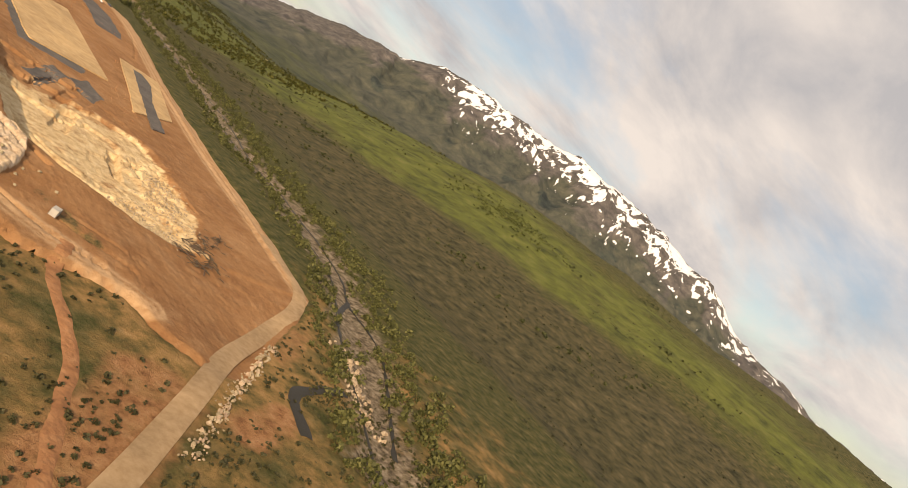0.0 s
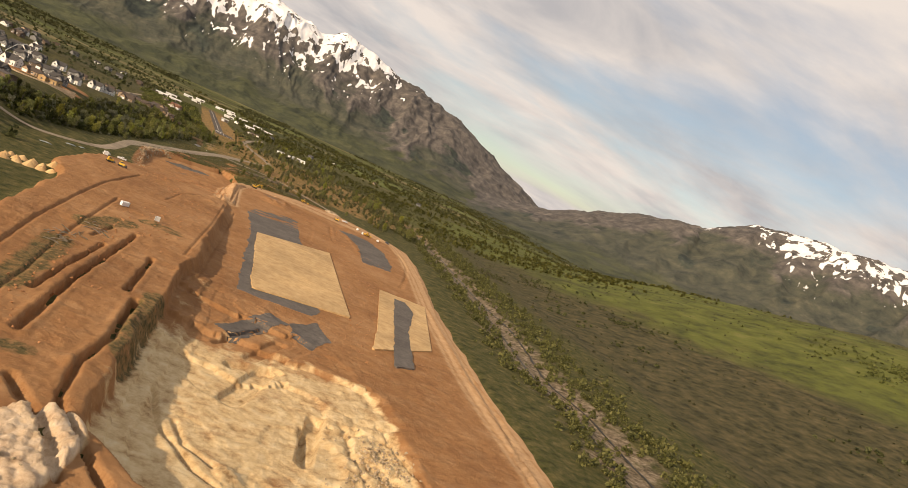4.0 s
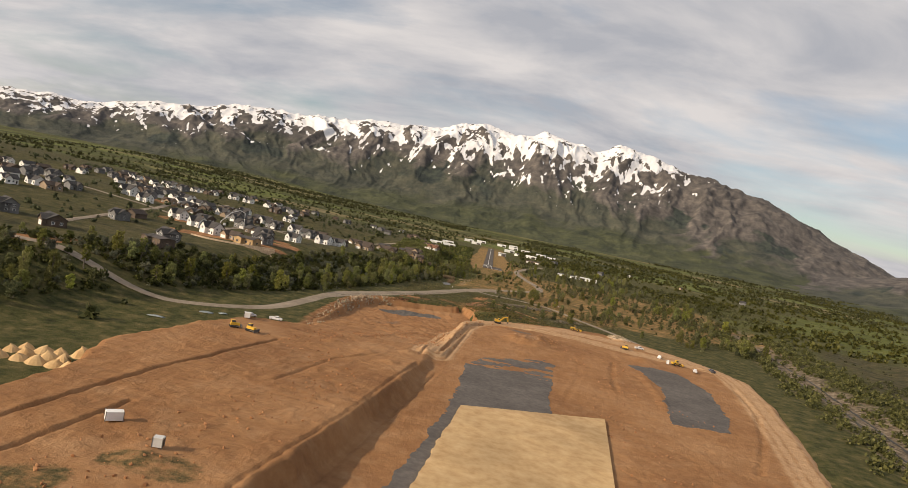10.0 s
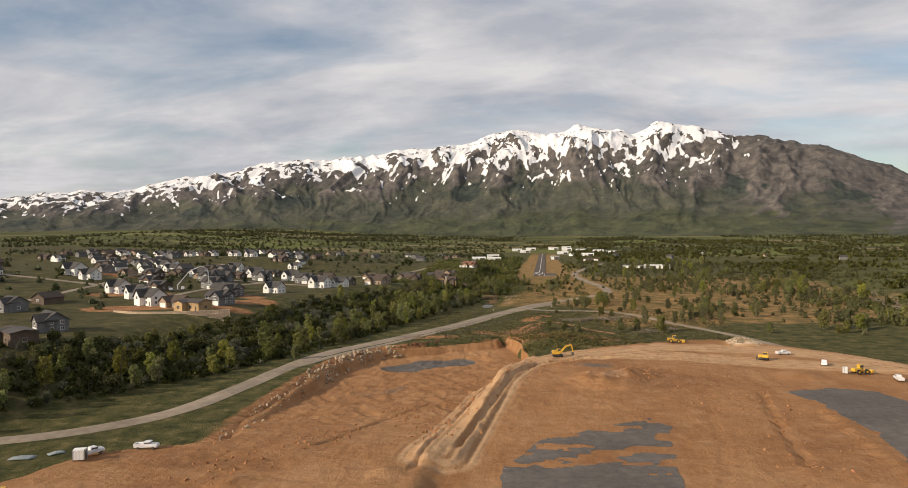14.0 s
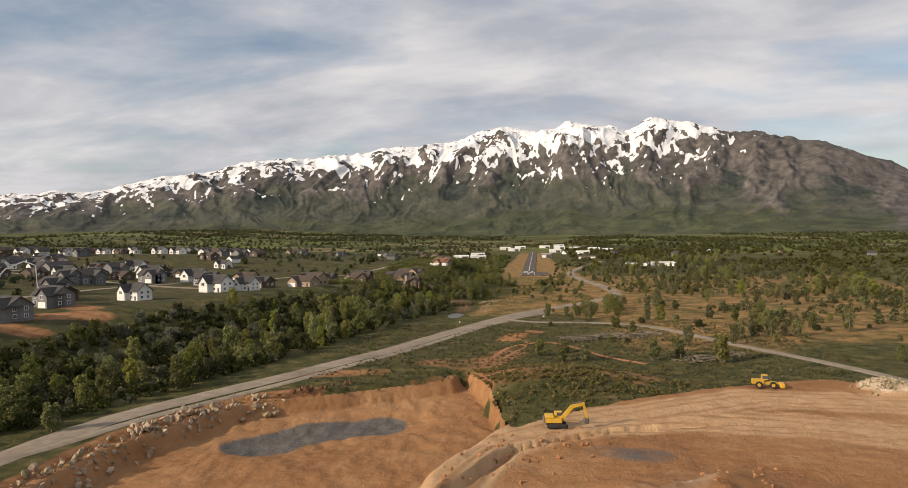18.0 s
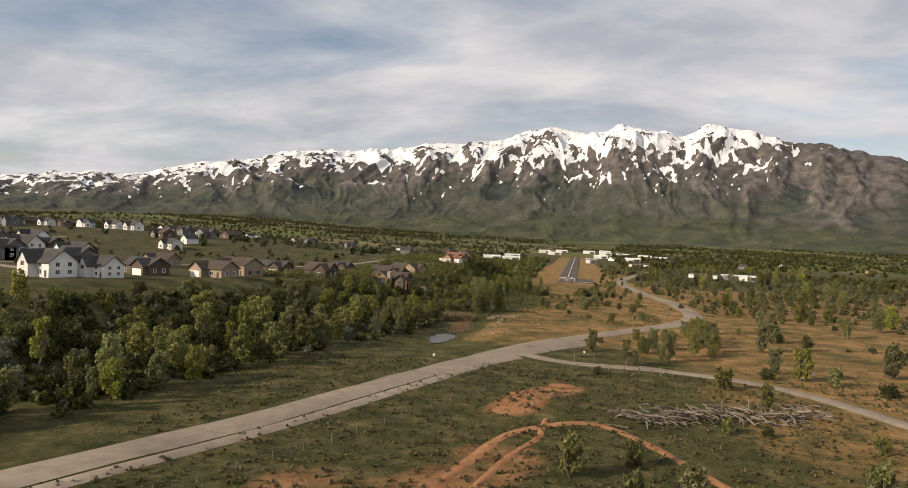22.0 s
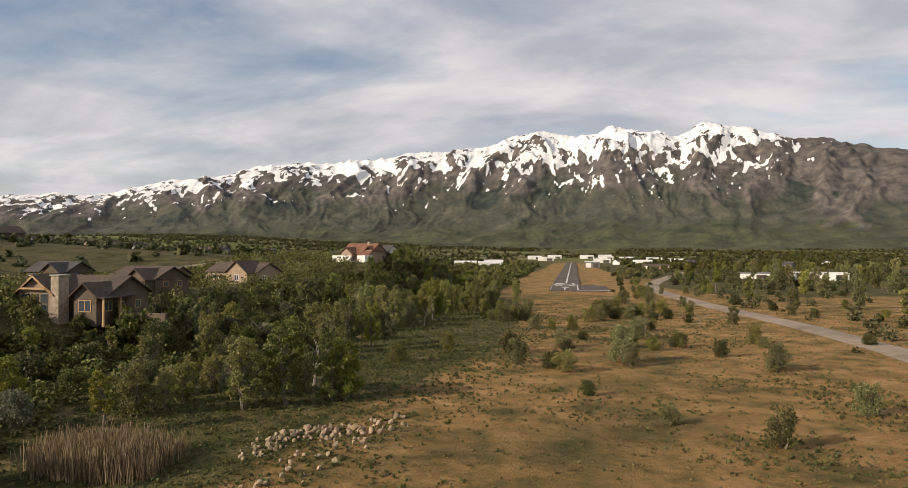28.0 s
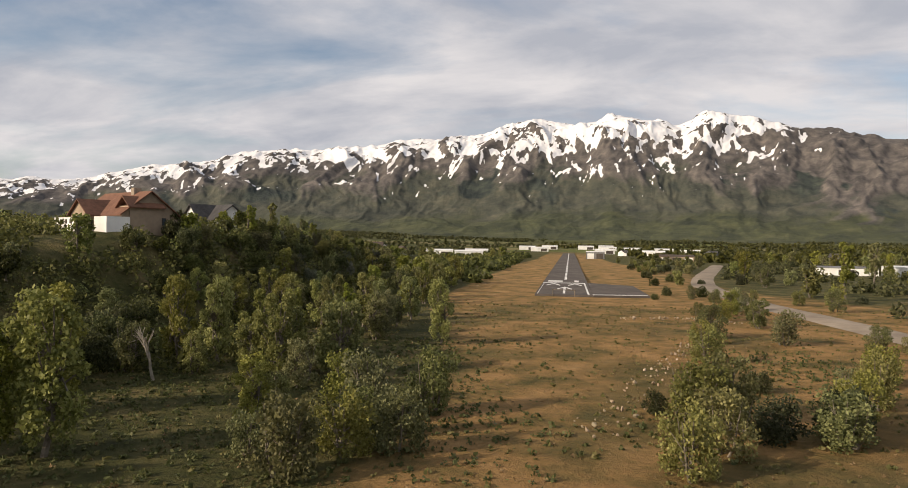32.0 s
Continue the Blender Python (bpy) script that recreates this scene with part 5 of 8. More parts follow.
# single bushes and trees where they stand out on the approach
for kind, x, y, s in [("juniper", 6, -226, 0.8), ("juniper", 1, -206, 1.1), ("juniper", -7, -190, 1.2), ("willow", 12, -199, 1.5), ("juniper", 23, -176, 0.9), ("juniper", 29, -189, 1.2), ("willow", 14, -239, 0.7), ("box", 35, -200, 0.7), ("willow", 23, -246, 1.0), ("juniper", 60, -169, 1.1), ("willow", 10, -119, 1.5), ("willow", 13, -116, 1.3), ("juniper", 20, -119, 1.6), ("willow", 22, -116, 1.3), ("willow", -9, -118, 1.4), ("willow", -13, -121, 1.5), ("willow", -16, -117, 1.3), ("box", -19, -124, 0.6), ("willow", 18, -77, 0.9), ("box", 40, -13, 0.55), ("willow", 39, -77, 0.9), ("box", 62, 20, 1.25), ("poplar", 66, 8, 1.0), ("juniper", -7, -185, 1.0), ("willow", 2, -182, 1.1), ("juniper", 6, -170, 0.9), ("willow", 13, -181, 1.3), ("willow", 24, -177, 1.1), ("willow", 19, -122, 1.2), ("juniper", 18, -105, 0.9), ("juniper", 8, -115, 0.8), ("box", 43, -133, 0.7), ("box", 29, -316, 0.85), ("box", 33, -310, 0.95), ("box", 29, -291, 0.8), ("box", 38, -306, 0.9), ("willow", 36, -231, 1.1), ("juniper", 3, -188, 1.1), ("willow", 15, -177, 1.0), ("willow", 59, -262, 1.2), ("box", 83, -228, 0.8), ("box", 10, -432, 0.9), ("willow", 19, -425, 1.1), ("box", 47, -439, 0.9), ("box", 57, -432, 1.0), ("box", 30, -317, 0.8), ("box", 40, -298, 0.8), ("box", 81, -408, 0.9), ("willow", 24, -40, 0.8), ("juniper", 21, -2, 0.7), ("juniper", 28, 60, 0.9), ("juniper", 36, 85, 1.0), ("juniper", 44, 70, 0.8), ("juniper", 30, 110, 1.0), ("willow", 4, -151, 1.0), ("willow", -1, -152, 0.8), ("willow", -5, -150, 0.9), ("willow", 8, -130, 1.2), ("willow", 11, -125, 1.3), ("juniper", 25, -123, 1.1), ("juniper", 29, -120, 1.2), ("juniper", 33, -129, 1.0), ("willow", 19, -150, 1.1), ("willow", 22, -147, 0.9), ("box", 30, -57, 0.8), ("box", 30, -39, 0.8), ("willow", 27, -48, 1.0), ("juniper", 26, 14, 0.9), ("juniper", 34, 12, 1.0), ("willow", 30, -100, 1.2), ("willow", 36, -110, 1.0), ("juniper", 15, -121, 1.4), ("willow", -9, -128, 1.3), ("willow", -12, -130, 1.2), ("juniper", 32, 190, 1.2), ("juniper", 40, 166, 1.2), ("juniper", 48, 178, 1.1), ("juniper", 61, 195, 1.2)]:
    plant(kind, x, y, s * rng.uniform(0.92, 1.08), rng)
    placed.append((x, y))

def bare_tree(seed, height):
    """A dead tree: grey forked limbs with no leaves."""
    r = random.Random(seed)
    bm = bmesh.new()

    def grow(p, d, l, w, depth):
        q = p + d * l
        limb(bm, p, q, w, w * 0.6, 5)
        if depth:
            for _ in range(3):
                e = (d + Vector((r.gauss(0, 0.5), r.gauss(0, 0.5), r.gauss(0.1, 0.3)))).normalized()
                grow(p.lerp(q, r.uniform(0.6, 1.0)), e, l * r.uniform(0.55, 0.8), w * 0.55, depth - 1)

    grow(Vector((0, 0, -0.3)), Vector((r.gauss(0, 0.15), r.gauss(0, 0.15), 1)).normalized(), height * 0.42, height * 0.024, 3)
    return tagged(part("dead_tree", bm, DEAD_WOOD, None), "bare dead tree with pale grey branches", "tree", group="dead trees in the wood")


DEAD_WOOD = mat("bleached_wood", [(0.3, (0.20, 0.175, 0.14)), (0.7, (0.36, 0.32, 0.26))], 2.0, bump=0.03)
for k, (x, y, h) in enumerate(((-40, -184, 7.5), (-43, -160, 8), (-31, -152, 6), (-48, -142, 8), (-36, -112, 7), (-52, -196, 7), (-30, -226, 7.5), (-74, -312, 9), (-88, -330, 9), (-58, -300, 8), (20, -152, 4), (34, -140, 4.5))):
    bare_tree(300 + k, h).matrix_basis = pose(x, y, surface(x, y), 0, 0, k * 47)

# scattered growth on the valley floor east of the approach
count = 0
for _ in range(9000):
    y = rng.uniform(-462, 330)
    x = rng.uniform(14, 250)
    dens = noise.noise((x * 0.016, y * 0.016, 5.0)) + 0.5 * noise.noise((x * 0.06, y * 0.06, 3.0))
    if y > -40 and x < 30 or road_gap(x, y) < 7.5 or dens < rng.uniform(-0.2, 0.3) or (x < 34 and -290 < y < -205) or (y < -445 and x > 70):
        continue
    if 140 < x < 190 and 120 < y < 200 or not room(x, y, 4.2):
        continue
    kind = rng.choices(["box", "willow", "juniper", "cottonwood", "poplar"], [5, 5, 3, 1.0, 0.3])[0]
    if y > -190 and x < 60 and kind in ("cottonwood", "poplar", "box"):
        kind = "willow"
    plant(kind, x, y, rng.uniform(0.7, 1.4), rng)
    count += 1
    if count > 500:
        break
for kind in TREES:
    for ob in TREES[kind]:
        if ob.name not in used:
            plant(kind.replace("near_", ""), rng.uniform(-60, -48) if "near" in kind else rng.uniform(-120, -90), rng.uniform(-110, -60) if "near" in kind else rng.uniform(-470, -430), 0.8, rng)


# ---- far growth: many small clumps in one sheet a region
def sprays(name, centres, sizes, leaf, per, spray_size, tall, r2):
    """Leaf sprays round many centres, as one mesh."""
    n = len(centres)
    c_ = np.repeat(centres, per, 0)
    s_ = np.repeat(sizes, per)
    d = r2.normal(size=(n * per, 3))
    d[:, 2] = np.abs(d[:, 2])
    d *= (s_ * r2.random(n * per) ** 0.4 / np.linalg.norm(d, axis=1))[:, None]
    d[:, 2] *= tall * 1.5
    p = c_ + d
    nrm = r2.normal(size=(n * per, 3)) + (0, 0, 0.35)
    nrm /= np.linalg.norm(nrm, axis=1)[:, None]
    a_ = np.cross(nrm, r2.normal(size=(n * per, 3)))
    a_ /= np.linalg.norm(a_, axis=1)[:, None] + 1e-9
    b_ = np.cross(nrm, a_)
    size = s_ * spray_size * 2
    l = (size * r2.uniform(0.7, 1.3, n * per))[:, None]
    w = (size * r2.uniform(0.35, 0.6, n * per))[:, None]
    verts = np.stack([p + a_ * (u * l * 0.55) + b_ * (v * w) + nrm * (0.12 * w * u) for u, v in ((-1.1, 0.1), (0.0, -1), (1.15, -0.1), (0.1, 1))], 1).reshape(-1, 3)
    faces = np.arange(n * per * 4).reshape(-1, 4)
    me = bpy.data.meshes.new(name)
    me.vertices.add(len(verts))
    me.vertices.foreach_set("co", verts.ravel())
    me.loops.add(faces.size)
    me.loops.foreach_set("vertex_index", faces.ravel().astype(np.int32))
    me.polygons.add(len(faces))
    me.polygons.foreach_set("loop_start", np.arange(0, faces.size, 4, dtype=np.int32))
    me.update(calc_edges=True)
    me.materials.append(leaf)
    return new(name, me)


def scatter(name, label, category, n, place, leaf, size_lo, size_hi, per, seed, spray_size=0.42, tall=1.0):
    r2 = np.random.default_rng(seed)
    x, y, ok = place(r2, n * 7)
    x, y = x[ok][:n], y[ok][:n]
    centres = np.stack([x, y, top_height(x, y)], 1)
    return tagged(sprays(name, centres, r2.uniform(size_lo, size_hi, len(x)), leaf, per, spray_size, tall, r2), label, category, kind="stuff")


def along_creek(r, n):
    y = r.uniform(-1200, -250, n)
    off = np.where(r.random(n) < 0.66, r.normal(30, 13, n), r.normal(-22, 7, n))
    x = line_at(y, [(-1500, 20), (-1160, 35), (-1090, 78), (-1000, 134), (-900, 160), (-840, 160), (-720, 190), (-530, 222), (-300, 250), (0, 330), (600, 500)]) + off
    return x, y, in_site(x, y) < -5


def valley_far(r, n):
    y, x = r.uniform(-260, 1500, n), r.uniform(-60, 1300, n)
    ok = grid_noise(x, y, 150, 7, 3) + 0.6 * grid_noise(x, y, 45, 8, 2) > r.uniform(-0.15, 0.4, n)
    ok &= ~((np.abs(x) < 45 + np.maximum(0, y) * 0.03) & (y < 1000)) & ~((x < 250) & (y < 330)) & ~((x > 135) & (x < 200) & (y > 110) & (y < 210))
    return x, y, ok


def tree_belts(r, n):
    y, x = 500 + 1500 * r.random(n) ** 0.8, r.uniform(-1500, 1700, n)
    u, v = x * 0.97 + y * 0.24, y * 0.97 - x * 0.24
    rows = np.abs(grid_noise(u * 0.35, v, 130, 27, 3)) < 0.09
    return x, y, (rows | (grid_noise(x, y, 170, 29, 3) > 0.42)) & (np.abs(x) > 60 + 0.03 * y)


def valley_mid(r, n):
    y, x = r.uniform(-470, 330, n), r.uniform(52, 420, n)
    ok = grid_noise(x, y, 70, 71, 3) + 0.5 * grid_noise(x, y, 24, 72, 2) > r.uniform(-0.2, 0.45, n)
    ok &= (road_gap_of(x, y) > 7) & (in_site(x, y) < -6) & ((x > 95) | (y > -190)) & ~((x > 108) & (x < 190) & (y > 130) & (y < 205))
    return x, y, ok


def mound_top(r, n):
    x, y = r.normal(16, 20, n), r.normal(-482, 15, n)
    return x, y, (in_site(x, y) < -2) & (grid_noise(x * 0.5, y, 7, 75, 2) > -0.25)


def west_far(r, n):
    y, x = r.uniform(-1050, 2300, n), -r.uniform(70, 1500, n)
    ok = grid_noise(x, y, 140, 11, 3) > r.uniform(-0.2, 0.4, n)
    ok &= ~((y < 130) & (x > -140)) & ~((y > -640) & (y < -150) & (x > -330))
    return x, y, ok


def hill_sage(r, n):
    y, x = r.uniform(-1300, 300, n), r.uniform(210, 1250, n)
    return x, y, grid_noise(x, y, 100, 13, 3) > r.uniform(-0.5, 0.5, n)


def gully(r, n):
    y, x = r.uniform(-1150, 100, n), r.uniform(330, 1050, n)
    return x, y, (grid_noise(x, y, 110, 19, 3) > 0.42) & (grid_noise(x, y, 30, 23, 2) > -0.2)


def knoll(r, n):
    x, y = r.normal(775, 38, n), r.normal(-625, 55, n)
    return x, y, grid_noise(x, y, 26, 77, 2) > -0.25


def mound_tufts(r, n):
    x, y = r.uniform(-60, 110, n), r.uniform(-530, -350, n)
    return x, y, (in_site(x, y) < -2) & (road_gap_of(x, y) > 5)


def verge(r, n):
    x, y = r.uniform(-75, 90, n), r.uniform(-440, -20, n)
    return x, y, (road_gap_of(x, y) > 4.8) & (x > line_at(y, WOOD_EAST) - 25)


def glade_floor(r, n):
    x, y = r.uniform(-52, 44, n), r.uniform(-265, -80, n)
    green = grid_noise(x, y, 16, 37, 3) + 0.9 * smooth(4, -26, x)
    return x, y, (road_gap_of(x, y) > 4.8) & (green > r.uniform(-0.1, 0.7, n))


def runway_side(r, n):
    y, x = r.uniform(50, 520, n), -24 - 110 * r.random(n) ** 1.3
    return x, y, (grid_noise(x, y, 40, 39, 3) > -0.3) & (x < -26 - 0.02 * y) & ((x + 92) ** 2 + (y - 40) ** 2 > 120) & ~((x < -68) & (y > 395) & (y < 450))


def south_scrub(r, n):
    x, y = r.uniform(-160, 60, n), r.uniform(-1230, -1080, n)
    return x, y, (in_site(x, y) < -3) & (seg_dist(x, y, ROAD_SOUTH) > 6) & (grid_noise(x, y, 30, 17, 3) > r.uniform(-0.3, 0.5, n))


reedbed = lambda r, n: (-36.5 + 4.5 * np.clip(r.normal(0, 0.6, n), -1.3, 1.3), -259 + 3.0 * np.clip(r.normal(0, 0.6, n), -1.3, 1.3), np.ones(n, bool))


def straw(r, n):
    a_ = r.random(n)
    return r.normal(-33, 1.6, n), -286 + a_ * 18 + r.normal(0, 1.5, n), np.ones(n, bool)


scatter("creek_thicket", "line of green shrubs along the creek bed", "shrubs", 2000, along_creek, LEAF_OAK, 0.8, 3.0, 36, 101, 0.26)
scatter("valley_trees", "many small trees and bushes across the valley floor", "trees", 4200, valley_far, LEAF_OAK, 1.2, 3.8, 24, 102, 0.5, 1.2)
scatter("far_tree_belts", "belts of trees between the far fields of the valley", "trees", 5200, tree_belts, LEAF_DARK, 2.0, 5.0, 14, 120, 0.5, 1.1)
scatter("valley_grove", "groves of light green trees on the valley floor", "trees", 850, valley_mid, LEAF_OAK, 1.1, 2.6, 90, 121, 0.19, 1.45)
scatter("valley_bushes", "dark bushes scattered on the valley floor", "shrubs", 900, valley_mid, LEAF_OAK, 0.6, 1.7, 50, 122, 0.24, 0.95)
scatter("mound_scrub", "rough dark weeds covering the spoil mound", "shrubs", 700, mound_top, LEAF_GRASS, 0.3, 0.9, 26, 123, 0.3, 0.8)
scatter("hillside_trees", "groups of dark trees on the western hills", "trees", 1900, west_far, LEAF_DARK, 1.3, 3.4, 22, 103, 0.5, 1.2)
scatter("sagebrush", "sparse grey-green sagebrush dotting the eastern hills", "shrubs", 3600, hill_sage, LEAF_SAGE, 0.4, 1.5, 12, 104, 0.5, 0.6)
scatter("gully_shrubs", "dark green shrubs gathered in hillside gullies", "shrubs", 700, gully, LEAF_OAK, 0.8, 2.6, 24, 124, 0.4, 0.9)
scatter("knoll_shrubs", "dark green shrubs crowding a hillside knoll", "shrubs", 420, knoll, LEAF_OAK, 0.8, 2.6, 24, 125, 0.4, 0.9)
scatter("grass_tufts", "rough tufts of grass and weeds on the spoil mound", "grass", 5200, mound_tufts, LEAF_GRASS, 0.12, 0.55, 9, 105, 0.5, 0.8)
scatter("meadow_tufts", "low tufts of green grass on the meadow", "grass", 12000, verge, LEAF_GRASS, 0.08, 0.30, 7, 106, 0.5, 0.5)
scatter("glade_grass", "rough green grass clumps between the trees", "grass", 14000, glade_floor, LEAF_GREEN, 0.08, 0.32, 9, 117, 0.42, 0.9)
scatter("runway_wood", "dark trees and bushes beside the runway", "trees", 1100, runway_side, LEAF_OAK, 1.0, 3.0, 40, 118, 0.3, 1.15)
scatter("dry_tufts", "low bleached tufts of dry grass on the meadow", "grass", 7000, verge, LEAF_DRY, 0.05, 0.16, 7, 116, 0.5, 1.2)


def slope_thicket(r, n):
    y = r.uniform(-720, 160, n)
    e, w = line_at(y, WOOD_EAST), line_at(y, WOOD_WEST)
    x = w + (e - w) * r.random(n)
    ok = (road_gap_of(x, y) > 9) & (grid_noise(x, y, 26, 41, 3) > -0.35) & ~((y > -190) & (x > -46)) & ~((y > -268) & (x > -66))
    return x, y, ok


def brow_thicket(r, n):
    y, x = r.uniform(-266, 140, n), r.uniform(-120, -34, n)
    ok = ~((x > -43) & (y > -205) & (y < -108)) & (x < line_at(y, WOOD_EAST) - 10) & (grid_noise(x, y, 20, 43, 3) > -0.4) & ((x + 74) ** 2 + (y + 61) ** 2 > 150) & ((x + 75) ** 2 + (y + 27) ** 2 > 90) & ((x + 92) ** 2 + (y + 122) ** 2 > 150) & ((x + 80) ** 2 + (y + 205) ** 2 > 110) & ((x + 88) ** 2 + (y + 172) ** 2 > 100)
    return x, y, ok


def town_trees(r, n):
    y, x = r.uniform(-560, 500, n), r.uniform(-700, -150, n)
    return x, y, (grid_noise(x, y, 60, 47, 3) > r.uniform(-0.4, 0.5, n)) & ((x < -215) | (y > -280))


scatter("brow_thicket", "low dark scrub covering the brow of the bluff", "shrubs", 3400, brow_thicket, LEAF_OAK, 0.8, 2.5, 80, 112, 0.115, 1.0)
scatter("brow_saplings", "light green saplings mixed into the scrub", "shrubs", 340, brow_thicket, LEAF_SPRING, 0.9, 2.0, 84, 113, 0.125, 1.3)
scatter("garden_trees", "dark garden trees between the hillside houses", "trees", 900, town_trees, LEAF_DARK, 1.0, 2.4, 20, 114, 0.5, 1.2)


scatter("slope_thicket", "dense dark thicket of scrub oak covering the slope", "shrubs", 2300, slope_thicket, LEAF_OAK, 0.9, 2.0, 44, 110, 0.26, 0.95)
scatter("pale_thicket", "silvery bushes mixed into the thicket", "shrubs", 420, slope_thicket, LEAF_SILVER, 0.9, 1.9, 44, 111, 0.26, 1.0)


def blades(name, label, n, place, material, low, high, wide, seed):
    """Upright tapering blades, as one mesh."""
    r2 = np.random.default_rng(seed)
    x, y, ok = place(r2, n)
    z = np.array([surface(u, v) for u, v in zip(x, y)]) - 0.05
    h, w = r2.uniform(low, high, n), r2.uniform(0.6, 1.2, n) * wide
    turn_, lean, way = r2.uniform(0, np.pi, n), r2.uniform(0, 0.28, n) * h, r2.uniform(0, 2 * np.pi, n)
    cx, sx = np.cos(turn_) * w, np.sin(turn_) * w
    tx, ty = x + np.cos(way) * lean, y + np.sin(way) * lean
    verts = np.stack([np.stack(p, 1) for p in ((x - cx, y - sx, z), (x + cx, y + sx, z), (tx + cx * 0.5, ty + sx * 0.5, z + h), (tx - cx * 0.5, ty - sx * 0.5, z + h))], 1).reshape(-1, 3)
    me = bpy.data.meshes.new(name)
    me.from_pydata(verts.tolist(), [], np.arange(n * 4).reshape(-1, 4).tolist())
    me.materials.append(material)
    return tagged(new(name, me), label, "reeds", kind="stuff")


blades("reeds", "stand of dry straw-coloured reeds in a ditch", 5200, reedbed, LEAF_DRY, 1.4, 3.0, 0.05, 107)
blades("straw_grass", "bleached dry grass beside the pond", 2600, straw, LEAF_DRY, 0.5, 1.2, 0.04, 108)
scatter("roadside_scrub", "low grey-green scrub on dry ground by the road", "shrubs", 1500, south_scrub, LEAF_SAGE, 0.3, 1.0, 14, 109, 0.45, 0.6)

# ---------------------------------------------------------------- buildings
WHITE_SIDING = mat("white_siding", [(0.3, (0.72, 0.71, 0.68)), (0.7, (0.80, 0.79, 0.76))], 0.7, rough=0.7, bump=0.02)
TAN_STUCCO = mat("tan_stucco", [(0.3, (0.27, 0.205, 0.145)), (0.7, (0.36, 0.28, 0.20))], 0.8, bump=0.02)
GREY_SIDING = mat("grey_siding", [(0.3, (0.13, 0.13, 0.132)), (0.7, (0.20, 0.20, 0.20))], 0.7, rough=0.75, bump=0.02)
BROWN_SIDING = mat("brown_siding", [(0.3, (0.085, 0.062, 0.046)), (0.7, (0.14, 0.105, 0.08))], 0.7, rough=0.8, bump=0.02)
STONE = mat("field_stone", [(0.25, (0.17, 0.14, 0.11)), (0.5, (0.32, 0.26, 0.20)), (0.75, (0.46, 0.38, 0.30))], 1.8, bump=0.12, bump_scale=2.2)
SHINGLE_DARK = mat("dark_shingles", [(0.3, (0.045, 0.043, 0.043)), (0.7, (0.085, 0.08, 0.077))], 1.5, rough=0.9, bump=0.04, bump_scale=5.0)
SHINGLE_RED = mat("red_brown_shingles", [(0.3, (0.12, 0.060, 0.038)), (0.7, (0.20, 0.10, 0.065))], 1.5, rough=0.9, bump=0.04, bump_scale=5.0)
SHINGLE_BROWN = mat("brown_shingles", [(0.3, (0.058, 0.044, 0.036)), (0.7, (0.105, 0.080, 0.064))], 1.5, rough=0.9, bump=0.04, bump_scale=5.0)
TRIM = mat("white_trim", [(0.3, (0.76, 0.75, 0.72)), (0.7, (0.82, 0.81, 0.79))], 1.0, rough=0.6, bump=0.0)
DARK_TRIM = mat("dark_trim", [(0.3, (0.05, 0.042, 0.036)), (0.7, (0.085, 0.07, 0.06))], 1.0, rough=0.6, bump=0.0)
GLASS = bpy.data.materials.new("window_glass")
t, b = nodes(GLASS)
b.inputs["Base Color"].default_value, b.inputs["Roughness"].default_value, b.inputs["Metallic"].default_value = (0.06, 0.075, 0.09, 1), 0.08, 0.0
b.inputs["Specular IOR Level"].default_value = 0.8
METAL_WHITE = mat("white_sheet_metal", [(0.3, (0.68, 0.68, 0.66)), (0.7, (0.78, 0.78, 0.76))], 0.4, rough=0.5, bump=0.0)
TIMBER = mat("raw_timber", [(0.3, (0.34, 0.22, 0.11)), (0.7, (0.50, 0.35, 0.19))], 1.2, bump=0.03)
CONCRETE = mat("concrete", [(0.3, (0.34, 0.32, 0.29)), (0.7, (0.48, 0.46, 0.42))], 0.8, bump=0.03)


def box(bm, x0, y0, z0, x1, y1, z1, bevel=0.0):
    v = [bm.verts.new(p) for p in ((x0, y0, z0), (x1, y0, z0), (x1, y1, z0), (x0, y1, z0), (x0, y0, z1), (x1, y0, z1), (x1, y1, z1), (x0, y1, z1))]
    fs = [bm.faces.new([v[i] for i in q]) for q in ((3, 2, 1, 0), (4, 5, 6, 7), (0, 1, 5, 4), (1, 2, 6, 5), (2, 3, 7, 6), (3, 0, 4, 7))]
    if bevel:
        bmesh.ops.bevel(bm, geom=list({e for f_ in fs for e in f_.edges}), offset=bevel, segments=1, affect="EDGES")


def boxed(name, dims, material, parent, label="", bevel=0.0):
    bm = bmesh.new()
    box(bm, *dims, bevel)
    return part(name, bm, material, parent, label)


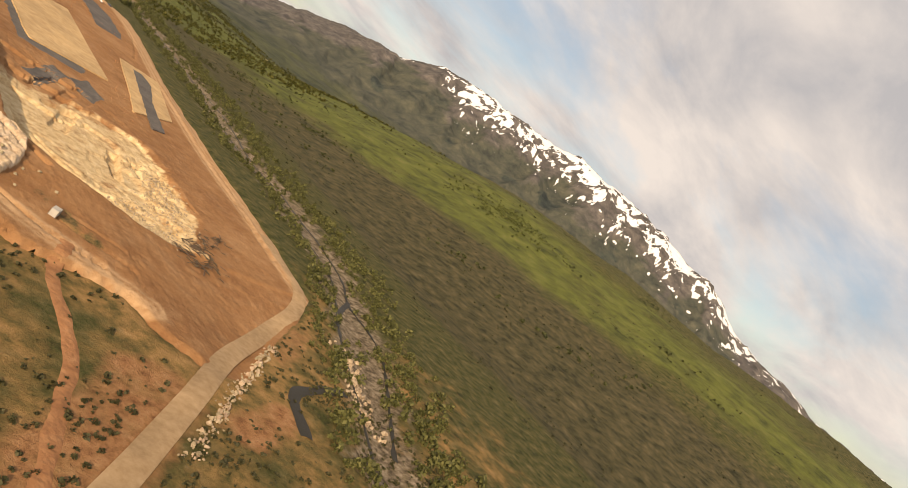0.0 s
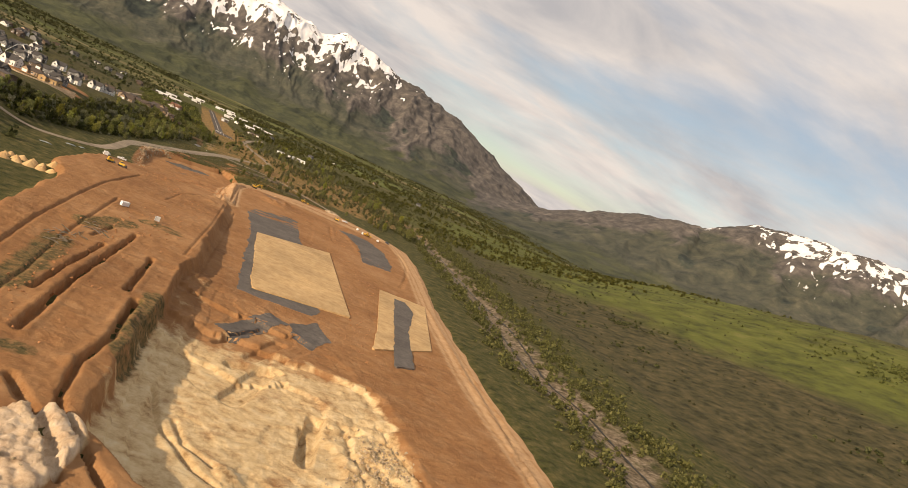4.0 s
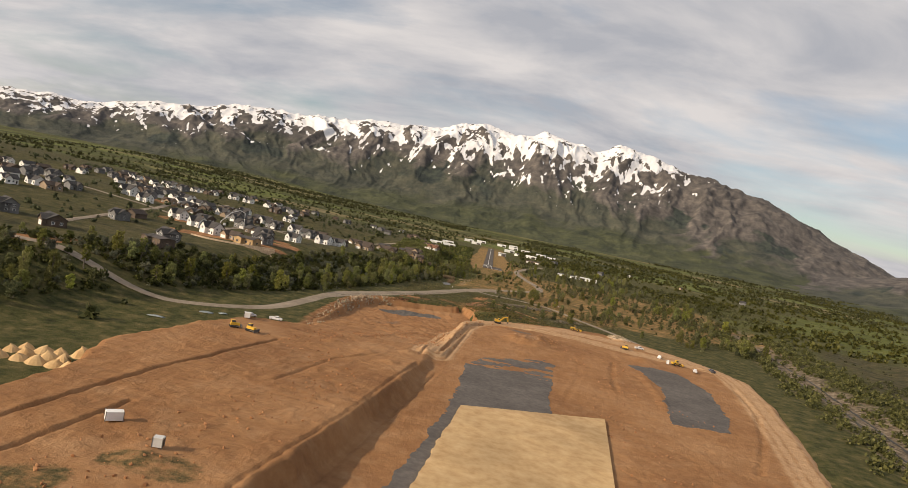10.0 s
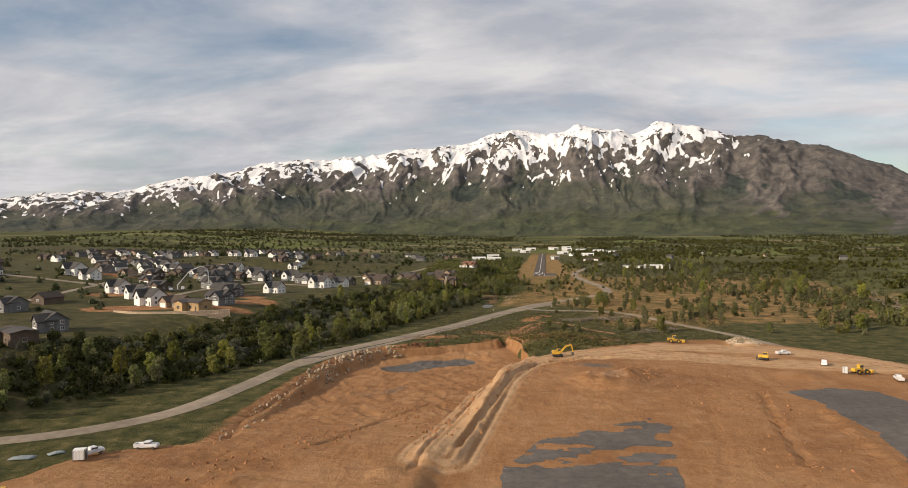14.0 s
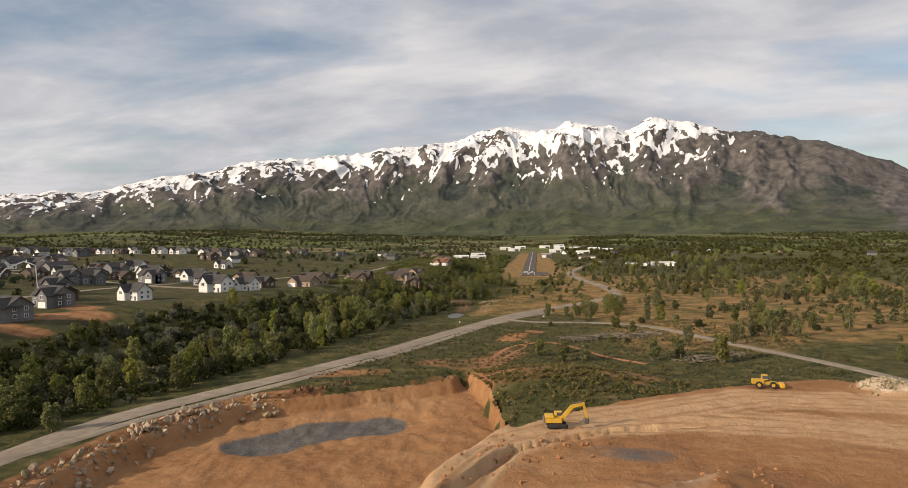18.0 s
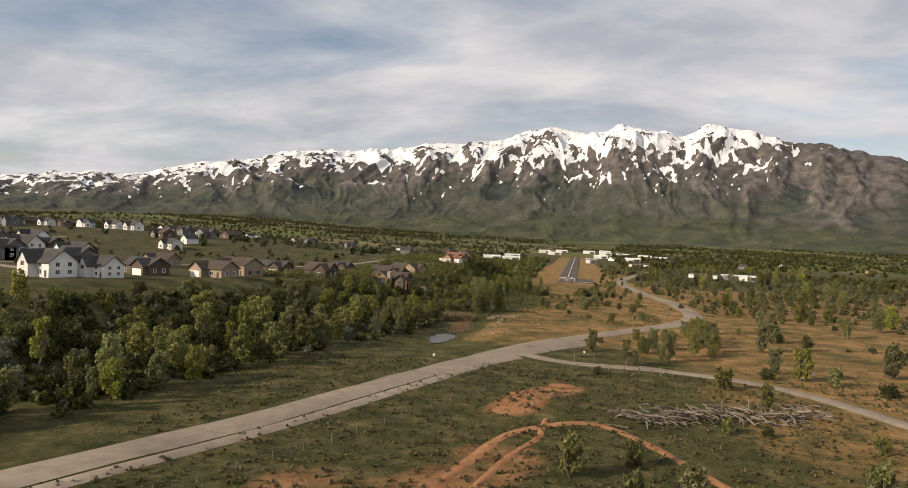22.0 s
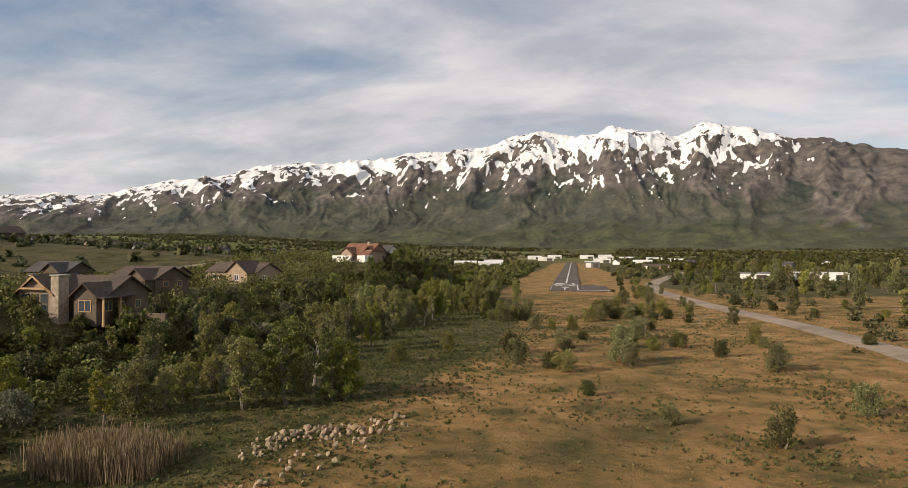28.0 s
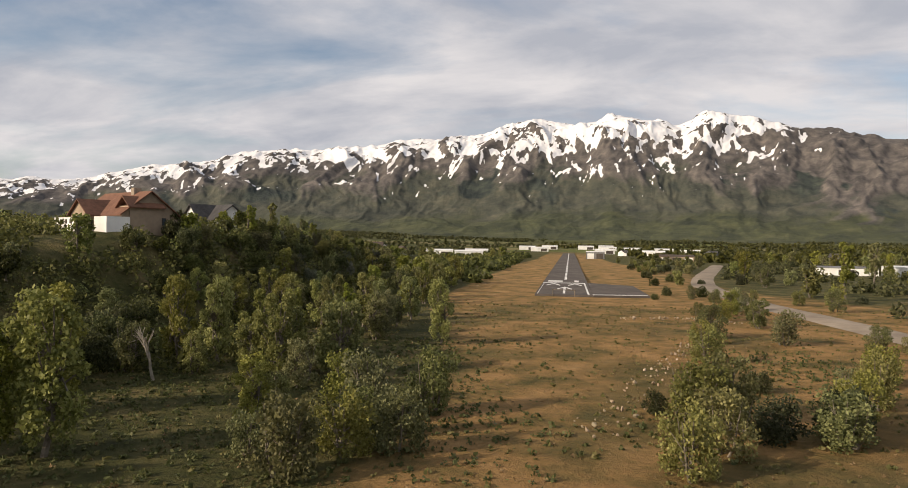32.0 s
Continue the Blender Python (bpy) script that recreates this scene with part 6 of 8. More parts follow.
def gabled(bm, x0, y0, x1, y1, z0, h, rise, along="x"):
    """Walls with gable ends; the ridge runs along x or y."""
    if along == "x":
        m = (y0 + y1) / 2
        ends = [[(x, y0, z0), (x, y1, z0), (x, y1, z0 + h), (x, m, z0 + h + rise), (x, y0, z0 + h)] for x in (x0, x1)]
    else:
        m = (x0 + x1) / 2
        ends = [[(x0, y, z0), (x1, y, z0), (x1, y, z0 + h), (m, y, z0 + h + rise), (x0, y, z0 + h)] for y in (y0, y1)]
    a, c_ = ([bm.verts.new(p) for p in e] for e in ends)
    bm.faces.new(a)
    bm.faces.new(c_[::-1])
    for i in range(5):
        bm.faces.new((a[i], c_[i], c_[(i + 1) % 5], a[(i + 1) % 5]))
    bmesh.ops.recalc_face_normals(bm, faces=bm.faces)


def roof_slabs(bm, x0, y0, x1, y1, z, rise, over=0.55, thick=0.22, along="x"):
    """Two pitched slabs that meet at the ridge, with overhang and thickness."""
    if along == "x":
        half, m = (y1 - y0) / 2, (y0 + y1) / 2
        place = lambda a, s_, zz: (a, m + s_, zz)
        ends = (x0 - over, x1 + over)
    else:
        half, m = (x1 - x0) / 2, (x0 + x1) / 2
        place = lambda a, s_, zz: (m + s_, a, zz)
        ends = (y0 - over, y1 + over)
    k = rise / half
    for side in (-1, 1):
        prof = [(0, z + rise + 0.03), (side * (half + over), z - k * over + 0.03), (side * (half + over), z - k * over + 0.03 + thick), (0, z + rise + 0.03 + thick * 1.15)]
        a, c_ = ([bm.verts.new(place(e, s_, zz)) for s_, zz in prof] for e in ends)
        bm.faces.new(a)
        bm.faces.new(c_[::-1])
        for i in range(4):
            bm.faces.new((a[i], c_[i], c_[(i + 1) % 4], a[(i + 1) % 4]))
    bmesh.ops.recalc_face_normals(bm, faces=bm.faces)


def window(parent, face, u, z, w, h, at, trim):
    """A framed window on a wall: face is -y, +y, -x or +x, at its plane, u along it."""
    bm, bg = bmesh.new(), bmesh.new()
    out = -1 if face[0] == "-" else 1
    f0, f1, g0, g1 = at - 0.02 * out, at + 0.07 * out, at - 0.01 * out, at + 0.04 * out

    def put(b_, u0, u1, z0, z1, d0, d1):
        d0, d1 = min(d0, d1), max(d0, d1)
        if face[1] == "y":
            box(b_, u0, d0, z0, u1, d1, z1)
        else:
            box(b_, d0, u0, z0, d1, u1, z1)

    e = 0.12
    put(bm, u - w / 2 - e, u + w / 2 + e, z + h, z + h + e, f0, f1)
    put(bm, u - w / 2 - e, u + w / 2 + e, z - e, z, f0, f1)
    put(bm, u - w / 2 - e, u - w / 2, z, z + h, f0, f1)
    put(bm, u + w / 2, u + w / 2 + e, z, z + h, f0, f1)
    put(bm, u - 0.04, u + 0.04, z, z + h, f0, f1)
    frame_ob = part("window", bm, trim, parent)
    put(bg, u - w / 2, u + w / 2, z, z + h, g0, g1)
    part("pane", bg, GLASS, frame_ob)


def house(name, label, w, d, h, rise, wall, roof, trim, wing=None, chimney=None, garage=False, storeys=1, porch=False, simple=False, group=""):
    """A gabled house with its front to -y; wing is (x, width, reach forward, rise)."""
    root = new(name)
    bm = bmesh.new()
    gabled(bm, -w / 2, -d / 2, w / 2, d / 2, -1.5, h + 1.5, rise)
    part("wall", bm, wall, root)
    bm = bmesh.new()
    roof_slabs(bm, -w / 2, -d / 2, w / 2, d / 2, h, rise)
    part("roof", bm, roof, root)
    if wing:
        wx, ww, reach, wrise = wing
        bm = bmesh.new()
        gabled(bm, wx - ww / 2, -d / 2 - reach, wx + ww / 2, 0, -1.5, h + 1.48, wrise, "y")
        wing_ob = part("wing", bm, wall, root)
        bm = bmesh.new()
        roof_slabs(bm, wx - ww / 2, -d / 2 - reach, wx + ww / 2, 0, h - 0.02, wrise, along="y")
        part("wing_roof", bm, roof, wing_ob)
    free = [-w * 0.36, -w * 0.12, w * 0.14, w * 0.37]
    if wing:
        free = [u for u in free if abs(u - wing[0]) > wing[1] / 2 + 0.8]
    door_u = free.pop(len(free) // 2) if free else 0
    for s in range(storeys):
        z = 0.9 + s * h / storeys
        for u in free[:1] if simple else free:
            window(root, "-y", u, z, 1.5, 1.3, -d / 2, trim)
        if wing and not (garage and s == 0):
            window(root, "-y", wing[0], z, 1.7, 1.4, -d / 2 - wing[2], trim)
        if not simple:
            for u in (-d * 0.2, d * 0.22):
                window(root, "+x", u, z, 1.2, 1.2, w / 2, trim)
                window(root, "-x", u, z, 1.2, 1.2, -w / 2, trim)
    if simple:
        window(root, "+x", 0, 1.0, 1.4, 1.3, w / 2, trim)
    boxed("door", (door_u - 0.5, -d / 2 - 0.06, 0, door_u + 0.5, -d / 2 + 0.02, 2.05), DARK_TRIM, root)
    if garage and wing:
        boxed("garage_door", (wing[0] - wing[1] * 0.36, -d / 2 - wing[2] - 0.06, 0, wing[0] + wing[1] * 0.36, -d / 2 - wing[2] + 0.02, 2.3), trim, root)
    if chimney is not None:
        boxed("chimney", (chimney - 0.6, -0.9, h * 0.4, chimney + 0.6, 0.5, h + rise + 1.0), STONE, root, "stone chimney")
    if porch:
        boxed("porch_roof", (-w * 0.42, -d / 2 - 2.2, h * 0.62, w * 0.1, -d / 2 - 0.02, h * 0.62 + 0.2), roof, root)
        for u in (-w * 0.4, -w * 0.16, w * 0.08):
            boxed("post", (u - 0.12, -d / 2 - 2.1, 0, u + 0.12, -d / 2 - 1.86, h * 0.62), trim, root)
        boxed("step", (-w * 0.42, -d / 2 - 2.3, -0.6, w * 0.1, -d / 2 - 0.02, 0.02), CONCRETE, root)
    return tagged(root, label, "house", group=group)


def settle(ob, x, y, yaw, first=True, dz=0.0, scale=1.0):
    m = pose(x, y, surface(x, y) + 0.15 + dz, 0, 0, yaw)
    if first:
        ob.matrix_basis = m @ Matrix.Diagonal((scale, scale, scale, 1))
        return ob
    made_ob = copy_thing(ob, m)
    made_ob.scale = (scale, scale, scale)
    return made_ob


def cylinder(bm, a, b_, r, sides=12, r2=None):
    a, b_ = Vector(a), Vector(b_)
    d = (b_ - a).normalized()
    u = d.orthogonal().normalized()
    v = d.cross(u)
    rings = [[bm.verts.new(p + (u * math.cos(k * 2 * math.pi / sides) + v * math.sin(k * 2 * math.pi / sides)) * rr) for k in range(sides)] for p, rr in ((a, r), (b_, r if r2 is None else r2))]
    for k in range(sides):
        bm.faces.new((rings[0][k], rings[0][(k + 1) % sides], rings[1][(k + 1) % sides], rings[1][k]))
    bm.faces.new(rings[0][::-1])
    bm.faces.new(rings[1])
    bmesh.ops.recalc_face_normals(bm, faces=bm.faces)


def beam(bm, a, b_, w, h):
    """A square beam between two points of one upright plane."""
    a, b_ = Vector(a), Vector(b_)
    d = (b_ - a).normalized()
    side = Vector((0, 1, 0)) if abs(d.y) < 0.9 else Vector((1, 0, 0))
    up = d.cross(side).normalized()
    q = [[bm.verts.new(p + side * (sx * w / 2) + up * (sz * h / 2)) for sx, sz in ((-1, -1), (1, -1), (1, 1), (-1, 1))] for p in (a, b_)]
    for k in range(4):
        bm.faces.new((q[0][k], q[0][(k + 1) % 4], q[1][(k + 1) % 4], q[1][k]))
    bm.faces.new(q[0][::-1])
    bm.faces.new(q[1])
    bmesh.ops.recalc_face_normals(bm, faces=bm.faces)


# houses along the brow, from north to south
lodge = house("lodge_house", "large lodge with brown shingle roof, white lower walls and stone gables", 17, 11, 2.8, 4.2, TAN_STUCCO, SHINGLE_RED, DARK_TRIM, (-2.5, 7, 2.5, 2.6), 3.5, False, 1, True)
settle(lodge, -74, -61, -28, True, 0.3, 0.88)
boxed("tower", (5.0, -4.2, -1.5, 9.0, 2.0, 4.3), TAN_STUCCO, lodge, "tan stucco corner tower")
bm = bmesh.new()
roof_slabs(bm, 5.0, -4.2, 9.0, 2.0, 4.3, 1.6, along="y")
part("tower_roof", bm, SHINGLE_RED, lodge)
boxed("garden_wall", (-9.5, -9.5, -1.5, 1.6, -9.0, 2.1), WHITE_SIDING, lodge, "white front wall with dark openings")
for u in (-6.0, -4.6, -2.6, -0.6):
    boxed("opening", (u - 0.45, -9.56, 0.9, u + 0.45, -9.48, 1.7), DARK_TRIM, lodge)
boxed("garage", (4.6, -8.6, -1.5, 9.2, -4.3, 2.2), WHITE_SIDING, lodge, "white garage block")
settle(house("white_gabled_house", "white house with a steep gable and dark shingle roof", 9, 8, 3.0, 3.0, WHITE_SIDING, SHINGLE_DARK, TRIM, (-1.5, 6.5, 2, 3.0), simple=True), -75, -27, -30)
settle(house("garage_house", "small pink-white garage house with a brown roof", 8, 7, 2.8, 1.8, TAN_STUCCO, SHINGLE_BROWN, TRIM, (1.5, 4.5, 2, 1.6), None, True, simple=True), -92, 40, -25)
settle(house("ranch_house", "long tan ranch house with a front gable and brown roof", 21, 9, 3.1, 2.4, TAN_STUCCO, SHINGLE_BROWN, TRIM, (5.5, 8.5, 3.0, 3.0), None, False, 1, True), -92, -122, -22)
stone_house = house("stone_house", "brown craftsman house with a stone chimney and glazed front gable", 17, 10, 3.6, 2.6, BROWN_SIDING, SHINGLE_BROWN, TIMBER, None, None, False, 1)
settle(stone_house, -79.5, -205.5, -4)
bm = bmesh.new()
gabled(bm, -6.0, -8.2, 0.6, 0, -1.5, 5.4, 2.6, "y")
front = part("front_gable", bm, TAN_STUCCO, stone_house, "tan gable front with tall windows")
bm = bmesh.new()
roof_slabs(bm, -6.0, -8.2, 0.6, 0, 3.9, 2.6, 0.8, 0.25, "y")
part("gable_roof", bm, SHINGLE_BROWN, front)
for u in (-4.6, -2.8, -1.0):
    window(front, "-y", u, 0.4, 1.2, 1.4, -8.2, DARK_TRIM)
    window(front, "-y", u, 2.2, 1.2, 1.3, -8.2, DARK_TRIM)
for a_, c_ in (((-6.7, -8.9, 3.5), (-2.7, -8.9, 6.5)), ((1.3, -8.9, 3.5), (-2.7, -8.9, 6.5)), ((-5.2, -8.9, 4.5), (-0.2, -8.9, 4.5))):
    bm = bmesh.new()
    beam(bm, a_, c_, 0.2, 0.3)
    part("truss_beam", bm, TIMBER, front)
boxed("chimney", (0.7, -8.8, -1.5, 2.4, -6.6, 6.6), STONE, stone_house, "tall stone chimney", 0.1)
boxed("chimney_cap", (0.6, -8.9, 6.6, 2.5, -6.5, 6.8), CONCRETE, stone_house)
boxed("stone_base", (-8.65, -5.15, -1.5, -6.05, -4.9, 1.1), STONE, stone_house)
bm = bmesh.new()
gabled(bm, 4.2, -7.6, 8.5, 0, -1.5, 5.0, 1.8, "y")
side = part("side_wing", bm, BROWN_SIDING, stone_house)
bm = bmesh.new()
roof_slabs(bm, 4.2, -7.6, 8.5, 0, 3.5, 1.8, 0.7, 0.22, "y")
part("wing_roof", bm, SHINGLE_BROWN, side)
window(side, "-y", 6.3, 0.9, 2.2, 1.7, -7.6, TIMBER)
window(side, "+x", -5.0, 0.9, 1.6, 1.5, 8.5, TIMBER)
for y_ in (-7.6, -3.8):
    boxed("post", (9.7, y_ - 0.15, -1.5, 10.0, y_ + 0.15, 3.0), TIMBER, stone_house)
boxed("porch_roof", (8.5, -8.0, 3.0, 10.3, -3.4, 3.2), SHINGLE_BROWN, stone_house)
# stone garden wall, coloured dark brown for the shade lying on it
boxed("garden_wall", (10.6, -4.6, -2.0, 19, -4.0, 0.6), BROWN_SIDING, stone_house, "long low garden wall in dark brown that imitates shade")
settle(house("brown_roof_house", "low brown house with a broad brown roof behind trees", 15, 10, 2.8, 2.5, BROWN_SIDING, SHINGLE_BROWN, TIMBER, (4.0, 6.0, 2.5, 2.2), None, True), -87, -176, -15, True, 0, 0.9)
settle(house("terrace_house", "tan house with deep porch and dark brown roof on the brow", 15, 10, 4.4, 2.6, TAN_STUCCO, SHINGLE_BROWN, DARK_TRIM, (-4.0, 6.0, 2.5, 2.2), None, False, 1, True), -124, -272, -20)
settle(house("gable_row_house", "dark house with several brown gables among trees", 12, 9, 3.4, 3.0, BROWN_SIDING, SHINGLE_BROWN, TRIM, (3.0, 6.0, 2.0, 2.6)), -103, -238, -10)
farm_white = house("white_farmhouse", "new white farmhouse with steep gables and dark roof", 12, 9, 4.6, 3.6, WHITE_SIDING, SHINGLE_DARK, TRIM, (-3.0, 5.5, 2.5, 3.4), None, True, 2, group="new houses on the bluff")
settle(farm_white, -149, -344, -18)
farm_grey = house("grey_house", "grey two-storey house with white trim and dark roof", 13, 9, 4.8, 3.0, GREY_SIDING, SHINGLE_DARK, TRIM, (3.5, 6.0, 2.5, 2.6), None, True, 2, group="new houses on the bluff")
settle(farm_grey, -176, -300, -12)
farm_tan = house("tan_house", "tan house with a front garage and brown roof", 13, 9, 3.2, 2.6, TAN_STUCCO, SHINGLE_BROWN, TRIM, (-3.5, 6.0, 2.5, 2.4), None, True, 1, group="new houses on the bluff")
settle(farm_tan, -121, -296, -14)
farm_dark = house("dark_house", "dark brown house with broad low gables", 14, 9, 3.4, 2.4, BROWN_SIDING, SHINGLE_DARK, TRIM, (3.5, 6.0, 2.0, 2.2), None, True, 1, group="new houses on the bluff")
settle(farm_dark, -143, -306, -16)
for ob, x, y, yaw, s in [(farm_white, -137, -336, -18, 0.8), (farm_white, -196, -275, -10, 1.0), (farm_grey, -214, -292, -14, 1.0), (farm_white, -232, -262, -8, 1.0), (farm_white, -201, -468, -30, 1.05), (farm_tan, -183, -474, -25, 1.0), (farm_grey, -166, -462, -20, 1.0), (farm_white, -222, -446, -30, 0.95), (farm_white, -246, -428, -28, 0.95), (farm_white, -330, -352, -25, 1.1), (farm_white, -304, -372, -25, 0.9), (farm_grey, -178, -424, -20, 1.0), (farm_dark, -194, -400, -18, 1.0), (farm_white, -163, -392, -20, 0.85), (farm_tan, -178, -242, -8, 1.0), (farm_dark, -248, -231, -12, 1.1), (farm_white, -275, -208, -10, 1.0), (farm_dark, -230, -230, -14, 0.9), (farm_dark, -285, -327, -20, 1.0), (farm_dark, -260, -372, -22, 1.0), (farm_grey, -213, -376, -18, 1.0), (farm_dark, -285, -232, -10, 1.0), (farm_grey, -240, -330, -16, 0.95), (farm_dark, -236, -402, -24, 1.0), (farm_white, -262, -300, -16, 0.9), (farm_dark, -100, -150, -10, 0.8), (farm_tan, -118, -196, -10, 0.9), (farm_dark, -132, -222, -12, 1.0), (farm_dark, -122, -160, -8, 0.9), (farm_tan, -150, -200, -5, 0.9), (farm_grey, -190, -560, -35, 1.0), (farm_dark, -236, -600, -40, 1.1), (farm_grey, -270, -590, -40, 1.0)]:
    settle(ob, x, y, yaw, False, 0, s)
# unfinished house on the wall, and the barn
frame_house = house("unfinished_house", "unfinished timber-framed house with bare roof deck", 16, 9, 4.0, 1.2, TIMBER, DARK_TRIM, TIMBER, (-3.0, 6.0, 3.0, 1.0), simple=True)
settle(frame_house, -168, -486, -20)
barn = house("flat_barn", "dark modern house with tan upper walls and flat wide roof", 16, 9, 4.2, 0.8, BROWN_SIDING, DARK_TRIM, TAN_STUCCO, (-4.5, 6.5, 2.5, 0.7), simple=True)
settle(barn, -180, -590, -35)
# stepped retaining wall below the new houses
TAN_BLOCK = mat("tan_stone_blocks", [(0.25, (0.26, 0.19, 0.125)), (0.5, (0.44, 0.34, 0.24)), (0.75, (0.55, 0.45, 0.33))], 1.2, bump=0.12, bump_scale=2.0)
for k, (z0, off) in enumerate(((0.0, 0.0), (1.5, 1.6), (-1.6, -2.0), (-3.2, -4.2))):
    line = smooth_line([(-204, -500), (-188, -505), (-166, -502), (-146, -492)], 2.4)
    wall_ob = new("retaining_wall")
    for i, (p, q) in enumerate(zip(line, line[1:])):
        d = (q - p).normalized()
        n_ = Vector((-d.y, d.x)) * off
        base_z = 13.6 + z0
        bm = bmesh.new()
        L = (q - p).length
        box(bm, -L / 2 + 0.03, -0.5, -3.6, L / 2 - 0.03, 0.5, 1.5, 0.08)
        blk = part("block", bm, TAN_BLOCK, wall_ob)
        blk.matrix_basis = Matrix.Translation((*((p + q) / 2 + n_), base_z)) @ Matrix.Rotation(math.atan2(d.y, d.x), 4, "Z")
    tagged(wall_ob, "pale stacked block retaining wall below new houses", "wall", group="retaining walls")

# the town on the hill: rows of smaller houses
small = [
    house("town_house", "small white house with a dark roof in the hillside town", 11, 8, 3.6, 2.8, WHITE_SIDING, SHINGLE_DARK, TRIM, (-2.5, 5, 2, 2.4), simple=True, group="houses of the hillside town"),
    house("town_house", "small tan house with a brown roof in the hillside town", 12, 8, 3.0, 2.4, TAN_STUCCO, SHINGLE_BROWN, TRIM, (2.5, 5, 2, 2.2), simple=True, group="houses of the hillside town"),
    house("town_house", "small grey house with a dark roof in the hillside town", 11, 9, 4.4, 2.6, GREY_SIDING, SHINGLE_DARK, TRIM, (2.5, 5, 2, 2.2), simple=True, group="houses of the hillside town"),
    house("town_house", "small dark brown house in the hillside town", 12, 9, 3.0, 2.6, BROWN_SIDING, SHINGLE_BROWN, TRIM, (-2.5, 5, 2, 2.2), simple=True, group="houses of the hillside town"),
]
for k, pts in enumerate(([(-165, -452), (-210, -440), (-280, -400), (-360, -380), (-460, -360)], [(-150, -330), (-190, -318), (-260, -300), (-360, -290)], [(-210, -440), (-214, -380), (-205, -318), (-190, -240), (-170, -180), (-140, -120), (-112, -60)], [(-280, -400), (-300, -330), (-320, -240), (-330, -120)], [(-240, -600), (-260, -520), (-280, -400)])):
    tagged(strip("road_street", pts, 5.5, OLD_ROAD, 0.3, 5.0), "pale street between the hillside houses", "street", kind="structure")
rng = random.Random(77)
first = [True] * 4
spots = 0
for row in range(26):
    for col in range(30):
        u, v = col * 27 + rng.uniform(-6, 6), row * 33 + rng.uniform(-5, 5)
        x, y = -205 - u * 0.92 - v * 0.12, -520 + v - u * 0.10 + 0.35 * u
        near_edge = noise.noise((x * 0.008, y * 0.008, 21))
        if near_edge < -0.02 + (0.25 if y > 0 else 0) + max(0, (-x - 500) / 1400) or (x > -290 and -440 < y < -330) or (x > -230 and y < -250) or x > -150 or x < -570:
            continue
        k = rng.choices(range(4), [3.2, 2.5, 3.5, 4])[0]
        settle(small[k], x, y, rng.choice((-20, -20, 70, -110)) + rng.uniform(-8, 8), first[k], 0, rng.uniform(0.85, 1.1))
        first[k] = False
        spots += 1
for x, y in [(-120, 250), (-150, 300), (-178, 210), (-210, 330), (-260, 260), (-240, 420), (-310, 380), (-160, 480), (-200, 560), (60, 620), (140, 560), (230, 480), (320, 640), (420, 560), (500, 420)]:
    k = rng.randrange(4)
    settle(small[k], x, y, rng.uniform(0, 180), first[k], 0, 1.0)
    first[k] = False


# ---- airfield sheds
def shed(name, label, w, d, h, rise, wall, roof, doors, group=""):
    root = new(name)
    bm = bmesh.new()
    gabled(bm, -w / 2, -d / 2, w / 2, d / 2, -0.6, h + 0.6, rise)
    part("wall", bm, wall, root)
    bm = bmesh.new()
    roof_slabs(bm, -w / 2, -d / 2, w / 2, d / 2, h, rise, 0.3, 0.15)
    part("roof", bm, roof, root)
    for k in range(doors):
        u = (k + 0.5) / doors * w - w / 2
        boxed("hangar_door", (u - w / doors * 0.36, -d / 2 - 0.08, 0, u + w / doors * 0.36, -d / 2 + 0.02, h * 0.8), DARK_TRIM if k % 2 else METAL_WHITE, root)
    return tagged(root, label, "shed", group=group)


settle(shed("long_shed", "long white flat-roofed industrial shed", 34, 18, 4.2, 0.5, METAL_WHITE, METAL_WHITE, 4), 160, 172, -12)
settle(shed("annex_shed", "lower white shed beside the long shed", 26, 16, 3.2, 0.6, METAL_WHITE, GREY_SIDING, 3), 128, 182, -12)
hangar = shed("hangar", "white metal aircraft hangar beside the runway", 24, 14, 4.6, 1.2, METAL_WHITE, METAL_WHITE, 2, "hangars of the airfield")
settle(hangar, -84, 420, 8)
for x, y, yaw in [(-112, 432, 8), (44, 720, 0), (-40, 800, 0), (92, 620, -8), (-62, 880, 4), (-30, 930, 0), (26, 940, 0), (58, 900, -4), (90, 860, -6), (126, 800, -8), (150, 740, -8), (-96, 560, 6), (60, 1010, 0)]:
    settle(hangar, x, y, yaw, False)
settle(shed("tan_shed", "low tan building with a brown roof by the airfield", 26, 12, 3.6, 1.4, TAN_STUCCO, SHINGLE_BROWN, 3), 84, 400, -5)
settle(shed("grey_terminal", "grey and white airfield building with a flat roof", 16, 12, 6.0, 0.6, GREY_SIDING, METAL_WHITE, 2), 24, 470, -4)

# ---------------------------------------------------------------- runway
RUNWAY = mat("runway_asphalt", [(0.3, (0.085, 0.074, 0.066)), (0.7, (0.135, 0.118, 0.104))], 0.5, rough=0.97, spec=0.1, bump=0.02, bump_scale=4.0)
PAINT = mat("road_paint", [(0.3, (0.55, 0.54, 0.51)), (0.7, (0.76, 0.75, 0.72))], 0.9, rough=0.7, bump=0.0)


